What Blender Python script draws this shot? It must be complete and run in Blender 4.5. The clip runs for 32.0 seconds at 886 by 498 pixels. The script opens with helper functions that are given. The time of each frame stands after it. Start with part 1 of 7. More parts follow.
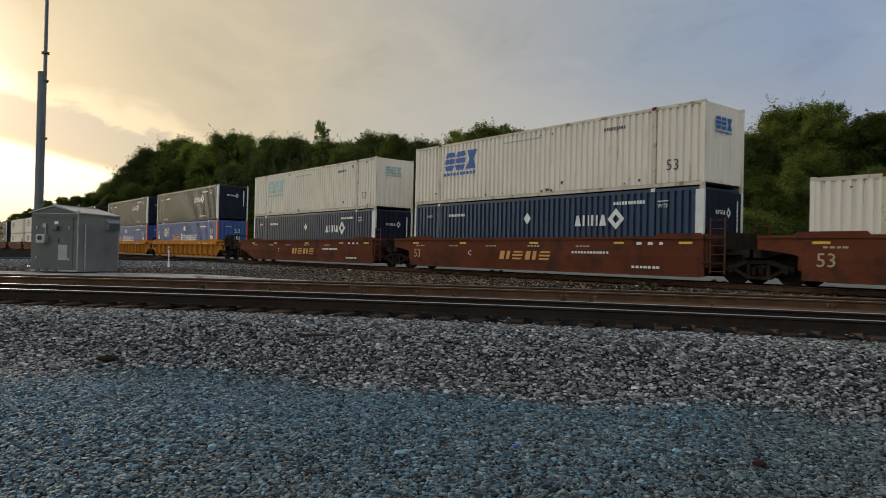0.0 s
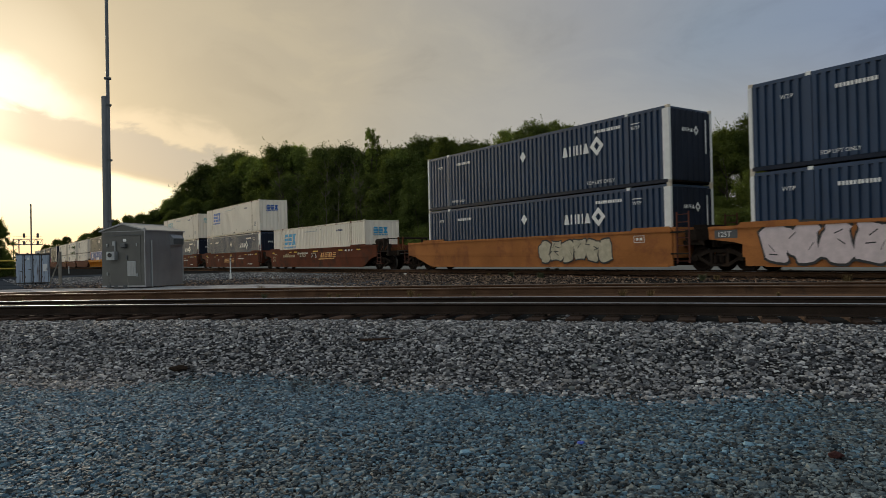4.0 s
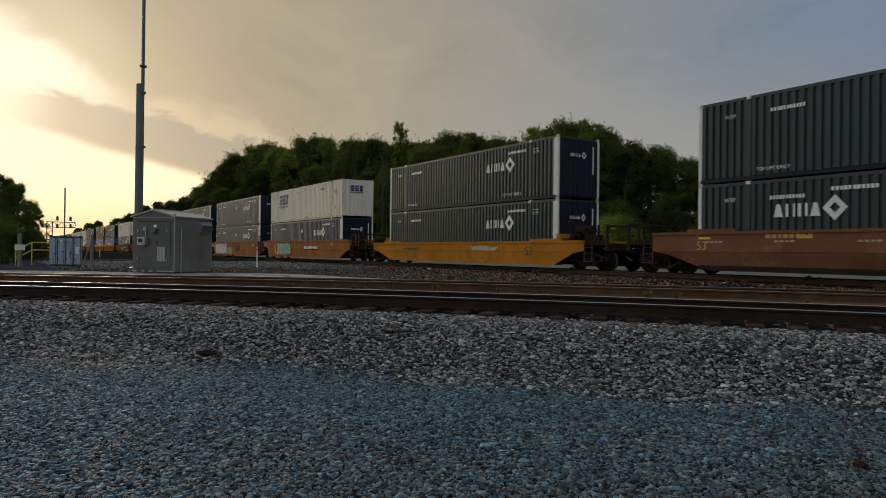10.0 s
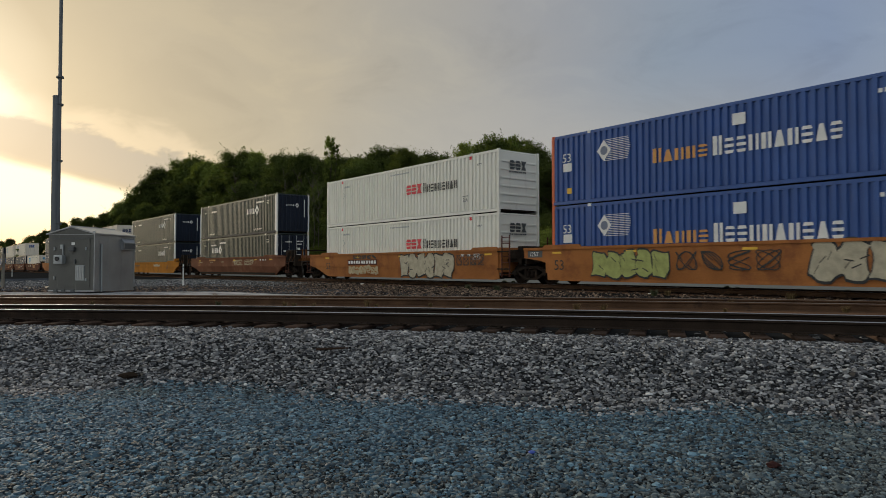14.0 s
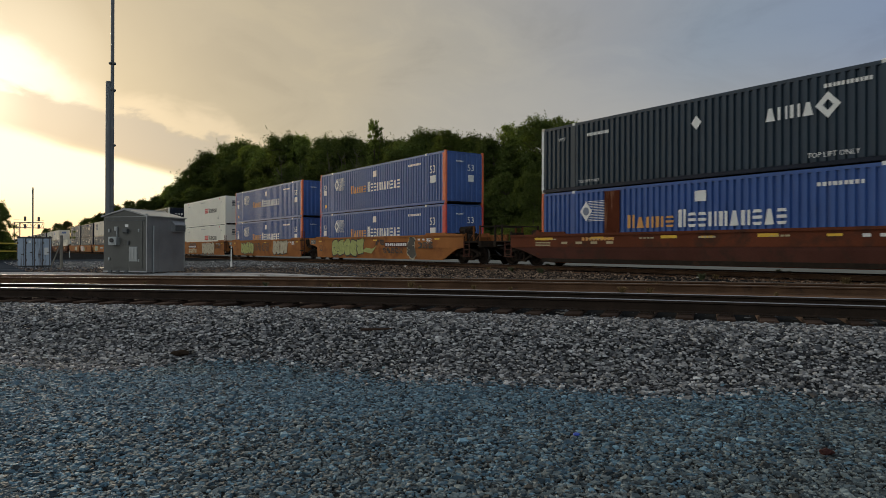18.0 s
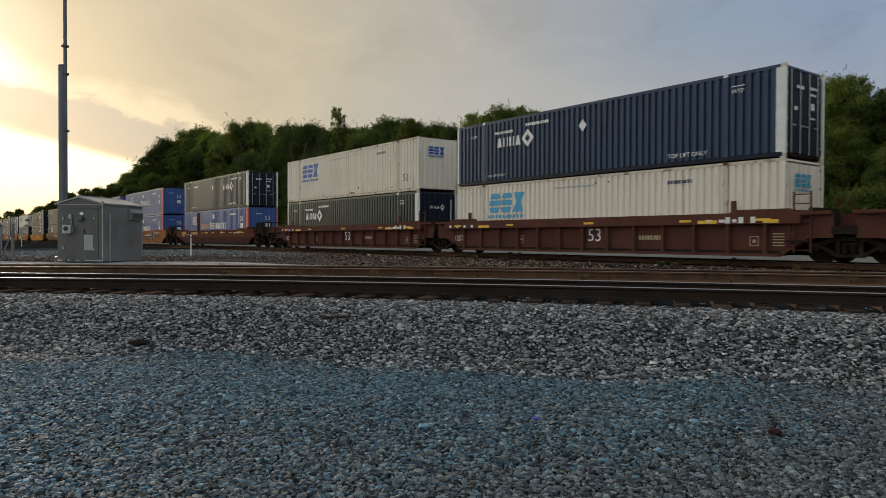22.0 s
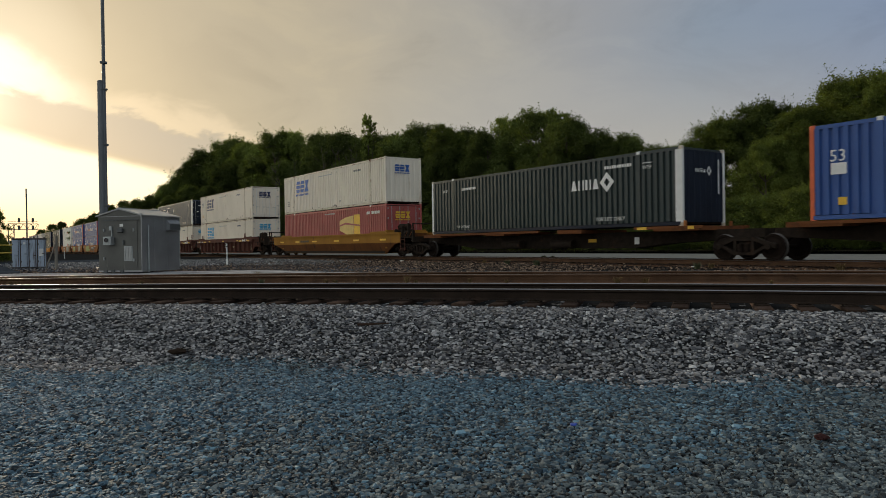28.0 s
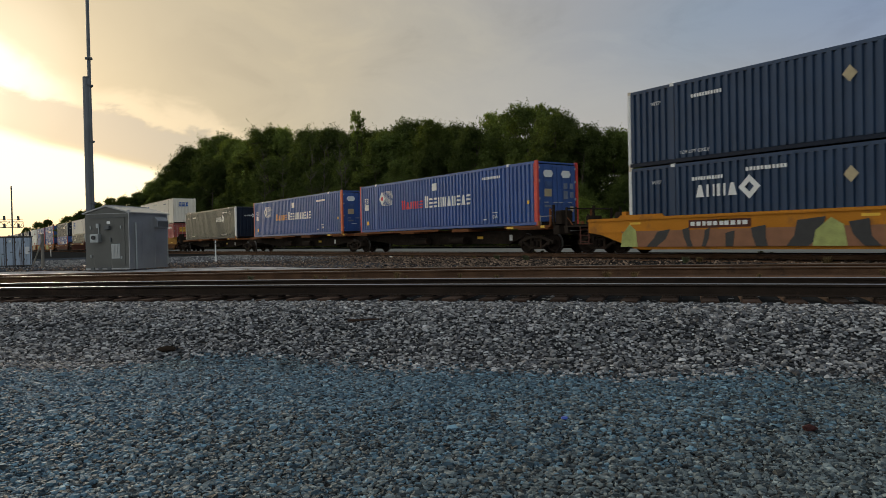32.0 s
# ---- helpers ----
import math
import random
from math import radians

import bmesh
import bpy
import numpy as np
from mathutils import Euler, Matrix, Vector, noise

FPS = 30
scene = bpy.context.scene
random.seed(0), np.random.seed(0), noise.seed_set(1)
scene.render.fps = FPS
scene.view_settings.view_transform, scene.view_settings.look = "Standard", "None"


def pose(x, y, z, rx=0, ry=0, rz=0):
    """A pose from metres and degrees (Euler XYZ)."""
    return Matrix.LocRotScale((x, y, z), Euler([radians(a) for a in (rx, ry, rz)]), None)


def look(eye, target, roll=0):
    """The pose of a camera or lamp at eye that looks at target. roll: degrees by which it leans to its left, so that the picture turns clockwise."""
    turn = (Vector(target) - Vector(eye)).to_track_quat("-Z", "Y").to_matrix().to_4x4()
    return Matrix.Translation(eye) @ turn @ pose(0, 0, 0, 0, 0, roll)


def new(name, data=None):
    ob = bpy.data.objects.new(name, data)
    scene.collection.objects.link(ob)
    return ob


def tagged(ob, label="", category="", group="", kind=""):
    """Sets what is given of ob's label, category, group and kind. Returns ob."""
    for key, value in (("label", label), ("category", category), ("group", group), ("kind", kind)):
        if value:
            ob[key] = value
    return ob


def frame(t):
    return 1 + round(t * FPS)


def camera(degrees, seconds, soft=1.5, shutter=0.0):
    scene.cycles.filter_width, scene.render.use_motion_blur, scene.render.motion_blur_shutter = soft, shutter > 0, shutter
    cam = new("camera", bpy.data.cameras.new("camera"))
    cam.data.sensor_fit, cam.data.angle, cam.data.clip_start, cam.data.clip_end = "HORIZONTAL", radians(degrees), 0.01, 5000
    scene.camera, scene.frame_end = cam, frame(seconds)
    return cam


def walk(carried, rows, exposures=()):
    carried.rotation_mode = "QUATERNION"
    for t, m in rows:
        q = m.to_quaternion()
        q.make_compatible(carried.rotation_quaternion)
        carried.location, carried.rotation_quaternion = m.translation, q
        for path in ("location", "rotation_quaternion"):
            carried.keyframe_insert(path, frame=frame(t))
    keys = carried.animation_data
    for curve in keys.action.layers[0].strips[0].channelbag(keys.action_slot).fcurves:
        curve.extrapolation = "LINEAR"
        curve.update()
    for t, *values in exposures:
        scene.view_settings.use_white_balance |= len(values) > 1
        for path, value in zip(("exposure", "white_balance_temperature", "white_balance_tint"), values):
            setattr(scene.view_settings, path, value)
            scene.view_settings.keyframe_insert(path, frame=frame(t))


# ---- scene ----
# ---- camera and its way ----
cam = camera(65.25, 32.0, soft=0.5, shutter=0.15)
# seconds, place, heading to the left of +y, pitch up, lean
PATH = [
    (0.0, -0.069, 0.077, 0.722, 51.05, 0.52, 1.25), (0.5, -0.111, 0.056, 0.712, 55.99, 0.33, 1.86),
    (1.0, -0.106, 0.05, 0.716, 57.94, 0.12, 1.12), (1.5, -0.09, 0.064, 0.707, 56.18, 0.25, 1.01),
    (2.0, -0.085, 0.017, 0.719, 55.71, 0.52, 1.45), (2.5, -0.076, 0.031, 0.716, 56.18, 0.28, 0.48),
    (4.5, -0.041, 0.035, 0.716, 55.33, 0.73, -1.41), (5.0, -0.01, 0.028, 0.719, 53.45, 0.91, -1.26),
    (5.5, 0.189, 0.103, 0.737, 31.1, 0.59, -3.87), (6.0, 0.161, 0.08, 0.737, 25.96, 1.08, 0.82),
    (6.5, 0.037, 0.067, 0.73, 34.82, 1.64, 1.26), (7.0, -0.059, 0.056, 0.746, 43.44, 2.47, 1.19),
    (7.5, -0.101, 0.046, 0.72, 51.45, 2.23, 1.26), (8.0, -0.129, 0.05, 0.721, 55.71, 1.55, 1.28),
    (8.5, -0.086, 0.033, 0.715, 56.62, 1.14, 1.3), (9.0, -0.085, 0.028, 0.715, 56.06, 1.02, 1.26),
    (9.5, -0.075, 0.021, 0.712, 57.9, 0.52, 1.1), (10.0, -0.019, -0.006, 0.706, 57.52, 0.29, 0.66),
    (10.5, 0.007, -0.027, 0.703, 56.35, 1.07, -0.21), (11.0, 0.014, -0.043, 0.699, 55.49, 0.43, 1.13),
    (11.5, -0.0, -0.026, 0.704, 54.52, 0.95, 1.09), (12.0, 0.019, -0.026, 0.704, 53.61, 1.46, 0.25),
    (12.5, 0.022, -0.016, 0.707, 52.47, 1.22, 0.47), (13.0, 0.017, -0.012, 0.709, 52.18, 1.68, 0.11),
    (13.5, 0.016, -0.011, 0.712, 52.03, 1.72, 0.07), (15.5, 0.036, -0.048, 0.714, 52.36, 0.25, -0.31),
    (16.0, 0.009, -0.041, 0.705, 54.75, 0.24, 0.2), (16.5, 0.011, -0.043, 0.701, 55.82, 0.06, 0.46),
    (17.0, 0.003, -0.034, 0.707, 56.15, 0.06, 0.76), (17.5, 0.008, -0.03, 0.702, 55.87, 0.03, 0.53),
    (18.0, 0.006, -0.023, 0.701, 55.53, 0.1, 0.16), (18.5, 0.012, -0.024, 0.699, 55.04, -0.08, 0.15),
    (19.0, 0.021, -0.024, 0.701, 54.66, -0.15, 0.53), (19.5, 0.009, -0.016, 0.692, 54.11, -0.49, 0.4),
    (20.0, 0.028, -0.025, 0.687, 53.45, -0.74, -0.07), (20.5, 0.028, -0.011, 0.687, 52.84, -0.88, 0.29),
    (21.0, 0.037, -0.011, 0.69, 52.64, -0.92, 0.14), (21.5, 0.045, -0.017, 0.692, 52.51, -0.88, 0.56),
    (22.0, 0.039, -0.016, 0.688, 52.55, -0.82, 0.15), (22.5, 0.049, -0.014, 0.694, 52.39, -0.88, -0.01),
    (23.0, 0.04, -0.013, 0.692, 52.57, -0.95, -0.24), (23.5, 0.052, -0.026, 0.698, 53.17, -0.8, -0.2),
    (24.0, 0.02, -0.013, 0.695, 53.5, -0.61, -0.05), (24.5, 0.023, -0.021, 0.696, 53.93, -0.31, -0.22),
    (25.0, 0.003, -0.023, 0.694, 55.58, -0.33, -0.42), (25.5, 0.003, -0.018, 0.694, 56.43, -0.31, -0.44),
    (27.5, 0.011, -0.02, 0.696, 55.46, -0.51, -0.77), (28.0, 0.022, -0.019, 0.696, 55.21, -0.39, -0.86),
    (28.5, 0.024, -0.023, 0.692, 55.01, -0.38, -0.9), (29.0, 0.028, -0.023, 0.695, 54.88, -0.57, -0.68),
    (29.5, 0.026, -0.025, 0.694, 54.76, -0.69, -0.75), (30.0, 0.02, -0.009, 0.696, 54.82, -0.56, -1.2),
    (30.5, 0.018, -0.014, 0.691, 54.68, -0.4, -1.24), (31.0, 0.025, -0.022, 0.691, 54.6, -0.39, -1.2),
    (31.5, 0.014, -0.014, 0.687, 54.36, -0.52, -1.37), (32.0, 0.016, -0.023, 0.692, 54.35, -0.77, -1.21),
]


def aim(x, y, z, yaw, pitch, lean):
    a, b = radians(yaw), radians(pitch)
    way = Vector((-math.sin(a) * math.cos(b), math.cos(a) * math.cos(b), math.sin(b)))
    eye = Vector((x, y, z))
    return look(eye, eye + way, lean)


EXPOSURES = [(0.0, 0.2), (1.0, -0.3), (2.0, -0.2), (4.8, 0.05), (5.2, 0.2), (5.6, 0.7), (6.0, 1.05), (6.5, 1.0), (7.0, 0.65), (7.6, 0.15), (8.3, -0.25), (9.0, -0.3),
             (10.0, -0.35), (11.0, -0.1), (12.0, -0.05), (13.0, 0.05), (16.0, -0.1), (19.0, 0.0), (23.0, 0.2), (25.0, 0.03), (25.5, -0.08), (27.5, -0.04), (29.0, 0.0), (32.0, 0.1)]
walk(cam, [(r[0], aim(*r[1:])) for r in PATH], EXPOSURES)

# ---- sky and sun ----
SUN_AZ, SUN_EL = radians(-88.5), radians(13)
SUN_WAY = Vector((math.sin(SUN_AZ) * math.cos(SUN_EL), math.cos(SUN_AZ) * math.cos(SUN_EL), math.sin(SUN_EL)))
world = bpy.data.worlds.new("evening_sky")
scene.world = world
world.use_nodes = True
wn, wl = world.node_tree.nodes, world.node_tree.links
wn.clear()


def wnode(kind, **values):
    n = wn.new(kind)
    for k, v in values.items():
        if k == "operation":
            n.operation = v
        else:
            n.inputs[k].default_value = v
    return n


def ramp_node(nodes, stops, mode="EASE"):
    n = nodes.new("ShaderNodeValToRGB")
    n.color_ramp.interpolation = mode
    els = n.color_ramp.elements
    while len(els) < len(stops):
        els.new(0.5)
    for e, (p, c) in zip(els, stops):
        e.position, e.color = p, (*c, 1)
    return n


w_out = wn.new("ShaderNodeOutputWorld")
w_bg = wnode("ShaderNodeBackground", Strength=1.0)
w_co = wn.new("ShaderNodeTexCoord")
w_sky = wn.new("ShaderNodeTexSky")
w_sky.sky_type, w_sky.sun_disc = "NISHITA", False
w_sky.sun_elevation, w_sky.sun_rotation = SUN_EL, SUN_AZ
w_sky.altitude, w_sky.air_density, w_sky.dust_density = 100, 1.2, 2.0
w_dim = wn.new("ShaderNodeVectorMath")
w_dim.operation = "SCALE"
w_dim.inputs["Scale"].default_value = 0.08
wl.new(w_sky.outputs[0], w_dim.inputs[0])
# cloud deck, coloured by the angle from the hidden sun
w_dot = wn.new("ShaderNodeVectorMath")
w_dot.operation = "DOT_PRODUCT"
w_dot.inputs[1].default_value = SUN_WAY
wl.new(w_co.outputs["Generated"], w_dot.inputs[0])
w_half = wnode("ShaderNodeMath", operation="MULTIPLY_ADD")
w_half.inputs[1].default_value = w_half.inputs[2].default_value = 0.5
wl.new(w_dot.outputs["Value"], w_half.inputs[0])
w_map = wn.new("ShaderNodeMapping")
w_map.inputs["Scale"].default_value = (1.6, 1.6, 3.4)
wl.new(w_co.outputs["Generated"], w_map.inputs[0])
w_n1 = wnode("ShaderNodeTexNoise", Scale=1.5, Detail=7.0, Roughness=0.55, Distortion=0.3)
w_n2 = wnode("ShaderNodeTexNoise", Scale=3.4, Detail=8.0, Roughness=0.6, Distortion=0.5)
wl.new(w_map.outputs[0], w_n1.inputs["Vector"])
wl.new(w_map.outputs[0], w_n2.inputs["Vector"])
# noise bends the angle, so the glow has ragged cloud edges
w_bend = wnode("ShaderNodeMath", operation="MULTIPLY_ADD")
w_bend.inputs[1].default_value, w_bend.inputs[2].default_value = 0.05, -0.025
wl.new(w_n1.outputs["Fac"], w_bend.inputs[0])
w_ang = wnode("ShaderNodeMath", operation="ADD")
wl.new(w_half.outputs[0], w_ang.inputs[0])
wl.new(w_bend.outputs[0], w_ang.inputs[1])
w_ramp = ramp_node(wn, [(0.0, (0.34, 0.40, 0.47)), (0.28, (0.37, 0.42, 0.47)), (0.46, (0.44, 0.47, 0.48)), (0.6, (0.36, 0.41, 0.46)), (0.72, (0.235, 0.295, 0.415)),
                        (0.80, (0.265, 0.315, 0.385)), (0.86, (0.33, 0.335, 0.35)), (0.92, (0.42, 0.385, 0.32)), (0.953, (0.475, 0.41, 0.30)), (0.98, (0.47, 0.40, 0.28)),
                        (0.992, (0.48, 0.41, 0.29)), (1.0, (0.54, 0.47, 0.34))], "LINEAR")
wl.new(w_ang.outputs[0], w_ramp.inputs[0])
w_tone = ramp_node(wn, [(0.32, (0.72, 0.72, 0.74)), (0.5, (1.0, 1.0, 1.0)), (0.66, (1.22, 1.2, 1.12))])
wl.new(w_n2.outputs["Fac"], w_tone.inputs[0])
w_mul = wn.new("ShaderNodeMixRGB")
w_mul.blend_type = "MULTIPLY"
w_mul.inputs[0].default_value = 0.36
wl.new(w_ramp.outputs[0], w_mul.inputs[1])
wl.new(w_tone.outputs[0], w_mul.inputs[2])
# the glowing break in the clouds round the sun, with a bright band low over the horizon
w_core = ramp_node(wn, [(0.9930, (0, 0, 0)), (0.9975, (0.04, 0.038, 0.03)), (0.9990, (0.12, 0.115, 0.09)), (0.9998, (0.7, 0.67, 0.57))])
wl.new(w_half.outputs[0], w_core.inputs[0])
w_add = wn.new("ShaderNodeMixRGB")
w_add.blend_type = "ADD"
w_add.inputs[0].default_value = 1.0
wl.new(w_mul.outputs[0], w_add.inputs[1])
wl.new(w_core.outputs[0], w_add.inputs[2])
w_sep = wn.new("ShaderNodeSeparateXYZ")
wl.new(w_co.outputs["Generated"], w_sep.inputs[0])


def sum2(op, a, b):
    """One step of arithmetic between node outputs or numbers."""
    n = wn.new("ShaderNodeMath")
    n.operation = op
    for slot, v in ((0, a), (1, b)):
        if isinstance(v, (int, float)):
            n.inputs[slot].default_value = v
        else:
            wl.new(v, n.inputs[slot])
    return n.outputs[0]


def between(v, lo, hi):
    """0 below lo, 1 above hi, smooth between; hi below lo turns it round."""
    n = wn.new("ShaderNodeMapRange")
    n.interpolation_type = "SMOOTHSTEP"
    flip = hi < lo
    n.inputs["From Min"].default_value, n.inputs["From Max"].default_value = (hi, lo) if flip else (lo, hi)
    n.inputs["To Min"].default_value, n.inputs["To Max"].default_value = (1, 0) if flip else (0, 1)
    wl.new(v, n.inputs["Value"])
    return n.outputs["Result"]


def lay(mode, fac, under, colour):
    n = wn.new("ShaderNodeMixRGB")
    n.blend_type = mode
    wl.new(fac, n.inputs[0])
    wl.new(under, n.inputs[1])
    n.inputs[2].default_value = (*colour, 1)
    return n.outputs[0]


# a grey cloud bank below the sun: its bearing in degrees right of it, its height in degrees, ragged edges
bank_u = sum2("ADD", sum2("MULTIPLY", sum2("ARCTAN2", w_sep.outputs["X"], w_sep.outputs["Y"]), 57.296), 88.0)
bank_v = sum2("MULTIPLY", sum2("ARCSINE", w_sep.outputs["Z"], 0.0), 57.296)
w_n3 = wnode("ShaderNodeTexNoise", Scale=10.0, Detail=6.0, Roughness=0.55, Distortion=0.4)
wl.new(w_map.outputs[0], w_n3.inputs["Vector"])
rag = sum2("MULTIPLY", sum2("SUBTRACT", w_n3.outputs["Fac"], 0.5), 3.4)
over_low = sum2("SUBTRACT", sum2("ADD", bank_v, sum2("MULTIPLY", bank_u, 0.215)), 8.1)
over_low = sum2("ADD", over_low, sum2("MULTIPLY", rag, 0.12))
under_top = sum2("SUBTRACT", sum2("SUBTRACT", 11.4, sum2("MULTIPLY", bank_u, 0.03)), sum2("ADD", bank_v, sum2("MULTIPLY", sum2("MULTIPLY", bank_u, bank_u), 0.0105)))
under_top = sum2("ADD", under_top, rag)
puffs = sum2("MULTIPLY", sum2("MULTIPLY", between(under_top, -2.2, -0.3), between(under_top, 0.5, 0.0)), sum2("MULTIPLY", between(bank_u, 4, 9), between(bank_u, 26, 15)))
bank = sum2("MULTIPLY", sum2("MULTIPLY", between(over_low, -0.1, 0.9), between(under_top, -0.2, 0.7)), sum2("MULTIPLY", between(bank_u, -3.5, 2.5), between(bank_u, 24, 12)))
gap = sum2("MULTIPLY", between(over_low, 0.5, -0.25), sum2("MULTIPLY", between(bank_u, 20, 10), between(bank_u, -50, -20)))
# thinner cloud above a slanting edge veils the upper part of the glow
over_edge = sum2("ADD", sum2("SUBTRACT", sum2("ADD", bank_v, sum2("MULTIPLY", bank_u, 0.57)), 14.5), sum2("MULTIPLY", rag, 0.6))
veil = sum2("MULTIPLY", between(over_edge, -0.8, 1.4), sum2("MULTIPLY", between(bank_u, 20, 7), between(bank_u, -50, -20)))
w_sky_0 = lay("MIX", sum2("MULTIPLY", veil, 0.7), w_add.outputs[0], (0.50, 0.42, 0.28))
w_sky_1 = lay("ADD", sum2("MULTIPLY", puffs, 0.9), w_sky_0, (0.24, 0.18, 0.12))
w_sky_2 = lay("MIX", sum2("MULTIPLY", bank, 0.84), w_sky_1, (0.375, 0.350, 0.318))
w_sky_3 = lay("MIX", gap, w_sky_2, (1.15, 1.08, 0.80))
# hazy warm grey low over the wood
w_sky_3 = lay("MIX", sum2("MULTIPLY", sum2("MULTIPLY", between(bank_v, 17.0, 5.0), 0.92), sum2("MULTIPLY", between(bank_u, 20, 40), between(bank_u, 80, 52))), w_sky_3, (0.46, 0.43, 0.39))
w_mix = wn.new("ShaderNodeMixRGB")
w_mix.inputs[0].default_value = 0.88
wl.new(w_dim.outputs[0], w_mix.inputs[1])
# the open half of the sky away from the wood is brighter and a little warmer
w_open = ramp_node(wn, [(0.1, (2.05, 1.95, 1.78)), (0.32, (1.72, 1.64, 1.52)), (0.53, (1.0, 1.0, 1.0))], "EASE")
w_side = wnode("ShaderNodeMath", operation="MULTIPLY_ADD")
w_side.inputs[1].default_value = w_side.inputs[2].default_value = 0.5
wl.new(w_sep.outputs["Y"], w_side.inputs[0])
wl.new(w_side.outputs[0], w_open.inputs[0])
w_lift = wn.new("ShaderNodeMixRGB")
w_lift.blend_type = "MULTIPLY"
w_lift.inputs[0].default_value = 1.0
w_sky_4 = lay("MIX", sum2("MULTIPLY", gap, sum2("MULTIPLY", between(bank_v, 5.0, 0.5), 0.8)), w_sky_3, (0.84, 0.68, 0.43))
wl.new(w_sky_4, w_lift.inputs[1])
wl.new(w_open.outputs[0], w_lift.inputs[2])
wl.new(w_lift.outputs[0], w_mix.inputs[2])
wl.new(w_mix.outputs[0], w_bg.inputs[0])
wl.new(w_bg.outputs[0], w_out.inputs[0])

sun = new("sun", bpy.data.lights.new("sun", "SUN"))
sun.data.energy, sun.data.angle, sun.data.color = 2.5, radians(14), (1.0, 0.84, 0.62)
sun.matrix_world = look(SUN_WAY * 100, (0, 0, 0))

# ---- materials ----


def paint(name, base, rough=0.6, metal=0.0, vary=0.25, grain=4.0, fine=60.0, bump=0.15, second=None, spots=0.0, streak=False, per_object=0.0, per_island=0.0, spot_scale=2.4, tints=None, spec=None, glow=None):
    """A surface with large and small variation. glow: the colour of light that passes through a thin leaf. second: the colour of rust, dirt or wear, spots: how much of it; streak: it runs down."""
    m = bpy.data.materials.new(name)
    m.use_nodes = True
    n, l = m.node_tree.nodes, m.node_tree.links
    b = n["Principled BSDF"]
    b.inputs["Roughness"].default_value, b.inputs["Metallic"].default_value = rough, metal
    b.inputs["Specular IOR Level"].default_value = spec if spec is not None else 0.12 if rough >= 0.9 else 0.5
    co = n.new("ShaderNodeTexCoord")
    n1, n2 = n.new("ShaderNodeTexNoise"), n.new("ShaderNodeTexNoise")
    n1.inputs["Scale"].default_value, n1.inputs["Detail"].default_value = grain, 5
    n2.inputs["Scale"].default_value, n2.inputs["Detail"].default_value = fine, 3
    l.new(co.outputs["Object"], n1.inputs["Vector"])
    l.new(co.outputs["Object"], n2.inputs["Vector"])
    dark = tuple(c * (1 - vary) for c in base)
    light = tuple(min(1, c * (1 + vary)) for c in base)
    r = ramp_node(n, [(0.3, dark), (0.7, light)], "LINEAR")
    mixn = n.new("ShaderNodeMath")
    mixn.operation = "MULTIPLY_ADD"
    mixn.inputs[1].default_value = 0.35
    l.new(n2.outputs["Fac"], mixn.inputs[0])
    sc = n.new("ShaderNodeMath")
    sc.operation = "MULTIPLY"
    sc.inputs[1].default_value = 0.65
    l.new(n1.outputs["Fac"], sc.inputs[0])
    l.new(sc.outputs[0], mixn.inputs[2])
    l.new(mixn.outputs[0], r.inputs[0])
    colour = r.outputs[0]
    if second:
        mp = n.new("ShaderNodeMapping")
        mp.inputs["Scale"].default_value = (3.0, 3.0, 0.35) if streak else (1, 1, 1)
        l.new(co.outputs["Object"], mp.inputs[0])
        n3 = n.new("ShaderNodeTexNoise")
        n3.inputs["Scale"].default_value, n3.inputs["Detail"].default_value, n3.inputs["Roughness"].default_value = (1.3 if streak else spot_scale), 9, 0.68
        l.new(mp.outputs[0], n3.inputs["Vector"])
        lo = 0.72 - 0.35 * spots
        rr = ramp_node(n, [(lo, (0, 0, 0)), (min(0.98, lo + 0.12), (1, 1, 1))], "LINEAR")
        l.new(n3.outputs["Fac"], rr.inputs[0])
        mx = n.new("ShaderNodeMixRGB")
        mx.inputs[2].default_value = (*second, 1)
        l.new(rr.outputs[0], mx.inputs[0])
        l.new(colour, mx.inputs[1])
        colour = mx.outputs[0]
    for amount, source in ((per_object, "object"), (per_island, "island")):
        if amount:
            src = n.new("ShaderNodeObjectInfo" if source == "object" else "ShaderNodeNewGeometry")
            rv = ramp_node(n, tints or [(0.0, (1 - amount,) * 3), (0.62, (1.0, 1.0, 1.0)), (0.9, (1 + 0.7 * amount,) * 3), (1.0, (1 + 2.2 * amount,) * 3)], "LINEAR")
            l.new(src.outputs["Random" if source == "object" else "Random Per Island"], rv.inputs[0])
            mm = n.new("ShaderNodeMixRGB")
            mm.blend_type = "MULTIPLY"
            mm.inputs[0].default_value = 1.0
            l.new(colour, mm.inputs[1])
            l.new(rv.outputs[0], mm.inputs[2])
            colour = mm.outputs[0]
    l.new(colour, b.inputs["Base Color"])
    if bump:
        bp = n.new("ShaderNodeBump")
        bp.inputs["Strength"].default_value, bp.inputs["Distance"].default_value = bump, 0.02
        l.new(n2.outputs["Fac"], bp.inputs["Height"])
        l.new(bp.outputs[0], b.inputs["Normal"])
    if glow:
        thin, mixs = n.new("ShaderNodeBsdfTranslucent"), n.new("ShaderNodeMixShader")
        tint = n.new("ShaderNodeMixRGB")
        tint.blend_type = "MULTIPLY"
        tint.inputs[0].default_value, tint.inputs[2].default_value = 1.0, (*glow, 1)
        l.new(colour, tint.inputs[1])
        l.new(tint.outputs[0], thin.inputs["Color"])
        mixs.inputs[0].default_value = 0.35
        l.new(b.outputs[0], mixs.inputs[1])
        l.new(thin.outputs[0], mixs.inputs[2])
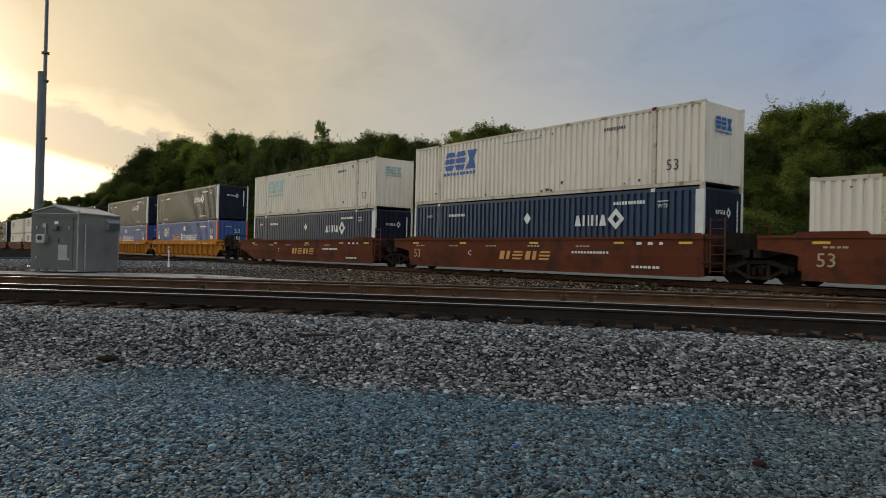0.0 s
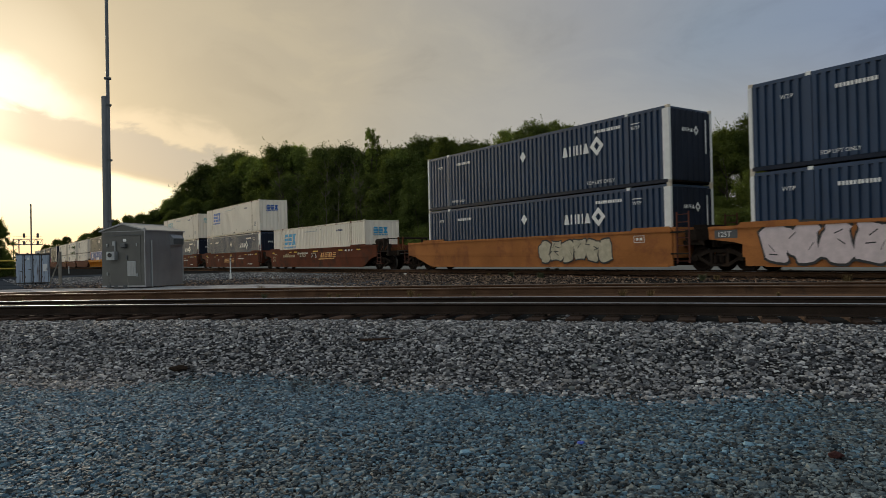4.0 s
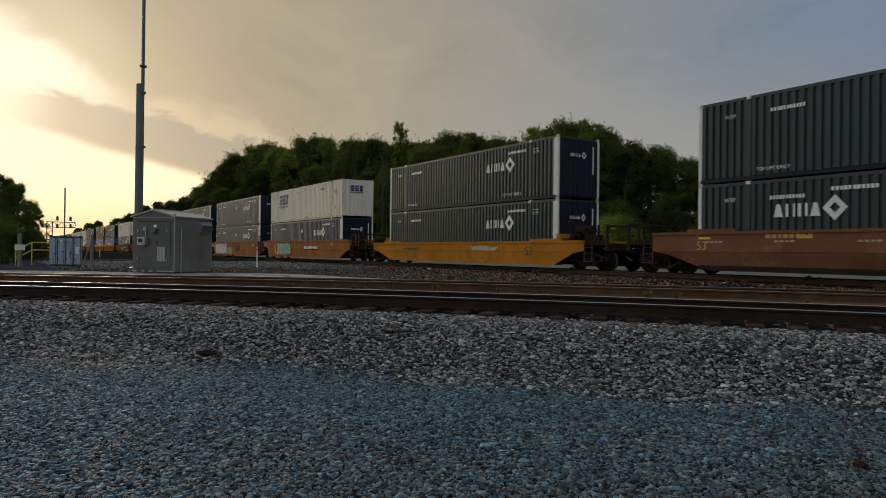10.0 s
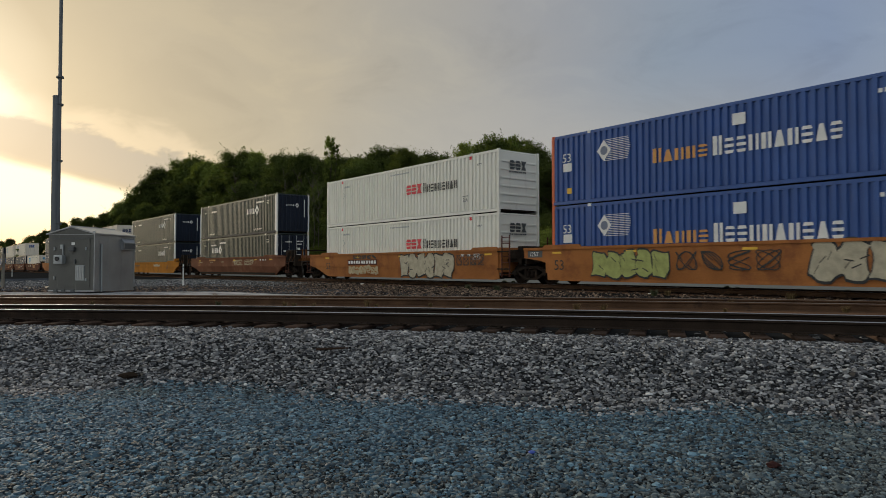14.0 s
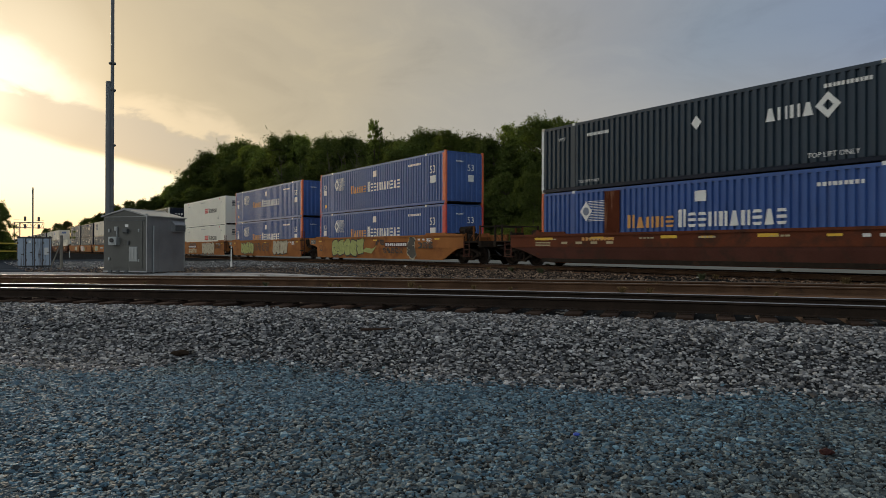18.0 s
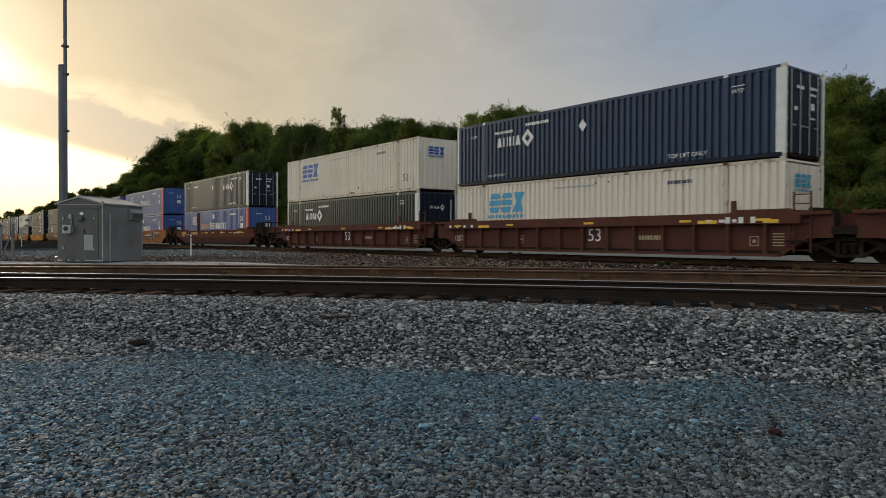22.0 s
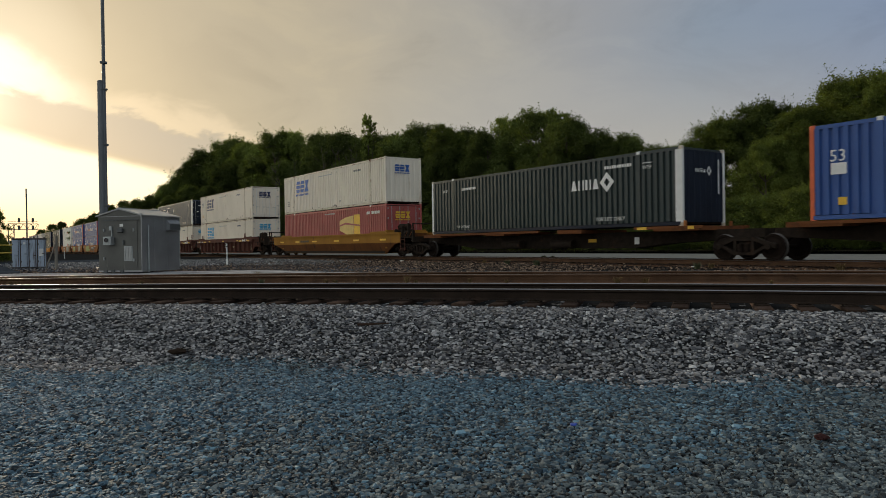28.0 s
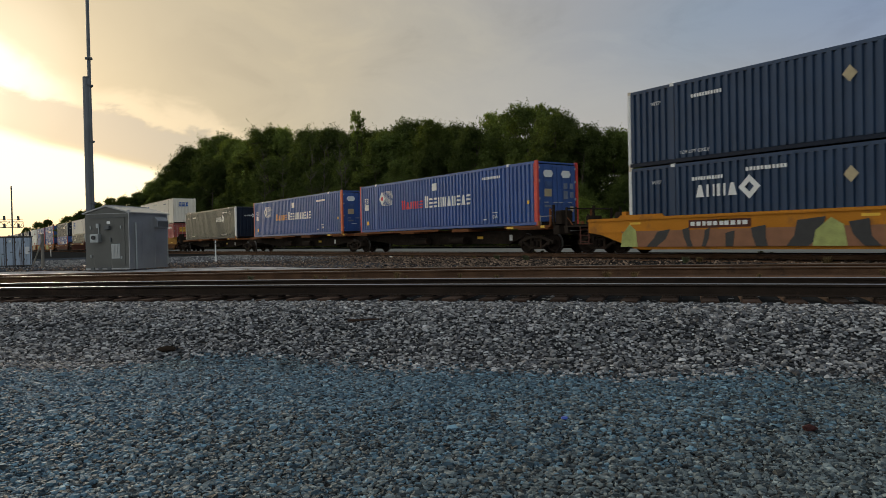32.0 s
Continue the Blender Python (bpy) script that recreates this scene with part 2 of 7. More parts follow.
        l.new(mixs.outputs[0], n["Material Output"].inputs["Surface"])
    return m


RUST = (0.16, 0.065, 0.03)
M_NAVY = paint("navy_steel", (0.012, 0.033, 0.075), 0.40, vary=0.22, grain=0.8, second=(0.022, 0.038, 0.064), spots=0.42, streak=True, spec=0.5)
# Ends and sills of dark containers: their shade is put into this darker navy.
M_NAVYSHADE = paint("shaded_navy_steel", (0.006, 0.011, 0.024), 0.5, vary=0.25, grain=0.8, second=(0.02, 0.024, 0.03), spots=0.25, streak=True, spec=0.22)
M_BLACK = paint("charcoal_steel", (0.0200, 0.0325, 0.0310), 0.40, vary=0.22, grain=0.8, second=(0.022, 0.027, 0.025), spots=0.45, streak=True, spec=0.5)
M_CREAM = paint("cream_steel", (0.78, 0.71, 0.60), 0.55, vary=0.07, grain=0.5, second=(0.56, 0.45, 0.33), spots=0.40, streak=True, spec=0.25)
M_CREAMRAIL = paint("rusty_cream_steel", (0.56, 0.49, 0.38), 0.55, vary=0.2, grain=1.5, second=(0.22, 0.11, 0.06), spots=0.55)
M_WHITE = paint("white_steel", (0.78, 0.76, 0.68), 0.5, vary=0.06, grain=0.7, second=(0.62, 0.59, 0.53), spots=0.4, streak=True)
M_BLUE = paint("bright_blue_steel", (0.031, 0.084, 0.272), 0.40, vary=0.16, grain=0.8, second=(0.050, 0.088, 0.235), spots=0.42, streak=True, spec=0.5)
M_RED = paint("faded_red_steel", (0.36, 0.075, 0.068), 0.55, vary=0.2, grain=0.8, second=(0.13, 0.05, 0.04), spots=0.45, streak=True)
M_ORANGE = paint("orange_post_paint", (0.62, 0.12, 0.035), 0.5, vary=0.15)
M_POST = paint("white_post_paint", (0.70, 0.70, 0.67), 0.5, vary=0.1, second=(0.35, 0.25, 0.17), spots=0.15)
M_LOGO_W = paint("white_marking", (0.72, 0.72, 0.69), 0.6, vary=0.12, grain=3)
M_LOGO_OLD = paint("faded_cream_marking", (0.42, 0.34, 0.20), 0.6, vary=0.2, grain=3)
M_LOGO_NAVY = paint("navy_marking", (0.022, 0.035, 0.10), 0.6, vary=0.15, grain=3)
M_LOGO_BLUE = paint("blue_marking", (0.02, 0.10, 0.36), 0.6, vary=0.15, grain=3)
M_LOGO_SKY = paint("light_blue_marking", (0.04, 0.32, 0.55), 0.6, vary=0.15, grain=3)
M_LOGO_PALE = paint("faded_teal_marking", (0.30, 0.48, 0.48), 0.6, vary=0.25, grain=6)
M_LOGO_RED = paint("red_marking", (0.62, 0.035, 0.05), 0.6, vary=0.12, grain=3)
M_LOGO_AMBER = paint("amber_marking", (0.62, 0.30, 0.08), 0.6, vary=0.15, grain=3)
M_LOGO_BLACK = paint("black_marking", (0.02, 0.02, 0.02), 0.6, vary=0.15, grain=3)
M_LOGO_PALEYEL = paint("faded_yellow_marking", (0.66, 0.46, 0.15), 0.6, vary=0.2, grain=3)
M_LOGO_YEL = paint("yellow_marking", (0.75, 0.45, 0.04), 0.6, vary=0.15, grain=3)
M_BROWN = paint("oxide_brown_paint", (0.120, 0.036, 0.018), 0.9, vary=0.34, grain=0.6, fine=24, second=(0.066, 0.030, 0.020), spots=0.6, spot_scale=0.8)
M_WEATHERED = paint("weathered_orange_paint", (0.35, 0.137, 0.044), 0.9, vary=0.32, grain=0.55, fine=24, second=(0.255, 0.098, 0.038), spots=0.62, spot_scale=0.9)
M_YELLOW = paint("railcar_yellow_paint", (0.47, 0.185, 0.022), 0.9, vary=0.25, grain=0.55, fine=24, second=(0.29, 0.125, 0.035), spots=0.5, spot_scale=0.9)
M_FADED = paint("faded_red_brown_paint", (0.185, 0.078, 0.044), 0.9, vary=0.3, grain=0.6, fine=24, second=(0.27, 0.135, 0.078), spots=0.5, spot_scale=0.8)
M_SLATE = paint("slate_blue_steel", (0.010, 0.025, 0.041), 0.42, vary=0.22, grain=0.8, second=(0.014, 0.025, 0.036), spots=0.45, streak=True, spec=0.5)
M_LOGO_GREY = paint("faded_grey_sticker", (0.17, 0.20, 0.27), 0.6, vary=0.3, grain=3)
M_BLUEPLATE = paint("faded_blue_sticker", (0.045, 0.09, 0.22), 0.6, vary=0.3, grain=3)
M_RUSTPATCH = paint("streaky_rust", (0.085, 0.026, 0.014), 0.9, vary=0.4, grain=1.2, second=(0.24, 0.12, 0.07), spots=0.52, streak=True, spec=0.0)
M_REDPOST = paint("red_post_paint", (0.56, 0.054, 0.036), 0.5, vary=0.15)
M_MUSTARD = paint("mustard_paint", (0.30, 0.145, 0.026), 0.9, vary=0.2, grain=0.9, second=(0.20, 0.10, 0.04), spots=0.4, streak=True)
M_UMBER = paint("dark_brown_paint", (0.1012, 0.0396, 0.0286), 0.9, vary=0.28, grain=0.7, fine=24, second=(0.066, 0.038, 0.028), spots=0.5, spot_scale=0.9)
M_RUSTLOW = paint("rusty_lower_sheet", (0.13, 0.050, 0.016), 0.9, vary=0.3, grain=0.9, second=(0.06, 0.03, 0.018), spots=0.5, streak=True)
M_RUSTSTRIP = paint("rusty_orange_strip", (0.165, 0.062, 0.024), 0.9, vary=0.3, grain=0.9, second=(0.09, 0.04, 0.02), spots=0.55)
M_TRUCK = paint("grimy_cast_steel", (0.024, 0.0175, 0.013), 0.9, 0.0, vary=0.45, grain=5, second=(0.064, 0.034, 0.020), spots=0.42)
M_WHEEL = paint("rusty_wheel_steel", (0.0156, 0.0104, 0.0078), 0.9, 0.0, vary=0.35, grain=6)
M_TREAD = paint("worn_wheel_rim", (0.09, 0.082, 0.075), 0.5, 0.5, vary=0.15, grain=8)
M_RAILTOP = paint("polished_rail_head", (0.30, 0.30, 0.32), 0.45, 0.9, vary=0.12, grain=2)
M_RAILWORN = paint("dull_worn_rail_head", (0.17, 0.135, 0.11), 0.5, 0.5, vary=0.2, grain=2)
M_RAIL = paint("rusty_rail_steel", (0.026, 0.0175, 0.0125), 0.85, 0.0, vary=0.4, grain=3, fine=50, second=(0.052, 0.032, 0.022), spots=0.4, spec=0.15)
M_RAILTAN = paint("brown_rusted_rail_steel", (0.09, 0.05, 0.029), 0.9, 0.0, vary=0.4, grain=2, fine=50, second=(0.042, 0.027, 0.019), spots=0.45)
M_OILDIRT = paint("dark_oily_track_dirt", (0.034, 0.025, 0.019), 0.95, vary=0.4, grain=1.2, fine=30, bump=0.9, second=(0.055, 0.045, 0.038), spots=0.35, spec=0.0)
M_TIE = paint("weathered_tie_wood", (0.0468, 0.0288, 0.0207), 0.95, vary=0.45, grain=5, fine=40, bump=0.5, per_object=0.4)
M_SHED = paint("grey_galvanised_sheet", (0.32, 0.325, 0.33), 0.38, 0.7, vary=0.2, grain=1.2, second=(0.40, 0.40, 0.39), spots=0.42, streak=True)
# Front wall: its shade is put into a darker grey than M_SHED.
M_SHEDFRONT = paint("weathered_front_shade_steel", (0.093, 0.0918, 0.0831), 0.5, 0.2, vary=0.18, grain=1.4, second=(0.20, 0.195, 0.17), spots=0.42, streak=True)
M_SHEDROOF = paint("pale_roof_sheet", (0.36, 0.36, 0.35), 0.5, 0.25, vary=0.12, grain=1.5)
M_GREYDARK = paint("dark_grey_metal", (0.085, 0.09, 0.092), 0.5, 0.3, vary=0.2)
M_PIPE = paint("galvanised_pipe", (0.36, 0.38, 0.38), 0.4, 0.5, vary=0.15)
M_MAST = paint("weathered_mast_steel", (0.115, 0.125, 0.135), 0.5, 0.4, vary=0.18, grain=1.2)
M_CAB = paint("chipped_white_paint", (0.36, 0.43, 0.52), 0.6, vary=0.12, grain=2, second=(0.12, 0.08, 0.06), spots=0.45, streak=True)
M_CABFRAME = paint("rusty_dark_frame", (0.075, 0.062, 0.055), 0.7, vary=0.3, grain=6, second=(0.11, 0.05, 0.03), spots=0.4)
M_SAFETY = paint("yellow_handrail_paint", (0.50, 0.38, 0.04), 0.5, vary=0.15)
M_WOOD = paint("grey_post_wood", (0.22, 0.20, 0.17), 0.9, vary=0.3, grain=4, bump=0.4)
M_CONC = paint("pale_concrete", (0.15, 0.16, 0.158), 0.9, vary=0.14, grain=0.8, fine=20, bump=0.2, second=(0.10, 0.105, 0.10), spots=0.3, spec=0.0)
# Near-black on purpose: the shade in the gaps between loose stones is coloured in.
M_GROUND = paint("gap_shade_stone_dust", (0.018, 0.019, 0.02), 0.95, vary=0.3, grain=1.1, fine=28, bump=0.9, second=(0.045, 0.042, 0.038), spots=0.4, spec=0.0)
BLUE_TINTS = [(0.0, (0.15, 0.15, 0.15)), (0.28, (0.42, 0.45, 0.48)), (0.5, (0.82, 0.90, 0.97)), (0.7, (1.15, 1.15, 1.12)), (0.86, (1.55, 1.57, 1.56)), (0.96, (1.95, 1.94, 1.9)), (1.0, (2.6, 2.55, 2.45))]
STONE_TINTS = [(0.0, (0.09, 0.09, 0.10)), (0.3, (0.34, 0.345, 0.36)), (0.5, (0.76, 0.76, 0.78)), (0.68, (1.2, 1.14, 1.05)), (0.85, (1.85, 1.78, 1.68)), (0.96, (2.5, 2.4, 2.25)), (1.0, (3.3, 3.2, 3.0))]
M_BLUEGRAVEL = paint("blue_grey_crushed_stone", (0.0700, 0.1235, 0.1640), 0.74, vary=0.28, grain=14, fine=120, bump=0.4, second=(0.085, 0.110, 0.110), spots=0.45, spot_scale=0.4, per_island=0.7, tints=BLUE_TINTS, spec=0.25)
M_GREYGRAVEL = paint("grey_green_crushed_stone", (0.0920, 0.1140, 0.1225), 0.74, vary=0.28, grain=14, fine=120, bump=0.4, second=(0.085, 0.108, 0.120), spots=0.45, spot_scale=0.4, per_island=0.7, tints=BLUE_TINTS, spec=0.25)
M_BALLAST = paint("grey_ballast_stone", (0.157, 0.165, 0.178), 0.72, vary=0.32, grain=14, fine=120, bump=0.4, per_island=0.75, tints=STONE_TINTS, spec=0.25)
M_APRON = paint("crushed_stone_sheet", (0.036, 0.046, 0.054), 0.8, vary=0.55, grain=22, fine=70, bump=1.0, second=(0.08, 0.085, 0.088), spots=0.4, spot_scale=16, spec=0.0)
M_BEDDIRT = paint("brown_track_bed_dirt", (0.1128, 0.0673, 0.0426), 0.95, vary=0.4, grain=1.2, fine=30, bump=0.9, second=(0.062, 0.054, 0.047), spots=0.45, spec=0.0)
M_BEDSTONE = paint("brown_grey_stone", (0.108, 0.080, 0.062), 0.9, vary=0.32, grain=14, fine=120, bump=0.3, per_island=0.7, tints=STONE_TINTS)
M_PAD = paint("pale_gravel_pad", (0.04, 0.048, 0.06), 0.95, vary=0.6, grain=0.35, fine=12, bump=0.8, second=(0.062, 0.074, 0.088), spots=0.5, spot_scale=0.7, spec=0.0)
M_PALEDUST = paint("pale_stone_dust", (0.33, 0.33, 0.335), 0.95, vary=0.4, grain=1.3, fine=30, bump=0.7, second=(0.070, 0.066, 0.060), spots=0.5, spot_scale=1.6, spec=0.0)
M_DIRT = paint("dark_woodland_soil", (0.040, 0.036, 0.024), 0.95, vary=0.3, grain=0.4, fine=9, bump=0.8, spec=0.0)
M_BARK = paint("grey_bark", (0.085, 0.070, 0.055), 0.9, vary=0.35, grain=4, bump=0.5)
M_PALEBARK = paint("pale_dead_bark", (0.095, 0.083, 0.066), 0.9, vary=0.3, grain=4, bump=0.3)
M_LEAF1 = paint("dark_green_leaves", (0.082, 0.106, 0.032), 0.9, vary=0.35, grain=0.35, fine=4, bump=0, per_object=0.35, per_island=0.35, glow=(1.3, 1.35, 0.5))
M_LEAF2 = paint("olive_green_leaves", (0.106, 0.132, 0.034), 0.9, vary=0.35, grain=0.35, fine=4, bump=0, per_object=0.35, per_island=0.35, glow=(1.3, 1.35, 0.5))
M_DRY = paint("dry_straw_grass", (0.15, 0.105, 0.05), 0.9, vary=0.3, grain=6, bump=0, per_island=0.4)
M_WEED = paint("green_weed_leaves", (0.060, 0.070, 0.030), 0.8, vary=0.3, grain=6, bump=0, per_island=0.4)
M_G_TEAL = paint("teal_spray_paint", (0.06, 0.36, 0.38), 0.6, vary=0.2, grain=5)
M_G_PINK = paint("pale_pink_spray_paint", (0.60, 0.50, 0.50), 0.6, vary=0.15, grain=5)
M_G_LIME = paint("lime_spray_paint", (0.33, 0.36, 0.11), 0.7, vary=0.3, grain=4)
M_G_WHITE = paint("white_spray_paint", (0.44, 0.39, 0.28), 0.7, vary=0.3, grain=4, second=(0.30, 0.20, 0.12), spots=0.35, streak=True)
M_G_TAN = paint("tan_spray_paint", (0.24, 0.105, 0.05), 0.7, vary=0.2, grain=3)
M_G_BLACK = paint("black_spray_paint", (0.025, 0.025, 0.025), 0.6, vary=0.2, grain=5)
M_REDRAG = paint("dull_red_rag", (0.042, 0.017, 0.016), 0.9, vary=0.3, grain=20, bump=0.5)
M_BLUEBIT = paint("blue_plastic_scrap", (0.03, 0.07, 0.36), 0.4, vary=0.2, grain=20)
M_LENS = paint("dark_signal_lens", (0.012, 0.012, 0.014), 0.25, vary=0.2)

# ---- shape helpers ----


class Shape:
    """Vertices and faces of one mesh, put together from simple solids."""

    def __init__(self):
        self.v, self.f, self.mi = [], [], []

    def face(self, ids, mi=0):
        self.f.append(ids)
        self.mi.append(mi)

    def box(self, x0, x1, y0, y1, z0, z1, mi=0):
        n = len(self.v)
        self.v += [(x, y, z) for z in (z0, z1) for y in (y0, y1) for x in (x0, x1)]
        for q in ((0, 2, 3, 1), (4, 5, 7, 6), (0, 1, 5, 4), (2, 6, 7, 3), (0, 4, 6, 2), (1, 3, 7, 5)):
            self.face([n + k for k in q], mi)
        return self

    def cbox(self, x0, x1, y0, y1, z0, z1, c=0.02, mi=0):
        """A box with its upright and top edges cut off."""
        n = len(self.v)
        for z, k in ((z0, 0), (z1 - c, 0), (z1, c)):
            a, b, d, e = x0 + k, x1 - k, y0 + k, y1 - k
            self.v += [(a + c, d, z), (b - c, d, z), (b, d + c, z), (b, e - c, z), (b - c, e, z), (a + c, e, z), (a, e - c, z), (a, d + c, z)]
        for r in (0, 8):
            for k in range(8):
                j = (k + 1) % 8
                self.face([n + r + k, n + r + j, n + r + 8 + j, n + r + 8 + k], mi)
        self.face([n + 7 - k for k in range(8)], mi)
        self.face([n + 16 + k for k in range(8)], mi)
        return self

    def slab(self, outline, y0, y1, mi=0):
        """An outline in x and z (counter-clockwise seen from -y), from y0 back to y1."""
        n, k = len(self.v), len(outline)
        self.v += [(x, y0, z) for x, z in outline] + [(x, y1, z) for x, z in outline]
        self.face([n + i for i in range(k)], mi)
        self.face([n + 2 * k - 1 - i for i in range(k)], mi)
        for i in range(k):
            j = (i + 1) % k
            self.face([n + i, n + k + i, n + k + j, n + j], mi)
        return self

    def tube(self, a, b, r0, r1=None, sides=10, mi=0):
        a, b = Vector(a), Vector(b)
        r1 = r0 if r1 is None else r1
        w = (b - a).normalized()
        u = w.orthogonal().normalized()
        t = w.cross(u)
        n = len(self.v)
        for p, r in ((a, r0), (b, r1)):
            for k in range(sides):
                g = 2 * math.pi * k / sides
                self.v.append(tuple(p + (u * math.cos(g) + t * math.sin(g)) * r))
        for k in range(sides):
            j = (k + 1) % sides
            self.face([n + k, n + j, n + sides + j, n + sides + k], mi)
        self.face([n + sides - 1 - k for k in range(sides)], mi)
        self.face([n + sides + k for k in range(sides)], mi)
        return self

    def mesh(self, name, materials):
        me = bpy.data.meshes.new(name)
        me.from_pydata(self.v, [], self.f)
        for m in materials if isinstance(materials, (list, tuple)) else [materials]:
            me.materials.append(m)
        if any(self.mi):
            me.polygons.foreach_set("material_index", self.mi)
        me.validate()
        me.update()
        return me


def part(name, shape, material, parent, label="", at=None):
    """One mesh object under a thing or under a part."""
    me = shape if isinstance(shape, bpy.types.Mesh) else shape.mesh(name, material)
    ob = new(name, me)
    ob.parent = parent
    if at is not None:
        ob.matrix_local = at
    if label:
        ob["label"] = label
    return ob


def thing(name, label, category, m=None, group="", kind=""):
    ob = new(name)
    ob.empty_display_size = 0.3
    if m is not None:
        ob.matrix_world = m
    return tagged(ob, label, category, group, kind)


WORDS = {}


def words(text, size, material):
    """The mesh of a word in the built-in font, upright in x and z, facing -y, its lower left corner at 0."""
    key = (text, size, material.name)
    if key not in WORDS:
        cu = bpy.data.curves.new("lettering", "FONT")
        cu.body, cu.size, cu.extrude, cu.resolution_u = text, size, 0.002, 2
        ob = new("lettering", cu)
        bpy.context.view_layer.update()
        me = bpy.data.meshes.new_from_object(ob.evaluated_get(bpy.context.evaluated_depsgraph_get()))
        bpy.data.objects.remove(ob)
        me.transform(pose(0, 0, 0, 90, 0, 0))
        me.materials.clear()
        me.materials.append(material)
        WORDS[key] = me
    return WORDS[key]

# ---- ground and tracks ----
NEAR_C, NEAR_R = Vector((24.37, -34.56)), 53.38      # the curved track in front
SIDE_C, SIDE_R = Vector((26.97, -34.27)), 59.77      # the curved siding behind it
LINE_Y = 22.605                                      # the train's track
BED = -0.24


def line_y(x):
    return LINE_Y


def smooth(a, b, v):
    k = min(1.0, max(0.0, (v - a) / (b - a)))
    return k * k * (3 - 2 * k)


def ground_z(x, y):
    d = NEAR_R - math.hypot(x - NEAR_C.x, y - NEAR_C.y)
    z = BED - 0.48 * smooth(1.7, 4.3, d)
    wob = noise.noise(Vector((x * 0.5, y * 0.5, 0.3))) * 0.03 + noise.noise(Vector((x * 1.7, y * 1.7, 4.3))) * 0.012
    if d > 1.7:
        z += wob * smooth(1.7, 3.0, d)
    if y > 46:
        z += 2.0 * smooth(46, 90, y) + noise.noise(Vector((x * 0.08, y * 0.08, 9.0))) * 0.5 * smooth(46, 56, y)
    return z


def ground_sheet():
    radii = [0.0] + [0.6 + 0.22 * k for k in range(66)]
    while radii[-1] < 4000:
        radii.append(radii[-1] * 1.075 + 0.1)
    seg = 220
    v = [(0, 0, ground_z(0, 0))]
    for r in radii[1:]:
        for k in range(seg):
            a = 2 * math.pi * k / seg
            x, y = r * math.cos(a), r * math.sin(a)
            v.append((x, y, ground_z(x, y)))
    f = [(0, 1 + k, 1 + (k + 1) % seg) for k in range(seg)]
    for i in range(len(radii) - 2):
        o = 1 + i * seg
        for k in range(seg):
            j = (k + 1) % seg
            f.append((o + k, o + seg + k, o + seg + j, o + j))
    me = bpy.data.meshes.new("ground")
    me.from_pydata(v, [], f)
    me.materials.append(M_GROUND)
    me.polygons.foreach_set("use_smooth", [True] * len(f))
    return tagged(new("ground", me), "compacted crushed-stone ground of a rail yard, coloured near-black as shade between stones", "ground", kind="structure")


ground_sheet()


def sheet(name, pts_left, pts_right, z, material, label):
    """A strip of ground between two rows of places, slightly above the big sheet, with a rough edge."""
    v, f = [], []
    n = len(pts_left)
    for a, b in zip(pts_left, pts_right):
        for k in range(7):
            x, y = a[0] + (b[0] - a[0]) * k / 6, a[1] + (b[1] - a[1]) * k / 6
            w = noise.noise(Vector((x * 0.9, y * 0.9, z * 7)))
            if k in (0, 6):
                x, y = x + w * 0.3, y + w * 0.3
            v.append((x, y, z - (0.06 if k in (0, 6) else 0.0) + 0.010 * w))
    for i in range(n - 1):
        for k in range(6):
            o = i * 7 + k
            f.append((o, o + 1, o + 8, o + 7))
    me = bpy.data.meshes.new(name)
    me.from_pydata(v, [], f)
    me.materials.append(material)
    return tagged(new(name, me), label, "ground", kind="structure")


def arc(c, r, deg):
    return c.x + r * math.cos(radians(deg)), c.y + r * math.sin(radians(deg))


angles = [178 - 0.75 * k for k in range(125)]
sheet("track_bed_1", [arc(NEAR_C, NEAR_R - 1.75, a) for a in angles], [arc(NEAR_C, NEAR_R + 2.0, a) for a in angles], BED - 0.012, M_OILDIRT,
      "brown oily dirt and ballast under the curved track")
side_angles = [176 - 0.6 * k for k in range(107)]
sheet("track_bed_2", [arc(SIDE_C, SIDE_R - 2.0, a) for a in side_angles], [arc(SIDE_C, SIDE_R + 2.0, a) for a in side_angles], BED + 0.075, M_BEDDIRT,
      "brown dirt bed with dry grass under the curved siding")
line_x = [-430 + 3.0 * k for k in range(158)]
sheet("track_bed_3", [(x, line_y(x) - 2.2) for x in line_x], [(x, line_y(x) + 2.2) for x in line_x], BED + 0.024, M_BEDDIRT,
      "brown ballast bed under the train")
sheet("gravel_pad", [(-70 + 2.0 * k, -16 + 0.2 * k) for k in range(27)], [(-70 + 2.0 * k, 20.1) for k in range(27)], BED + 0.006, M_PAD,
      "pale gravel pad round the grey signal shed")
strip_angles = [156 - 0.6 * k for k in range(50)]


def strip_edge(a):
    """How far the pale stone dust reaches beyond the siding at this angle."""
    return 3.3 + 0.5 * math.sin(a * 0.9) + 6.6 * smooth(132, 141, a)


sheet("pale_gravel_strip", [arc(SIDE_C, SIDE_R + 1.7, a) for a in strip_angles], [arc(SIDE_C, SIDE_R + strip_edge(a), a) for a in strip_angles], BED + 0.045, M_PALEDUST,
      "strip of pale stone dust beside the siding")
sheet("service_road", [(-200 + 4.0 * k, 27.5) for k in range(66)], [(-200 + 4.0 * k, 44.0) for k in range(66)], BED + 0.03, M_CONC,
      "pale concrete service road behind the tracks")
sheet("woodland_floor", [(-260 + 5.0 * k, 44.4) for k in range(72)], [(-260 + 5.0 * k, 50.0) for k in range(72)], BED + 0.2, M_DIRT,
      "dark weedy soil at the edge of the wood")


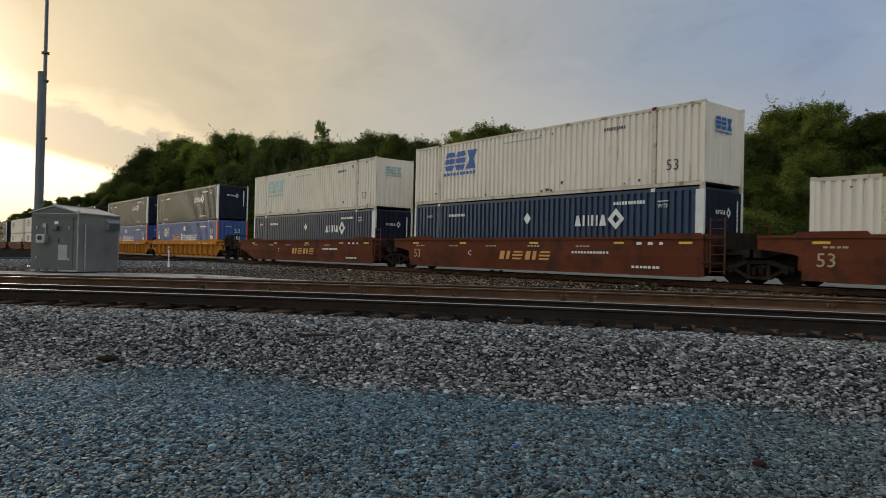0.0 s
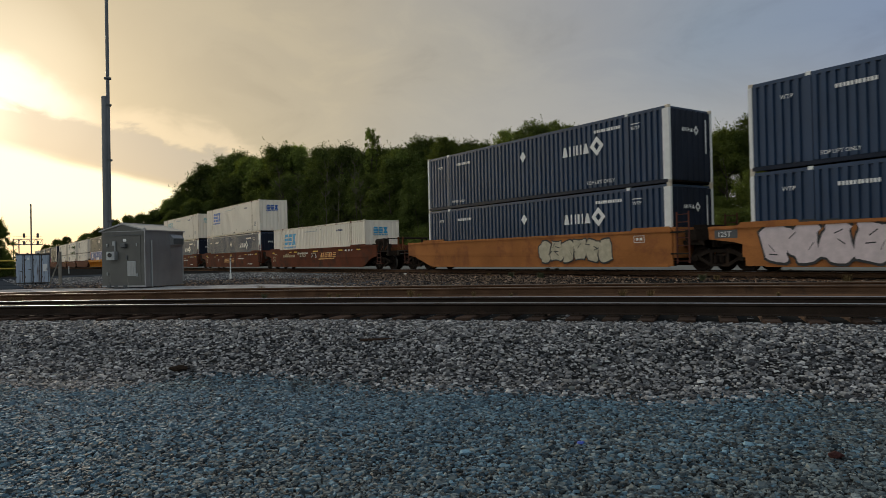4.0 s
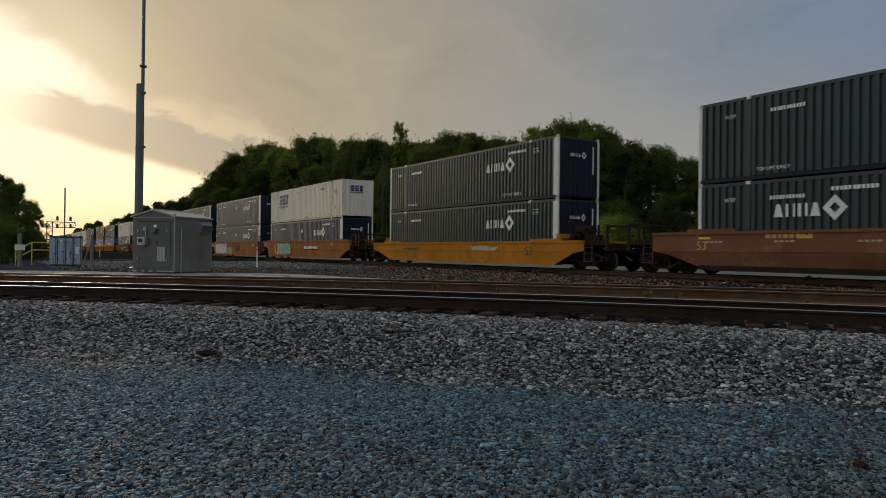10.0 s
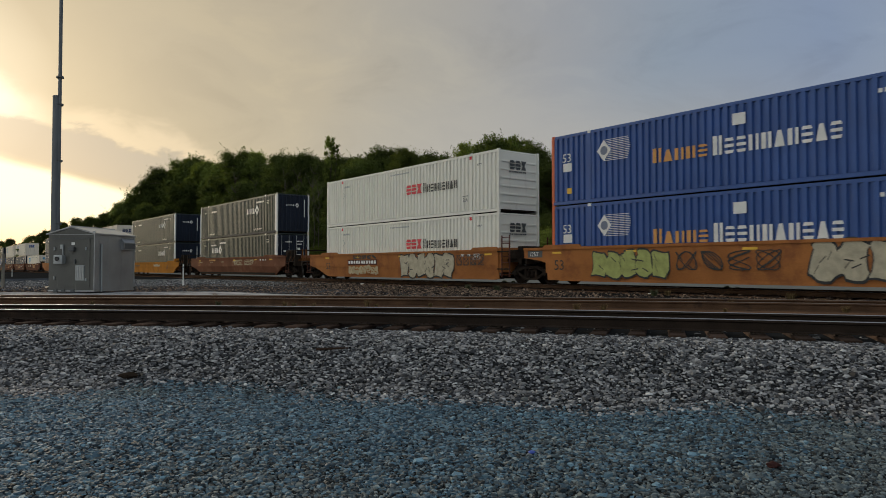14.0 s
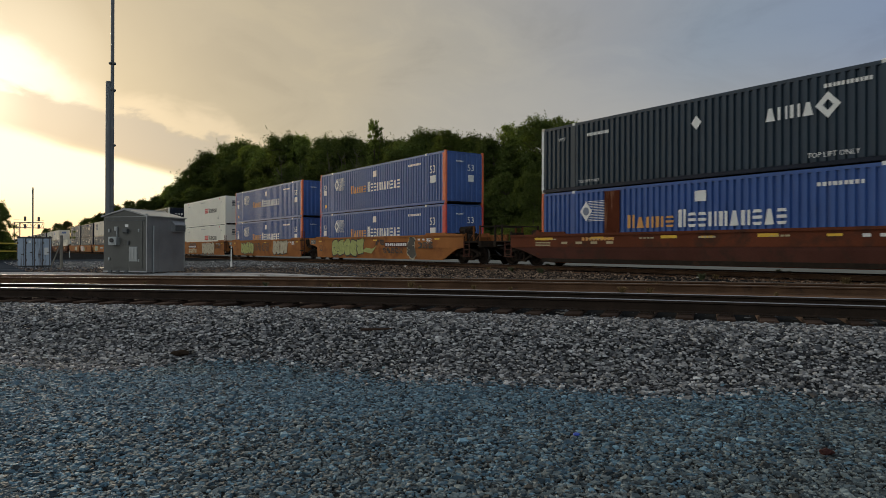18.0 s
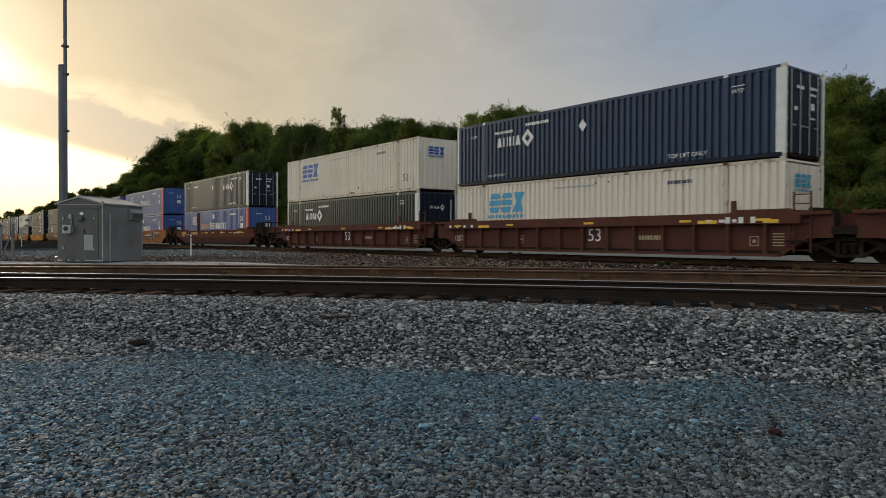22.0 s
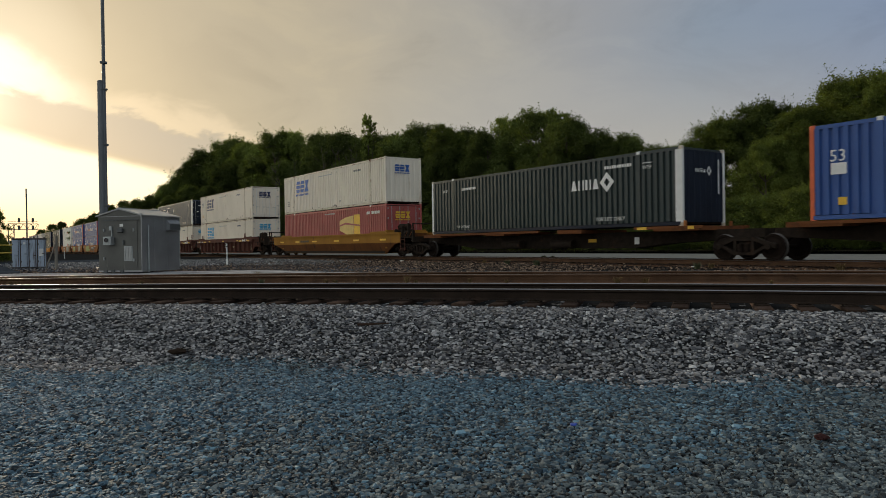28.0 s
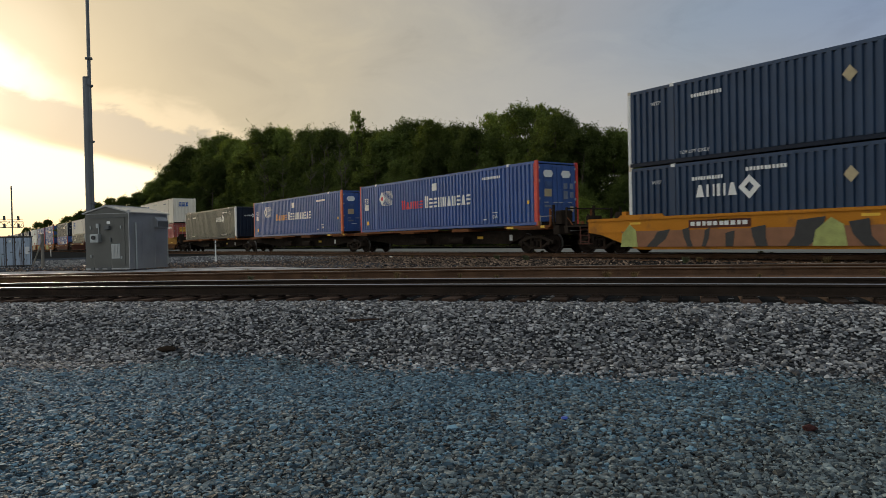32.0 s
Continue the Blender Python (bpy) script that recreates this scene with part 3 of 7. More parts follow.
def sweep(points, material):
    """One rail: its profile carried along a row of places; the head's top is polished."""
    prof = [(-0.030, 0.0), (0.030, 0.0), (0.036, -0.007), (0.036, -0.035), (0.012, -0.05), (0.010, -0.145), (0.07, -0.158), (0.07, -0.17), (-0.07, -0.17), (-0.07, -0.158),
            (-0.010, -0.145), (-0.012, -0.05), (-0.036, -0.035), (-0.036, -0.007)]
    v, f, mi = [], [], []
    k = len(prof)
    for i, p in enumerate(points):
        a, b = points[max(i - 1, 0)], points[min(i + 1, len(points) - 1)]
        w = Vector((b[0] - a[0], b[1] - a[1])).normalized()
        nrm = Vector((-w.y, w.x))
        for o, z in prof:
            v.append((p[0] + nrm.x * o, p[1] + nrm.y * o, z))
    for i in range(len(points) - 1):
        for j in range(k):
            q = (j + 1) % k
            f.append((i * k + j, i * k + q, (i + 1) * k + q, (i + 1) * k + j))
            mi.append(1 if j in (0, 1, k - 1) else 0)
    me = bpy.data.meshes.new("rail")
    me.from_pydata(v, [], f)
    for m in material:
        me.materials.append(m)
    me.polygons.foreach_set("material_index", mi)
    return me


track_1 = thing("track_1", "curved railway track with worn rails on wooden ties in grey ballast", "track", kind="structure")
track_2 = thing("track_2", "curved rusty siding track with wooden ties", "track", kind="structure")
track_3 = thing("track_3", "straight railway track that carries the moving train", "track", kind="structure")
for off in (-0.7525, 0.7525):
    part("rail", sweep([arc(NEAR_C, NEAR_R + off, a) for a in angles], (M_RAIL, M_RAILTOP)), None, track_1, "worn steel rail with a polished head")
    part("rail", sweep([arc(SIDE_C, SIDE_R + off, a) for a in side_angles], (M_RAILTAN, M_RAILWORN)), None, track_2, "rusty steel rail")
    part("rail", sweep([(x, line_y(x) + off) for x in line_x], (M_RAILTAN, M_RAILTOP)), None, track_3, "steel rail with a polished head")


# ---- gravel ----
def stones(name, places, size, material, label, seed, flat=0.58, sink=0.15):
    """Many small angular stones in one mesh: boxes with shifted corners, each turned and scaled."""
    rng = np.random.default_rng(seed)
    p = np.asarray(places, float)
    n = len(p)
    turn = np.radians(np.array([0, 90, 180, 270, 45, 135, 225, 315]))[None] + rng.uniform(-0.42, 0.42, (n, 8))
    out = np.where(np.arange(8) < 4, 1.2, 0.86)[None] * rng.uniform(0.72, 1.18, (n, 8))
    c = np.stack([np.cos(turn) * out, np.sin(turn) * out, np.where(np.arange(8) < 4, -0.75, 1.0)[None] * rng.uniform(0.55, 1.1, (n, 8))], -1)
    s = size * rng.lognormal(0, 0.28, (n, 1, 1)) * 0.5
    c = c * s * np.stack([rng.uniform(0.9, 1.35, n), rng.uniform(0.7, 1.0, n), rng.uniform(flat * 0.8, flat * 1.25, n)], -1)[:, None]
    a, b = rng.uniform(0, 2 * math.pi, n), rng.normal(0, 0.36, n)
    ca, sa, cb, sb = np.cos(a)[:, None], np.sin(a)[:, None], np.cos(b)[:, None], np.sin(b)[:, None]
    x, y, z = c[..., 0], c[..., 1] * cb - c[..., 2] * sb, c[..., 1] * sb + c[..., 2] * cb
    c = np.stack([x * ca - y * sa, x * sa + y * ca, z], -1) + p[:, None]
    c[..., 2] += s[..., 0] * flat * (1 - 2 * sink) * rng.uniform(0.4, 1.2, (n, 1))
    faces = [(4, 5, 6, 7)] + [f for k in range(4) for f in ((k, (k + 1) % 4, 4 + k), (4 + k, (k + 1) % 4, 4 + (k + 1) % 4))]
    flat_list = np.array([i for f in faces for i in f])
    starts = np.cumsum([0] + [len(f) for f in faces[:-1]])
    idx = (flat_list[None] + 8 * np.arange(n)[:, None]).reshape(-1)
    me = bpy.data.meshes.new(name)
    me.vertices.add(8 * n)
    me.vertices.foreach_set("co", c.reshape(-1))
    me.loops.add(len(idx))
    me.loops.foreach_set("vertex_index", idx)
    me.polygons.add(len(faces) * n)
    me.polygons.foreach_set("loop_start", (starts[None] + len(flat_list) * np.arange(n)[:, None]).reshape(-1))
    me.update(calc_edges=True)
    me.shade_flat()
    me.materials.append(material)
    return tagged(new(name, me), label, "gravel", kind="stuff")


def scatter_near(n, seed):
    rng = np.random.default_rng(seed)
    out = []
    while len(out) < n:
        az, r = radians(rng.uniform(-95, 12)), math.sqrt(rng.uniform(3.0 ** 2, 17.0 ** 2))
        if r > 9 and rng.random() > (9 / r) ** 2:
            continue
        x, y = r * math.sin(az), r * math.cos(az)
        d = NEAR_R - math.hypot(x - NEAR_C.x, y - NEAR_C.y)
        edge = 3.95 + 0.8 * noise.noise(Vector((x * 0.45, y * 0.45, 2.0))) + rng.normal(0, 0.13)
        if d > edge:
            out.append((x, y, ground_z(x, y)))
    return out


def scatter_arc(n, seed, d0, d1, a0, a1, lift=0.0, centre=None, radius=None):
    rng = np.random.default_rng(seed)
    c, r = centre or NEAR_C, radius or NEAR_R
    out = []
    for d, a in zip(rng.uniform(d0, d1, n), rng.uniform(a0, a1, n)):
        x, y = arc(c, r - d, a)
        if d > 3.95 + 0.8 * noise.noise(Vector((x * 0.45, y * 0.45, 2.0))) + rng.normal(0, 0.16):
            continue
        out.append((x, y, ground_z(x, y) + lift))
    return out


near_blue, near_grey = [], []
rng_g = random.Random(23)
for q in scatter_near(132000, 3):
    side = q[0] / q[1] if q[1] > 0.5 else -3.0
    far = math.hypot(q[0], q[1]) + 1.6 * noise.noise(Vector((q[0] * 0.5, q[1] * 0.5, 7.0))) + rng_g.gauss(0, 0.9) + 1.2 * smooth(-0.7, -2.2, side) - 5.5 * smooth(-0.75, 0.2, side)
    (near_blue if far > 5.8 else near_grey).append(q)
stones("blue_gravel", near_blue, 0.0295, M_BLUEGRAVEL, "blue-grey crushed stone covering the near ground", 31, flat=0.46)
stones("grey_gravel", near_grey, 0.0290, M_GREYGRAVEL, "grey-green crushed stone on the near ground", 32, flat=0.46)
stones("ballast", scatter_arc(112000, 4, 1.2, 5.2, 113, 141), 0.038, M_BALLAST, "grey and tan angular ballast on the slope below the track", 41, flat=0.46)
stones("ballast_between_ties", scatter_arc(12000, 5, -1.7, 1.3, 110, 146, -0.03), 0.046, M_BALLAST, "grey ballast stones between the ties", 51)
stones("ballast_between_tracks", scatter_arc(9000, 6, -4.2, -1.5, 110, 146, 0.004), 0.055, M_BEDSTONE, "grey stones on the strip between two tracks", 61)


def scatter_field(n, seed, x0, x1, y0, y1):
    rng = np.random.default_rng(seed)
    out = []
    for x, y in zip(rng.uniform(x0, x1, n), rng.uniform(y0, y1, n)):
        if math.hypot(x - SIDE_C.x, y - SIDE_C.y) > SIDE_R + 1.2 and not (x < -21 and y < 14 - 0.25 * (x + 21)):
            out.append((x, y, BED + 0.012))
    return out


stones("loose_stones", scatter_field(12000, 7, -45, 2, 6, 24.8), 0.07, M_BEDSTONE, "loose grey stones between the siding and the train", 71)


rng_pad = np.random.default_rng(77)
pad_grey, pad_brown = [], []
for x, y in zip(rng_pad.uniform(-58, -16, 40000), rng_pad.uniform(2.0, 20.0, 40000)):
    if math.hypot(x - SIDE_C.x, y - SIDE_C.y) > SIDE_R + strip_edge(math.degrees(math.atan2(y - SIDE_C.y, x - SIDE_C.x))) - 0.8 * rng_pad.random():
        edge = -36 + 5 * noise.noise(Vector((x * 0.3, y * 0.3, 3.0))) + 2.5 * rng_pad.normal()
        (pad_grey if x < edge else pad_brown).append((x, y, BED))
stones("pad_gravel", pad_grey, 0.045, M_BALLAST, "pale loose gravel round the grey shed", 78)
stones("yard_gravel", pad_brown, 0.05, M_BEDSTONE, "brown-grey loose stones beside the siding", 79)




def gravel_apron():
    """The same crushed stone under and behind the camera, as one rough sheet."""
    v, f, ids = [], [], {}
    radii, seg = [0.0] + [0.5 * k for k in range(1, 14)] + [7.5 * 1.12 ** k for k in range(22)], 120

    def vert(i, k):
        if (i, k) not in ids:
            a = 2 * math.pi * k / seg
            x, y = radii[i] * math.sin(a), radii[i] * math.cos(a)
            ids[i, k] = len(v)
            v.append((x, y, ground_z(x, y) + 0.014))
        return ids[i, k]
    for i in range(len(radii) - 1):
        for k in range(seg):
            a = (k + 0.5) * 360 / seg
            stony = (a < 10.5 or a > 266.5) and 3.2 < radii[i + 1] - 0.2
            x, y = radii[i + 1] * math.sin(radians(a)), radii[i + 1] * math.cos(radians(a))
            if stony or NEAR_R - math.hypot(x - NEAR_C.x, y - NEAR_C.y) < 4.4:
                continue
            q = (k + 1) % seg
            f.append((vert(i, k), vert(i, q), vert(i + 1, q), vert(i + 1, k))[::-1])
    me = bpy.data.meshes.new("gravel_apron")
    me.from_pydata(v, [], f)
    me.materials.append(M_APRON)
    return tagged(new("gravel_apron", me), "blue-grey crushed stone spread over the yard", "ground", kind="structure")


gravel_apron()

# ---- trees ----
def tree_meshes(seed, height, spread, leaves, leaf, narrow=1.0, bare=False):
    """The trunk with its limbs, and a crown of many small leaf faces: an uneven rounded mass of clumps with a dense heart and feathery shoots on top."""
    rng = random.Random(seed)
    wood = Shape()
    at, lean = Vector((0, 0, -0.3)), Vector((rng.uniform(-.05, .05), rng.uniform(-.05, .05), 1))
    rad = (0.0065 if bare else 0.016) * height
    knots = []
    for k in range(7):
        up = at + lean * (height * 0.9 / 7) + Vector((rng.uniform(-.2, .2), rng.uniform(-.2, .2), 0))
        wood.tube(at, up, rad, rad * 0.8, 7)
        rad *= 0.8
        at = up
        knots.append(Vector(at))
    for k in range(22 if bare else 15):
        base = knots[rng.randrange(2, 7)]
        a = rng.uniform(0, 2 * math.pi)
        ln = spread * rng.uniform(0.4, 0.9) * (1.15 - 0.55 * base.z / height)
        end = base + Vector((math.cos(a) * ln, math.sin(a) * ln, ln * rng.uniform(0.5, 1.3)))
        if not bare:
            end = Vector((end.x * 0.8, end.y * 0.8, min(end.z, height * (0.9 - 0.1 * ln / spread))))
        mid = base.lerp(end, 0.5) + Vector((0, 0, -0.08 * ln))
        thin = 0.45 if bare else 1.0
        wood.tube(base, mid, 0.004 * height * thin, 0.003 * height * thin, 5)
        wood.tube(mid, end, 0.003 * height * thin, 0.0012 * height * thin, 5)
        if bare:
            wood.tube(mid, mid.lerp(end, 0.6) + Vector((rng.uniform(-.3, .3), rng.uniform(-.3, .3), 0.3)), 0.001 * height, 0.0006 * height, 4)
    if bare:
        return wood.mesh("trunk", M_PALEBARK), None
    # clumps fill an egg-shaped crown with lobes
    ph = [rng.uniform(0, 6.28) for _ in range(3)]
    clumps = []
    for k in range(150):
        u = rng.uniform(0.10, 0.97) if k > 12 else rng.uniform(0.8, 0.97)
        a = rng.uniform(0, 2 * math.pi)
        w = spread * narrow * max(0.0, 1 - (abs(u - 0.5) / 0.52) ** 2.3) ** 0.55
        w *= 1 + 0.16 * math.sin(2 * a + ph[0] + 5 * u) + 0.12 * math.sin(3 * a + ph[1] - 9 * u)
        d = w * math.sqrt(rng.uniform(0.12, 1.0)) * 0.88
        clumps.append((d * math.cos(a), d * math.sin(a), u * height, spread * rng.uniform(0.15, 0.29)))
    cl = np.array(clumps)
    nr = np.random.default_rng(seed)
    heart = leaves // 5

    def ball(n, lo, hi):
        c = cl[nr.integers(0, len(cl), n)]
        d = nr.normal(size=(n, 3))
        d /= np.linalg.norm(d, axis=1, keepdims=True)
        return c[:, :3] + d * c[:, 3:] * nr.uniform(lo, hi, (n, 1)) * np.array([1, 1, 0.9])
    shoot_at = cl[nr.integers(0, len(cl), 420)]
    tip = nr.normal(size=(420, 3)) * np.array([0.55, 0.55, 0.25]) + np.array([0, 0, 1.0])
    root = shoot_at[:, :3] + nr.normal(size=(420, 3)) * shoot_at[:, 3:] * 0.45
    along = nr.uniform(0, 1, (420, 18, 1))
    shoots = (root[:, None] + tip[:, None] * along * spread * nr.uniform(0.10, 0.27, (420, 1, 1)) + nr.normal(0, 0.032 * spread, (420, 18, 3)) * (1.2 - along)).reshape(-1, 3)
    c = np.concatenate([ball(heart, 0.0, 0.62), ball(leaves - heart, 0.55, 1.06), shoots])
    n = len(c)
    u = nr.normal(size=(n, 3))
    u /= np.linalg.norm(u, axis=1, keepdims=True)
    w = np.cross(u, nr.normal(size=(n, 3)))
    w /= np.linalg.norm(w, axis=1, keepdims=True) + 1e-9
    s = leaf * nr.uniform(0.65, 1.35, (n, 1))
    s[:heart] *= 2.3
    s[leaves:] *= 0.85
    v = np.stack([c - u * s + w * s * 0.35, c + w * s * 0.6, c + u * s, c - w * s * 0.6], 1)[:, [0, 2, 3]].reshape(-1)
    me = bpy.data.meshes.new("crown")
    me.vertices.add(3 * n)
    me.vertices.foreach_set("co", v)
    me.loops.add(3 * n)
    me.loops.foreach_set("vertex_index", np.arange(3 * n))
    me.polygons.add(n)
    me.polygons.foreach_set("loop_start", np.arange(0, 3 * n, 3))
    me.update(calc_edges=True)
    return wood.mesh("trunk", M_BARK), me


TREES = []
for k, (h, sp, nl, lf, nar, mat_) in enumerate([(12, 3.3, 44000, 0.080, 1.0, M_LEAF1), (12, 2.9, 40000, 0.078, 1.0, M_LEAF1), (12, 3.6, 46000, 0.078, 1.0, M_LEAF2),
                                                (12, 2.4, 34000, 0.072, 1.0, M_LEAF2), (12, 3.1, 42000, 0.080, 1.0, M_LEAF1), (3.2, 2.1, 26000, 0.040, 1.0, M_LEAF2),
                                                (2.4, 1.6, 20000, 0.036, 1.0, M_LEAF1), (3.0, 1.5, 18000, 0.040, 1.0, M_LEAF1)]):
    trunk, crown = tree_meshes(100 + k, h, sp, nl, lf, nar)
    crown.materials.append(mat_)
    TREES.append((trunk, crown, h))
for k in range(2):
    TREES.append((tree_meshes(140 + k, 12, 1.7, 0, 0, bare=True)[0], None, 12))
trunk, crown = tree_meshes(150, 12, 0.95, 2600, 0.07)
crown.materials.append(M_LEAF2)
TREES.append((trunk, crown, 12))


def tree(kind, x, y, height, turn, name="tree", label="leafy dark green tree at the edge of the wood", cat="tree", group="trees behind the railway", wide=1.0):
    trunk, crown, h = TREES[kind]
    k = height / h
    top = thing(name, label, cat, Matrix.LocRotScale((x, y, ground_z(x, y)), Euler((0, 0, turn)), (k * wide, k * wide, k)), group)
    part("trunk", trunk, None, top)
    if crown:
        part("crown", crown, None, top)
    return top


# skyline: bearing in degrees from +y to the right, and the slope up to the tree tops
SKYLINE = [(-83, .035), (-81.1, .058), (-77.9, .078), (-76.3, .100), (-72.9, .146), (-70.5, .158), (-68, .164), (-64.3, .168), (-58.8, .173), (-55, .183), (-52.2, .174),
           (-46, .188), (-43.1, .167), (-39, .145), (-36.3, .132), (-35, .147), (-32.7, .19), (-29.2, .187), (-25.9, .213), (-23.5, .212), (-12, .225), (-2, .234), (4, .253), (10, .27)]


def slope_at(b):
    for (b0, s0), (b1, s1) in zip(SKYLINE, SKYLINE[1:]):
        if b0 <= b <= b1:
            return s0 + (s1 - s0) * (b - b0) / (b1 - b0)
    return 0.03


rng_t = random.Random(11)
bearing = -82.5
while bearing < 10.5:
    row_y = 53 + rng_t.uniform(-2, 4)
    dist = row_y / math.cos(radians(bearing))
    dist = min(dist, 190.0)
    x, y = dist * math.sin(radians(bearing)), dist * math.cos(radians(bearing))
    h = (slope_at(bearing) * dist + 0.72 - ground_z(x, y)) * rng_t.uniform(0.93, 1.05) * (0.965 if bearing < -37 else 0.92 if bearing < -18 else 0.95)
    kind = rng_t.choice([0, 1, 4, 0, 1, 3] if bearing < -37 else [0, 2, 2, 2, 3, 3, 4])
    tree(kind, x, y, h, rng_t.uniform(0, 6.28), wide=rng_t.uniform(0.95, 1.3) * min(1.25, max(0.95, 11 / h)))
    bearing += math.degrees(min(2.9, 0.27 * h) / dist) * rng_t.uniform(0.8, 1.25) * (1.0 if bearing > -60 else 0.85 / max(0.35, math.cos(radians(bearing))) ** 0.3)
# a row behind that closes the wood
bearing = -78.0
while bearing < 12:
    dist = min((59 + rng_t.uniform(-1.5, 2.5)) / math.cos(radians(bearing)), 200.0)
    x, y = dist * math.sin(radians(bearing)), dist * math.cos(radians(bearing))
    h = max(3.0, (slope_at(min(bearing, 9.9)) * dist + 0.72 - ground_z(x, y)) * rng_t.uniform(0.74, 0.9))
    tree(rng_t.choice([0, 1, 4] if bearing < -37 else [0, 2, 2, 4]), x, y, h, rng_t.uniform(0, 6.28), label="leafy tree inside the wood", wide=rng_t.uniform(1.05, 1.35) * min(1.25, max(0.95, 11 / h)))
    bearing += math.degrees(3.6 / dist) * rng_t.uniform(0.8, 1.2)
# a second, lower row in front, and bushes at the wood's foot
bearing = -80.0
while bearing < 11:
    row_y = 48.5 + rng_t.uniform(-1.2, 1.8)
    dist = min(row_y / math.cos(radians(bearing)), 165.0)
    x, y = dist * math.sin(radians(bearing)), dist * math.cos(radians(bearing))
    h = (slope_at(bearing) * dist + 0.72) * rng_t.uniform(0.45, 0.82)
    tree(rng_t.choice([0, 1, 4] if bearing < -37 else [2, 2, 2, 3, 3, 4]), x, y, max(2.5, h), rng_t.uniform(0, 6.28), label="smaller leafy tree in front of the wood", wide=rng_t.uniform(0.95, 1.25))
    bearing += math.degrees(3.4 / dist) * rng_t.uniform(0.8, 1.3)
bearing = -72.0
while bearing < 11:
    dist = (45.6 + rng_t.uniform(-0.6, 1.6)) / math.cos(radians(bearing))
    x, y = dist * math.sin(radians(bearing)), dist * math.cos(radians(bearing))
    tree(rng_t.choice([5, 6]), x, y, rng_t.uniform(1.8, 4.6), rng_t.uniform(0, 6.28), "bush", "green bush at the foot of the wood", "bush", "bushes behind the road", 1.1)
    bearing += math.degrees(2.6 / dist) * rng_t.uniform(0.7, 1.4)
# two slim tops that stand out of the skyline, and the distant trees by the line's far end
for b, s, d, kind in ((-61.3, .196, 108, 10), (-60.9, .186, 108, 10), (-46.2, .200, 76, 10), (-45.0, .193, 76, 10)):
    tree(kind, d * math.sin(radians(b)), d * math.cos(radians(b)), s * d + 0.5, b, label="slim feathery tree standing above the wood", wide=0.8)
# pale bare stems that show against the dark wood
for k, (b, s, d) in enumerate(((-68.6, .150, 112), (-67.3, .140, 108), (-65.0, .158, 104), (-64.2, .160, 102), (-62.7, .166, 100), (-61.9, .150, 98), (0.9, .17, 49.0), (5.8, .16, 49.5))):
    tree(8 + k % 2, d * math.sin(radians(b)), d * math.cos(radians(b)), s * d, k * 1.1, "bare_tree", "pale bare tree stem with thin twigs", group="bare stems at the wood's edge", wide=0.8)
for b, s, d in ((-91.5, .085, 75), (-90.3, .088, 78), (-89.2, .08, 74), (-88.4, .055, 70), (-84.6, .033, 260), (-84.0, .036, 270), (-83.3, .030, 255), (-85.3, .026, 300)):
    tree(rng_t.choice([0, 1]), d * math.sin(radians(b)), d * math.cos(radians(b)), s * d + 0.9, b, label="distant dark tree beside the line", group="distant trees", wide=1.0)


# ---- dry grass and weeds ----
def tuft(name, x, y, z, size, n, material, label, seed, broad=0.012):
    r = random.Random(seed)
    s = Shape()
    for k in range(n):
        a, q = r.uniform(0, 6.28), r.uniform(0, 0.35) * size
        b = Vector((math.cos(a) * q, math.sin(a) * q, 0))
        tip = b + Vector((math.cos(a) * r.uniform(.1, .6), math.sin(a) * r.uniform(.1, .6), r.uniform(.5, 1.0))) * size
        side = Vector((-math.sin(a), math.cos(a), 0)) * broad
        mid = b.lerp(tip, 0.55) + Vector((0, 0, 0.12 * size))
        i = len(s.v)
        s.v += [tuple(b - side), tuple(b + side), tuple(mid + side), tuple(mid - side), tuple(tip)]
        s.face([i, i + 1, i + 2, i + 3])
        s.face([i + 3, i + 2, i + 4])
    ob = new(name, s.mesh(name, material))
    ob.location = (x, y, z)
    return tagged(ob, label, "grass", "weeds between the tracks")


rng_w = random.Random(5)
for k in range(120):
    a = rng_w.uniform(112, 146)
    x, y = arc(SIDE_C, SIDE_R + rng_w.choice([-1.5, -1.2, 0.0, 0.2, 1.4, 1.7]) + rng_w.uniform(-.25, .25), a)
    tuft("dry_grass_tuft", x, y, BED + 0.07, rng_w.uniform(0.06, 0.20), rng_w.randrange(60, 130), M_DRY if k % 7 else M_WEED, "dry straw-coloured grass tuft between the rails", 200 + k, 0.0035)
for k in range(8):
    x, y = rng_w.uniform(-40, -6), rng_w.uniform(19.2, 20.6)
    if math.hypot(x - SIDE_C.x, y - SIDE_C.y) > SIDE_R + 1.8:
        tuft("green_weed", x, y, BED, rng_w.uniform(0.15, 0.3), rng_w.randrange(90, 150), M_DRY if k % 2 else M_WEED, "green weed beside the train's track", 300 + k, 0.008)
for k in range(14):
    tuft("roadside_weed", rng_w.uniform(-30, 4), rng_w.uniform(27.0, 28.2), BED, rng_w.uniform(0.12, 0.26), 160, M_WEED, "green weed at the edge of the concrete road", 330 + k, 0.008)

# ---- signal shed, mast, cabinet, posts ----
SHED = pose(-28.38, 5.59, -0.16, 0, 0, 41.0)   # local x runs along the door wall, -y is the door wall


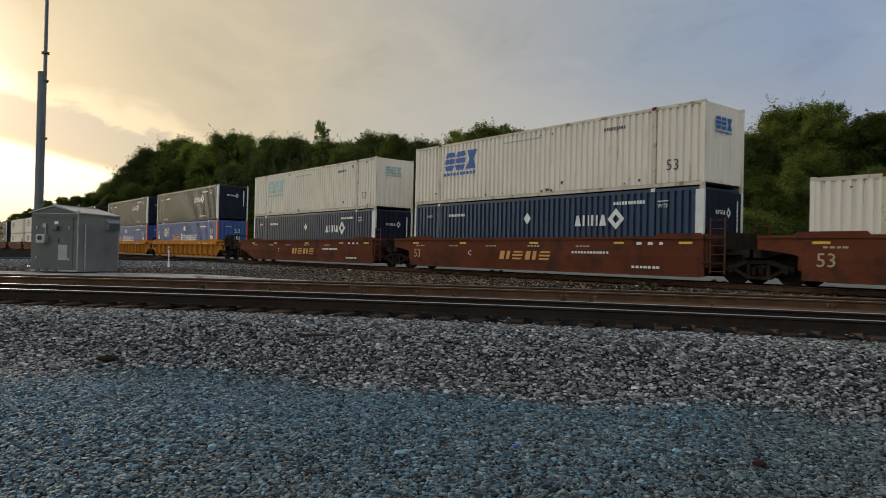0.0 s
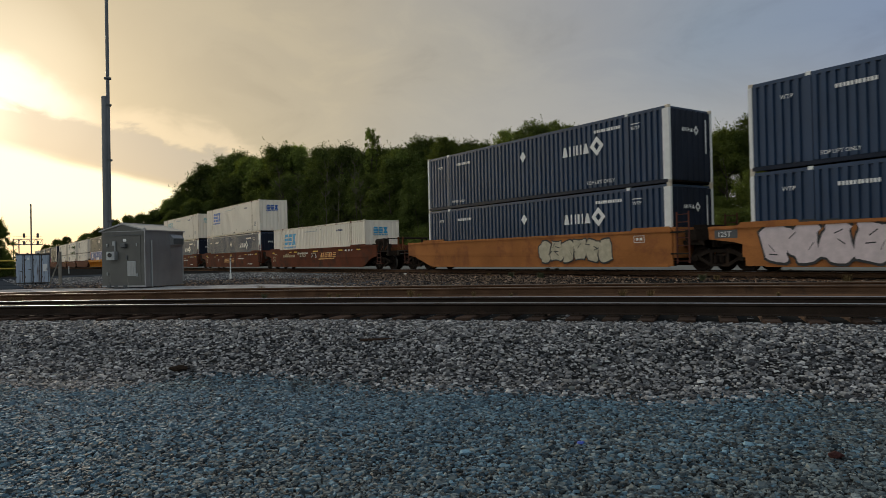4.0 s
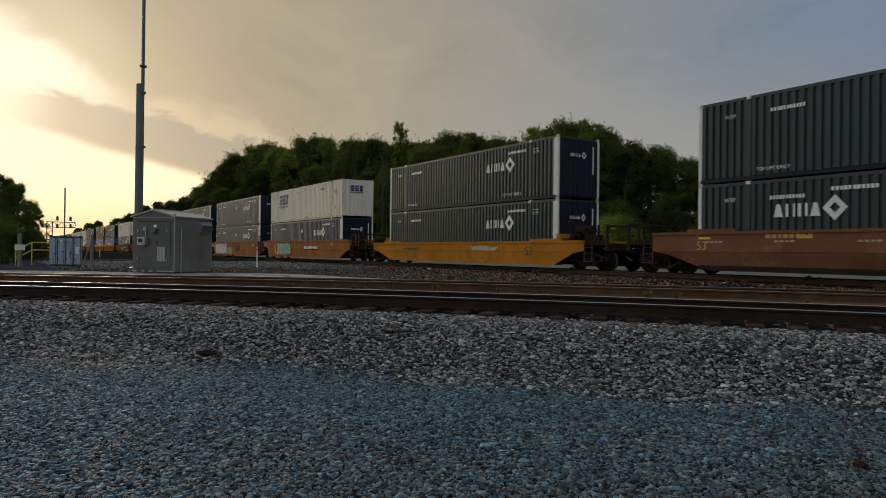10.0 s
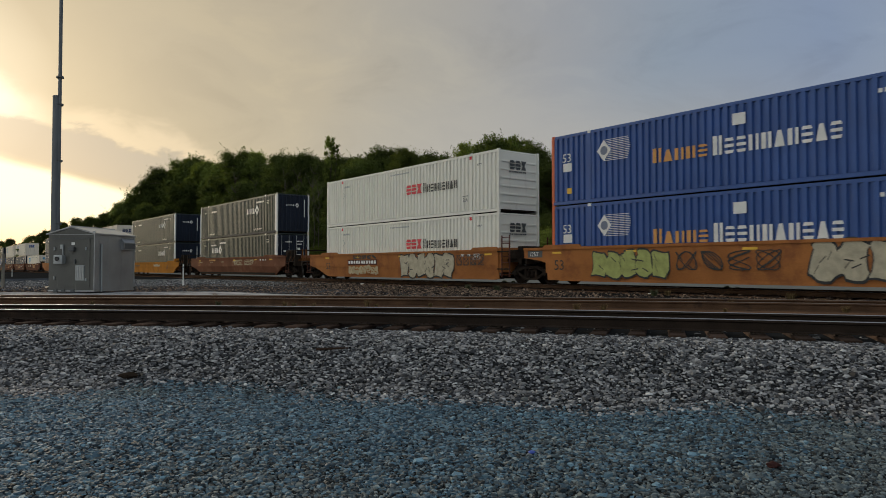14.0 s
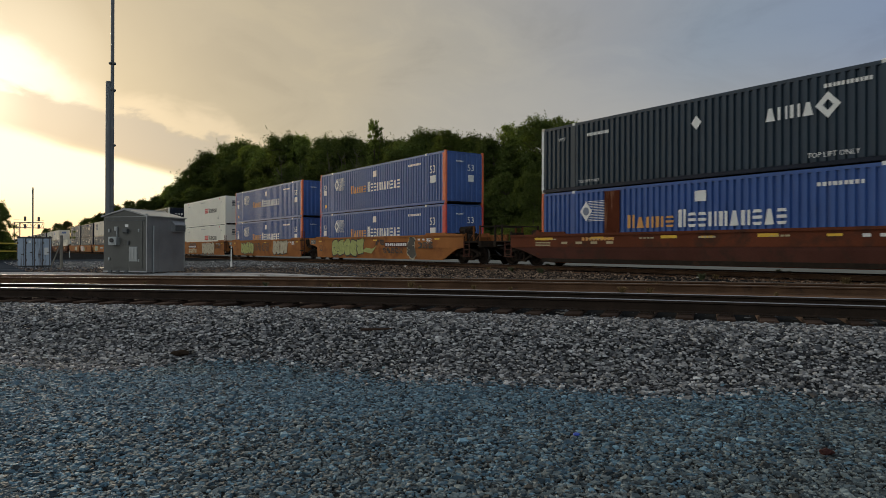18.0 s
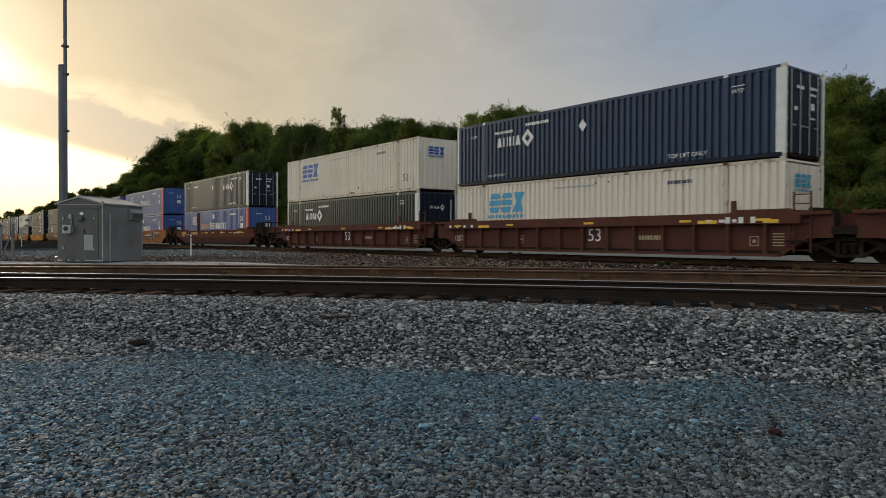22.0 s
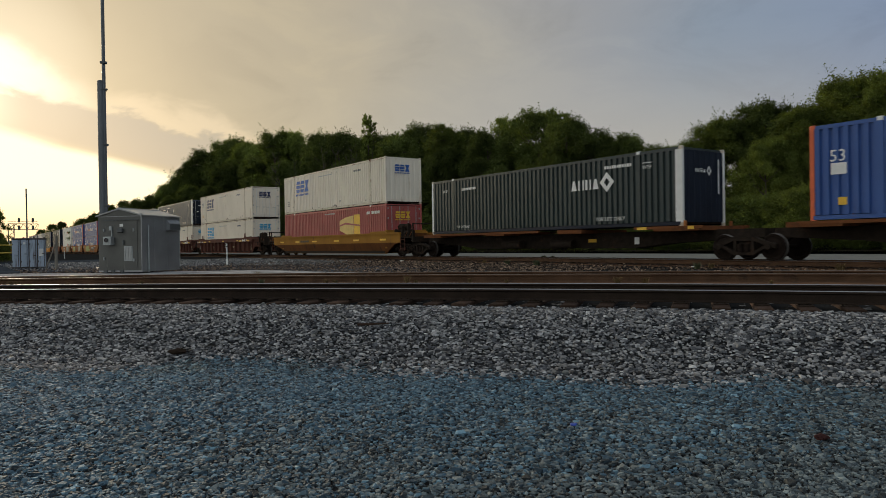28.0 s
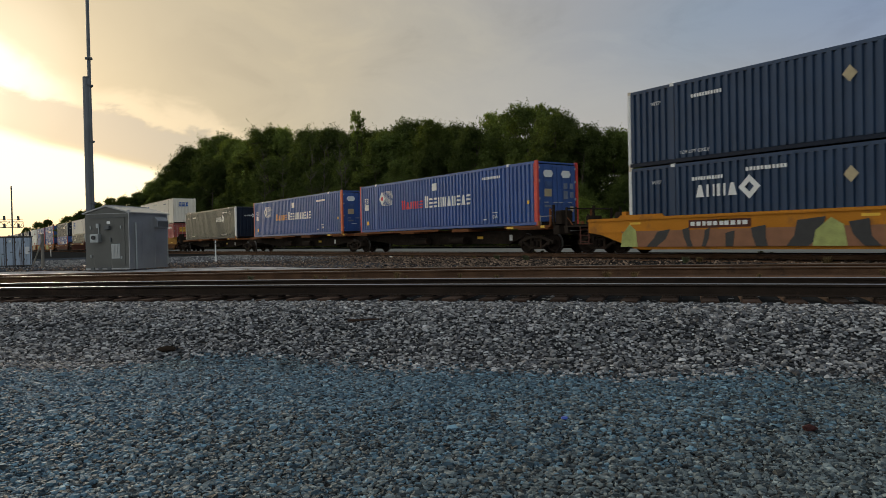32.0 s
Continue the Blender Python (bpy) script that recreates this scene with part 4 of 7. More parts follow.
def signal_shed():
    t = thing("signal_shed", "grey sheet-metal signal equipment shed with a low gable roof", "shed", SHED)
    w, d, h = 0.93, 1.11, 2.08
    body = Shape()
    body.cbox(-w, w, -d, d, 0.04, h, 0.015)
    wall = part("body", body, M_SHED, t, "grey galvanised sheet walls")
    roof = Shape()
    for sgn in (-1, 1):
        roof.slab([(0, h + 0.24), (sgn * (w + 0.08), h - 0.02), (sgn * (w + 0.08), h + 0.02), (0, h + 0.285)][::sgn], -d - 0.06, d + 0.06)
    part("roof", roof, M_SHEDROOF, t, "pale low-pitched metal roof")
    part("gable", Shape().slab([(-w, h - 0.02), (w, h - 0.02), (0, h + 0.24)], -d - 0.004, d + 0.004), M_SHED, t)
    part("ridge_cap", Shape().cbox(-0.06, 0.06, -d - 0.07, d + 0.07, h + 0.255, h + 0.30, 0.01), M_SHEDROOF, t)
    for x in (-0.62, -0.3, 0.08):
        part("skid", Shape().box(x - 0.07, x + 0.07, -d - 0.05, d - 0.05, 0.0, 0.10), M_GREYDARK, t)
    for y in (-0.38, 0.36):
        part("sheet_seam", Shape().box(w - 0.002, w + 0.006, y - 0.012, y + 0.012, 0.06, h - 0.05), M_SHED, t)
    part("floor_channel", Shape().box(-w - 0.012, w + 0.012, -d - 0.012, d + 0.012, 0.02, 0.07), M_SHED, t, "grey steel floor channel")
    # thin cover sheets and the door carry the front's darker, shaded grey
    part("front_panel", Shape().box(-w + 0.01, w - 0.03, -d - 0.008, -d + 0.002, 0.07, h - 0.03), M_SHEDFRONT, t, "grey front wall, its shade set in the colour")
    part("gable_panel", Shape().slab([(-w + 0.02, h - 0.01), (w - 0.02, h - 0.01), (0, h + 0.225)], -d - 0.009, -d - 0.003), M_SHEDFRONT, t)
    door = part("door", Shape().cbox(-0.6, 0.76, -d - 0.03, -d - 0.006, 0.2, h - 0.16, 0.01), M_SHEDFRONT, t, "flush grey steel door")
    part("drip_edge", Shape().box(-0.7, 0.85, -d - 0.06, -d - 0.03, h - 0.17, h - 0.14), M_GREYDARK, t)
    part("door_handle", Shape().cbox(0.16, 0.22, -d - 0.09, -d - 0.03, 1.02, 1.18, 0.01), M_GREYDARK, door, "dark lever handle")
    for x, z in ((-0.66, 0.45), (-0.66, 1.5), (0.62, 0.4), (0.62, 1.5)):
        part("hinge", Shape().tube((x, -d - 0.045, z), (x, -d - 0.045, z + 0.11), 0.028, sides=8), M_PIPE, door)
    vent = part("louvre", Shape().cbox(0.2, 0.56, -d - 0.05, -d - 0.03, 0.42, 0.96, 0.008), M_PIPE, door, "pale slatted vent")
    for k in range(5):
        part("slat", Shape().box(0.23 + 0.065 * k, 0.268 + 0.065 * k, -d - 0.062, -d - 0.05, 0.45, 0.93), M_SHEDROOF, vent)
    meter = part("meter_box", Shape().cbox(-0.55, -0.2, -d - 0.24, -d - 0.03, 1.02, 1.32, 0.02), M_PIPE, t, "pale grey electric meter box")
    part("meter_glass", Shape().tube((-0.38, -d - 0.28, 1.19), (-0.38, -d - 0.24, 1.19), 0.08, sides=14), M_LENS, meter)
    part("conduit", Shape().tube((-0.3, -d - 0.06, 1.3), (-0.3, -d - 0.06, 1.62), 0.022, sides=8), M_PIPE, t)
    lamp = part("door_lamp", Shape().cbox(-0.02, 0.2, -d - 0.16, -d - 0.03, 1.48, 1.62, 0.02), M_GREYDARK, t, "dark wall lamp, unlit")
    part("lamp_glass", Shape().box(0.0, 0.18, -d - 0.13, -d - 0.05, 1.455, 1.48), M_LENS, lamp)
    part("sign_plate", Shape().box(0.02, 0.16, -d - 0.034, -d - 0.03, 1.68, 1.78), M_LOGO_W, t, "small white notice plate")
    part("junction_box", Shape().cbox(-0.4, -0.28, -d - 0.1, -d - 0.03, 1.55, 1.7, 0.01), M_PIPE, t)
    # wall that faces the line
    part("corner_conduit", Shape().tube((w + 0.03, -d + 0.34, 0.0), (w + 0.03, -d + 0.34, 1.72), 0.03, sides=10), M_PIPE, t, "pale upright conduit")
    cooler = part("cooler_hood", Shape().slab([(w, 1.55), (w + 0.15, 1.55), (w + 0.15, 1.82), (w + 0.03, 1.96), (w, 1.96)], d - 0.8, d - 0.12), M_SHED, t, "sloping vent hood")
    part("hood_grille", Shape().box(w + 0.15, w + 0.16, d - 0.76, d - 0.16, 1.58, 1.79), M_GREYDARK, cooler)
    part("corner_trim", Shape().box(w - 0.02, w + 0.015, -d - 0.015, -d + 0.02, 0.12, h), M_SHED, t)
    part("corner_trim", Shape().box(w - 0.02, w + 0.02, d - 0.02, d + 0.02, 0.12, h), M_PIPE, t)
    part("eave_lifting_eye", Shape().box(w - 0.05, w + 0.01, -d - 0.03, -d + 0.05, h, h + 0.09), M_PIPE, t)
    return t


signal_shed()


def mast():
    t = thing("radio_mast", "tall grey steel mast with a slimmer pole beside its top", "mast", pose(-37.2, 5.68, BED))
    part("lower_tube", Shape().tube((0, 0, 0), (0, 0, 9.1), 0.19, 0.175, 18), M_MAST, t, "thick grey lower tube")
    part("cap", Shape().tube((0, 0, 9.1), (0, 0, 9.16), 0.19, 0.16, 18), M_GREYDARK, t)
    part("upper_pole", Shape().tube((0.1, 0.105, 0.4), (0.1, 0.105, 24), 0.085, 0.075, 12), M_MAST, t, "slim upper pole")
    part("collar", Shape().tube((0.1, 0.105, 10.0), (0.1, 0.105, 10.08), 0.17, 0.17, 14), M_GREYDARK, t)
    part("collar", Shape().tube((0.1, 0.105, 15.0), (0.1, 0.105, 15.08), 0.15, 0.15, 14), M_GREYDARK, t)
    for z in (3.0, 6.0, 8.7):
        part("clamp", Shape().cbox(-0.2, 0.2, -0.02, 0.26, z, z + 0.08, 0.02), M_GREYDARK, t)
    part("base_plate", Shape().cbox(-0.35, 0.35, -0.35, 0.35, -0.02, 0.05, 0.02), M_GREYDARK, t)


mast()


def cabinet():
    t = thing("steel_cabinet", "chipped blue-white steel storage cabinet with rust runs", "cabinet", Matrix.LocRotScale((-41.9, 2.86, BED), Euler((0, 0, radians(84))), (0.86, 0.9, 0.93)))
    part("body", Shape().cbox(-0.88, 0.88, -0.6, 0.6, 0.05, 1.64, 0.015), M_CABFRAME, t, "dark rusty carcass")
    for k, (a, b) in enumerate(((-0.86, -0.47), (-0.41, -0.03), (0.03, 0.41), (0.47, 0.86))):
        door = part("door_panel", Shape().cbox(a, b, -0.64, -0.6, 0.1, 1.6, 0.012), M_CAB, t)
        part("lock_rod", Shape().tube((b - 0.07, -0.66, 0.12), (b - 0.07, -0.66, 1.6), 0.016, sides=6), M_CABFRAME, door, "rusty lock rod")
        part("handle", Shape().box(b - 0.2, b - 0.05, -0.68, -0.665, 0.7 + 0.1 * (k % 2), 0.74 + 0.1 * (k % 2)), M_CABFRAME, door)
        for z in (0.35, 1.3):
            part("hinge", Shape().box(a - 0.01, a + 0.04, -0.665, -0.64, z, z + 0.1), M_CABFRAME, door)
    part("roof_lip", Shape().cbox(-0.92, 0.92, -0.68, 0.64, 1.64, 1.69, 0.01), M_CABFRAME, t, "dark roof edge")
    for x in (-0.8, -0.27, 0.27, 0.8):
        part("roof_bolt", Shape().box(x - 0.05, x + 0.05, -0.66, -0.56, 1.69, 1.74), M_CABFRAME, t)
    for x in (-0.7, 0.7):
        part("skid", Shape().box(x - 0.06, x + 0.06, -0.6, 0.6, 0.0, 0.06), M_GREYDARK, t)
    part("notice", Shape().box(0.52, 0.74, -0.648, -0.642, 0.7, 1.1), M_LOGO_W, t, "white notice sticker")
    part("notice", Shape().box(-0.3, -0.18, -0.648, -0.642, 1.35, 1.48), M_LOGO_W, t, "small white sticker")


cabinet()


def plain_post(name, x, y, h, r, material, label, lean=0.0, cat="post"):
    t = thing(name, label, cat, pose(x, y, BED, lean, 0, 0))
    part("shaft", Shape().tube((0, 0, -0.05), (0, 0, h), r, r * 0.95, 10), material, t)
    return t


marker = plain_post("marker_post", -37.9, 11.9, 1.15, 0.035, M_POST, "slim white marker post in the gravel")
part("foot", Shape().tube((0, 0, 0), (0, 0, 0.3), 0.06, 0.05, 10), M_POST, marker)
part("band", Shape().tube((0, 0, 0.95), (0, 0, 1.02), 0.04, 0.04, 10), M_GREYDARK, marker)
post = plain_post("wooden_post", -39.0, 3.8, 1.62, 0.075, M_WOOD, "short grey wooden post beside the cabinet")
part("brace", Shape().tube((-0.15, -0.45, 0), (0.14, 0, 1.35), 0.035, 0.03, 8), M_WOOD, post)
plain_post("white_stake", -85.4, 9.13, 0.8, 0.045, M_POST, "small white stake in the gravel")
sign_post = plain_post("sign_post", -40.4, 0.72, 1.66, 0.1, M_WOOD, "grey wooden post with a small white sign plate")
part("sign_plate", Shape().box(0.1, 0.115, -0.22, 0.22, 0.82, 1.1), M_POST, sign_post, "white sign plate")
plain_post("far_mast", -62.0, 4.1, 5.7, 0.055, M_MAST, "thin dark antenna mast", cat="mast")


def signal_bridge():
    y0, y1 = 7.0, 11.7
    t = thing("signal_bridge", "distant lattice signal bridge with dark signal heads", "signal", pose(-150.0, 0, BED))
    leg = part("leg", Shape().tube((0, y0, 0), (0, y0, 5.9), 0.09, sides=6), M_GREYDARK, t)
    part("leg", Shape().tube((0, y0 + 0.9, 0), (0, y0 + 0.9, 5.9), 0.09, sides=6), M_GREYDARK, t)
    for k in range(8):
        a, b = (y0, y0 + 0.9) if k % 2 else (y0 + 0.9, y0)
        part("leg_brace", Shape().tube((0, a, 0.3 + 0.68 * k), (0, b, 0.98 + 0.68 * k), 0.05, sides=5), M_GREYDARK, leg)
    for z in (4.9, 5.9):
        part("chord", Shape().tube((0, y0 - 0.1, z), (0, y1, z), 0.08, sides=6), M_GREYDARK, t)
    for k in range(9):
        a, b = y0 + 0.6 * k, y0 + 0.6 * (k + 1)
        part("diagonal", Shape().tube((0, a, 4.9 if k % 2 else 5.9), (0, min(b, y1), 5.9 if k % 2 else 4.9), 0.045, sides=5), M_GREYDARK, t)
    part("walkway_rail", Shape().tube((0, y0 - 0.1, 6.35), (0, y1, 6.35), 0.03, sides=5), M_GREYDARK, t)
    for y in (8.7, 10.9):
        for z in (4.75, 6.15):
            head = part("signal_head", Shape().cbox(0.15, 0.45, y - 0.2, y + 0.2, z, z + 0.85, 0.1), M_GREYDARK, t, "dark signal head")
            for k in range(2):
                part("lamp_hood", Shape().tube((0.45, y, z + 0.22 + 0.4 * k), (0.75, y, z + 0.22 + 0.4 * k), 0.14, 0.16, 10), M_GREYDARK, head)


signal_bridge()


def ramp_rail():
    """A yellow pipe railing in front of dark bushes."""
    t = thing("pipe_railing", "yellow two-rail pipe railing in front of dark bushes", "railing", pose(-44.0, -0.12, BED))
    for z in (0.0, 0.42):
        part("rail", Shape().tube((0, 0.72, 0.34 + z), (0, 1.47, 0.82 + z), 0.035, sides=8), M_SAFETY, t)
        part("rail", Shape().tube((0, 1.47, 0.82 + z), (0, 3.4, 0.82 + z), 0.035, sides=8), M_SAFETY, t)
    for y, z in ((0.72, 0.76), (1.47, 1.24), (3.4, 1.24)):
        part("rail_post", Shape().tube((0, y, -0.02), (0, y, z), 0.035, sides=8), M_SAFETY, t)


ramp_rail()
for k, (b, d, hh) in enumerate(((-92.6, 60, 3.4), (-91.6, 62, 3.8), (-90.8, 60, 3.2), (-90.1, 66, 3.6), (-89.5, 62, 2.6), (-88.9, 66, 2.4), (-88.3, 62, 2.3), (-87.8, 66, 1.9), (-91.4, 70, 5.6), (-92.6, 70, 6.4))):
    tree(7, d * math.sin(radians(b)), d * math.cos(radians(b)), hh, k * 1.3, "bush" if hh < 4 else "tree",
         "dense dark bush behind the railing" if hh < 4 else "dense dark tree behind the railing", "bush" if hh < 4 else "tree", "trees behind the railing", 0.95)
for k in range(26):
    tuft("grass_tuft", -47.5 + rng_w.uniform(-1.5, 1.5), rng_w.uniform(-3.0, 0.9), BED, rng_w.uniform(0.3, 0.6), 60, M_WEED, "rough green grass on the bank", 400 + k, 0.03)

# ---- small litter ----


def lump(name, x, y, size, material, label, cat, seed, flat=0.5):
    bm = bmesh.new()
    bmesh.ops.create_icosphere(bm, subdivisions=2, radius=size)
    r = random.Random(seed)
    for v in bm.verts:
        k = 1 + 0.35 * noise.noise(v.co / size * 1.7 + Vector((seed, 0, 0))) + r.uniform(-.08, .08)
        v.co = Vector((v.co.x * k * 1.3, v.co.y * k, v.co.z * k * flat))
    me = bpy.data.meshes.new(name)
    bm.to_mesh(me)
    bm.free()
    me.materials.append(material)
    ob = new(name, me)
    ob.location = (x, y, ground_z(x, y) + size * flat * 0.6 + 0.01)
    ob.rotation_euler = (0, 0, seed)
    return tagged(ob, label, cat)


lump("red_rag", -2.45, 4.9, 0.038, M_REDRAG, "crumpled dull red rag on the stones", "litter", 1, 0.7)
lump("blue_scrap", -3.78, 3.82, 0.028, M_BLUEBIT, "small blue plastic scrap on the stones", "litter", 2, 0.4)
lump("pale_stone", -5.2, 5.15, 0.032, M_CONC, "pale stone among the gravel", "stone", 3, 0.8)
lump("pale_stone", -5.45, 5.75, 0.03, M_CONC, "pale stone among the gravel", "stone", 8, 0.8)
lump("dark_clod", -9.1, 2.2, 0.08, M_OILDIRT, "dark clod of earth in the gravel", "stone", 4, 0.5)
stick = new("flat_stick", Shape().tube((-0.22, 0, 0), (0.2, 0.03, 0.012), 0.018, 0.01, 7).mesh("flat_stick", M_TIE))
stick.location, stick.rotation_euler = (-8.05, 4.45, ground_z(-8.05, 4.45) + 0.035), (0, 0, 0.9)
tagged(stick, "dark weathered stick lying on the gravel", "stick")
lump("white_litter", -33.5, 20.4, 0.12, M_POST, "scrap of white litter by the track", "litter", 6, 0.3)
lump("white_litter", -14.9, 21.0, 0.06, M_POST, "scrap of white litter by the track", "litter", 7, 0.3)

# ---- containers ----
HALF, WIDE, TALL = 8.075, 1.295, 2.9
MESHES = {}


def shared(key, build, material):
    """A mesh that alike parts share."""
    k = (key, *(m.name for m in (material if isinstance(material, (list, tuple)) else [material])))
    if k not in MESHES:
        MESHES[k] = build().mesh(key if isinstance(key, str) else key[0], material)
    return MESHES[k]


def corrugated(x0, x1, z0, z1, y, back, pitch=0.28, depth=0.075):
    """A pressed sheet that faces -y at y, with upright trapezoid ribs."""
    s = Shape()
    n = max(1, round((x1 - x0) / pitch))
    p = (x1 - x0) / n
    prof = []
    for k in range(n):
        a = x0 + k * p
        prof += [(a, 0), (a + 0.50 * p, 0), (a + 0.60 * p, depth), (a + 0.90 * p, depth)]
    prof.append((x1, 0))
    for x, o in prof:
        s.v += [(x, y + o, z0), (x, y + o, z1)]
    for k in range(len(prof) - 1):
        i = 2 * k
        s.face([i, i + 2, i + 3, i + 1])
    i = len(s.v)
    s.v += [(x0, back, z0), (x1, back, z0), (x1, back, z1), (x0, back, z1)]
    s.face([i + 3, i + 2, i + 1, i])
    return s


def turned(me, key, m):
    k = (key, me.name)
    if k not in MESHES:
        c = me.copy()
        c.transform(m)
        MESHES[k] = c
    return MESHES[k]


def glyph_row(n, x0, x1, z0, z1, y, seed, slant=0.0, stroke=0.24, only=None):
    """A row of plain shapes in the size and weight of a painted mark: pairs of upright bars, stacked bars and wedges; the first one taller in long rows."""
    s, r = Shape(), random.Random(seed)
    w = (x1 - x0) / n
    half = 0.45 if n < 4 else 0.39
    for k in range(n):
        a, b = x0 + (k + 0.5 - half) * w, x0 + (k + 0.5 + half) * w
        lo, hi = z0, z1 - (0.0 if k == 0 or n < 5 else 0.2 * (z1 - z0))
        kind = r.choice(("pair", "stack", "pair", "wedge")) if n > 3 else ("stack", "stack", "waist")[k % 3]
        thick = r.uniform(1.4, 1.8) * stroke * (b - a)
        if only is not None and k != only:
            continue
        if kind == "stack":
            g, c = (hi - lo) / 5, 0.12 * (b - a)
            g2 = 0.32 * g if n < 4 else 0.0
            pieces = [[(a + c, lo), (b - c, lo), (b, lo + g + g2), (a, lo + g + g2)], [(a, lo + 2 * g - g2 / 2), (b, lo + 2 * g - g2 / 2), (b, lo + 3 * g + g2 / 2), (a, lo + 3 * g + g2 / 2)], [(a, hi - g - g2), (b, hi - g - g2), (b - c, hi), (a + c, hi)]]
        elif kind == "waist":
            m, h, t = (a + b) / 2, (lo + hi) / 2, 0.2 * (b - a)
            pieces = [[(a, lo), (b, lo), (m + t, h), (m - t, h)], [(m - t, h), (m + t, h), (b, hi), (a, hi)]]
        elif kind == "wedge":
            m, t = (a + b) / 2, 0.18 * (b - a)
            pieces = [[(a, lo), (b, lo), (m + t, hi), (m - t, hi)]]
        else:
            pieces = [[(a, lo), (a + thick, lo), (a + thick, hi), (a, hi)], [(b - 0.7 * thick, lo), (b, lo), (b, hi), (b - 0.7 * thick, hi)]]
        for q in pieces:
            s.slab([(u + slant * (z - z0), z) for u, z in q], y - 0.004, y)
    return s


def bars(x0, x1, z0, z1, y, n=1, gap=0.25):
    s = Shape()
    w = (x1 - x0) / n
    for k in range(n):
        g = 0.26 if n > 5 else gap * (n > 1)
        s.box(x0 + (k + 0.08 * (k % 3)) * w, x0 + (k + 1 - g + 0.08 * (k % 2)) * w, y - 0.004, y, z0 + (0.12 * (z1 - z0) if n > 5 else 0), z1)
    return s


def diamond(x, z, r, y, hole=0.0, wide=0.8):
    s = Shape()
    out = [(x, z - r), (x + r * wide, z), (x, z + r), (x - r * wide, z)]
    if not hole:
        return s.slab(out, y - 0.004, y)
    inn = [(x + (a - x) * hole, z + (b - z) * hole) for a, b in out]
    for yy in (y - 0.004, y):
        s.v += [(a, yy, b) for a, b in out] + [(a, yy, b) for a, b in inn]
    for k in range(4):
        j = (k + 1) % 4
        s.face([k, j, 4 + j, 4 + k])
        s.face([12 + k, 12 + j, 8 + j, 8 + k])
        s.face([8 + k, 8 + j, j, k])
        s.face([4 + k, 4 + j, 12 + j, 12 + k])
    return s


def disc(x, z, r, y, stripes=0):
    s = Shape()
    if not stripes:
        return s.slab([(x + r * math.cos(a * math.pi / 10), z + r * math.sin(a * math.pi / 10)) for a in range(20)], y - 0.004, y)
    for k in range(stripes):
        zz = z - r + (k + 0.5) * 2 * r / stripes
        c = math.sqrt(max(0.01, r * r - (zz - z) ** 2))
        s.box(x - 0.2 * r, x + c * 1.5, y - 0.004, y, zz - 0.3 * r / stripes * 2, zz + 0.3 * r / stripes)
    return s


FACE = -WIDE - 0.001      # the plane of the painted marks


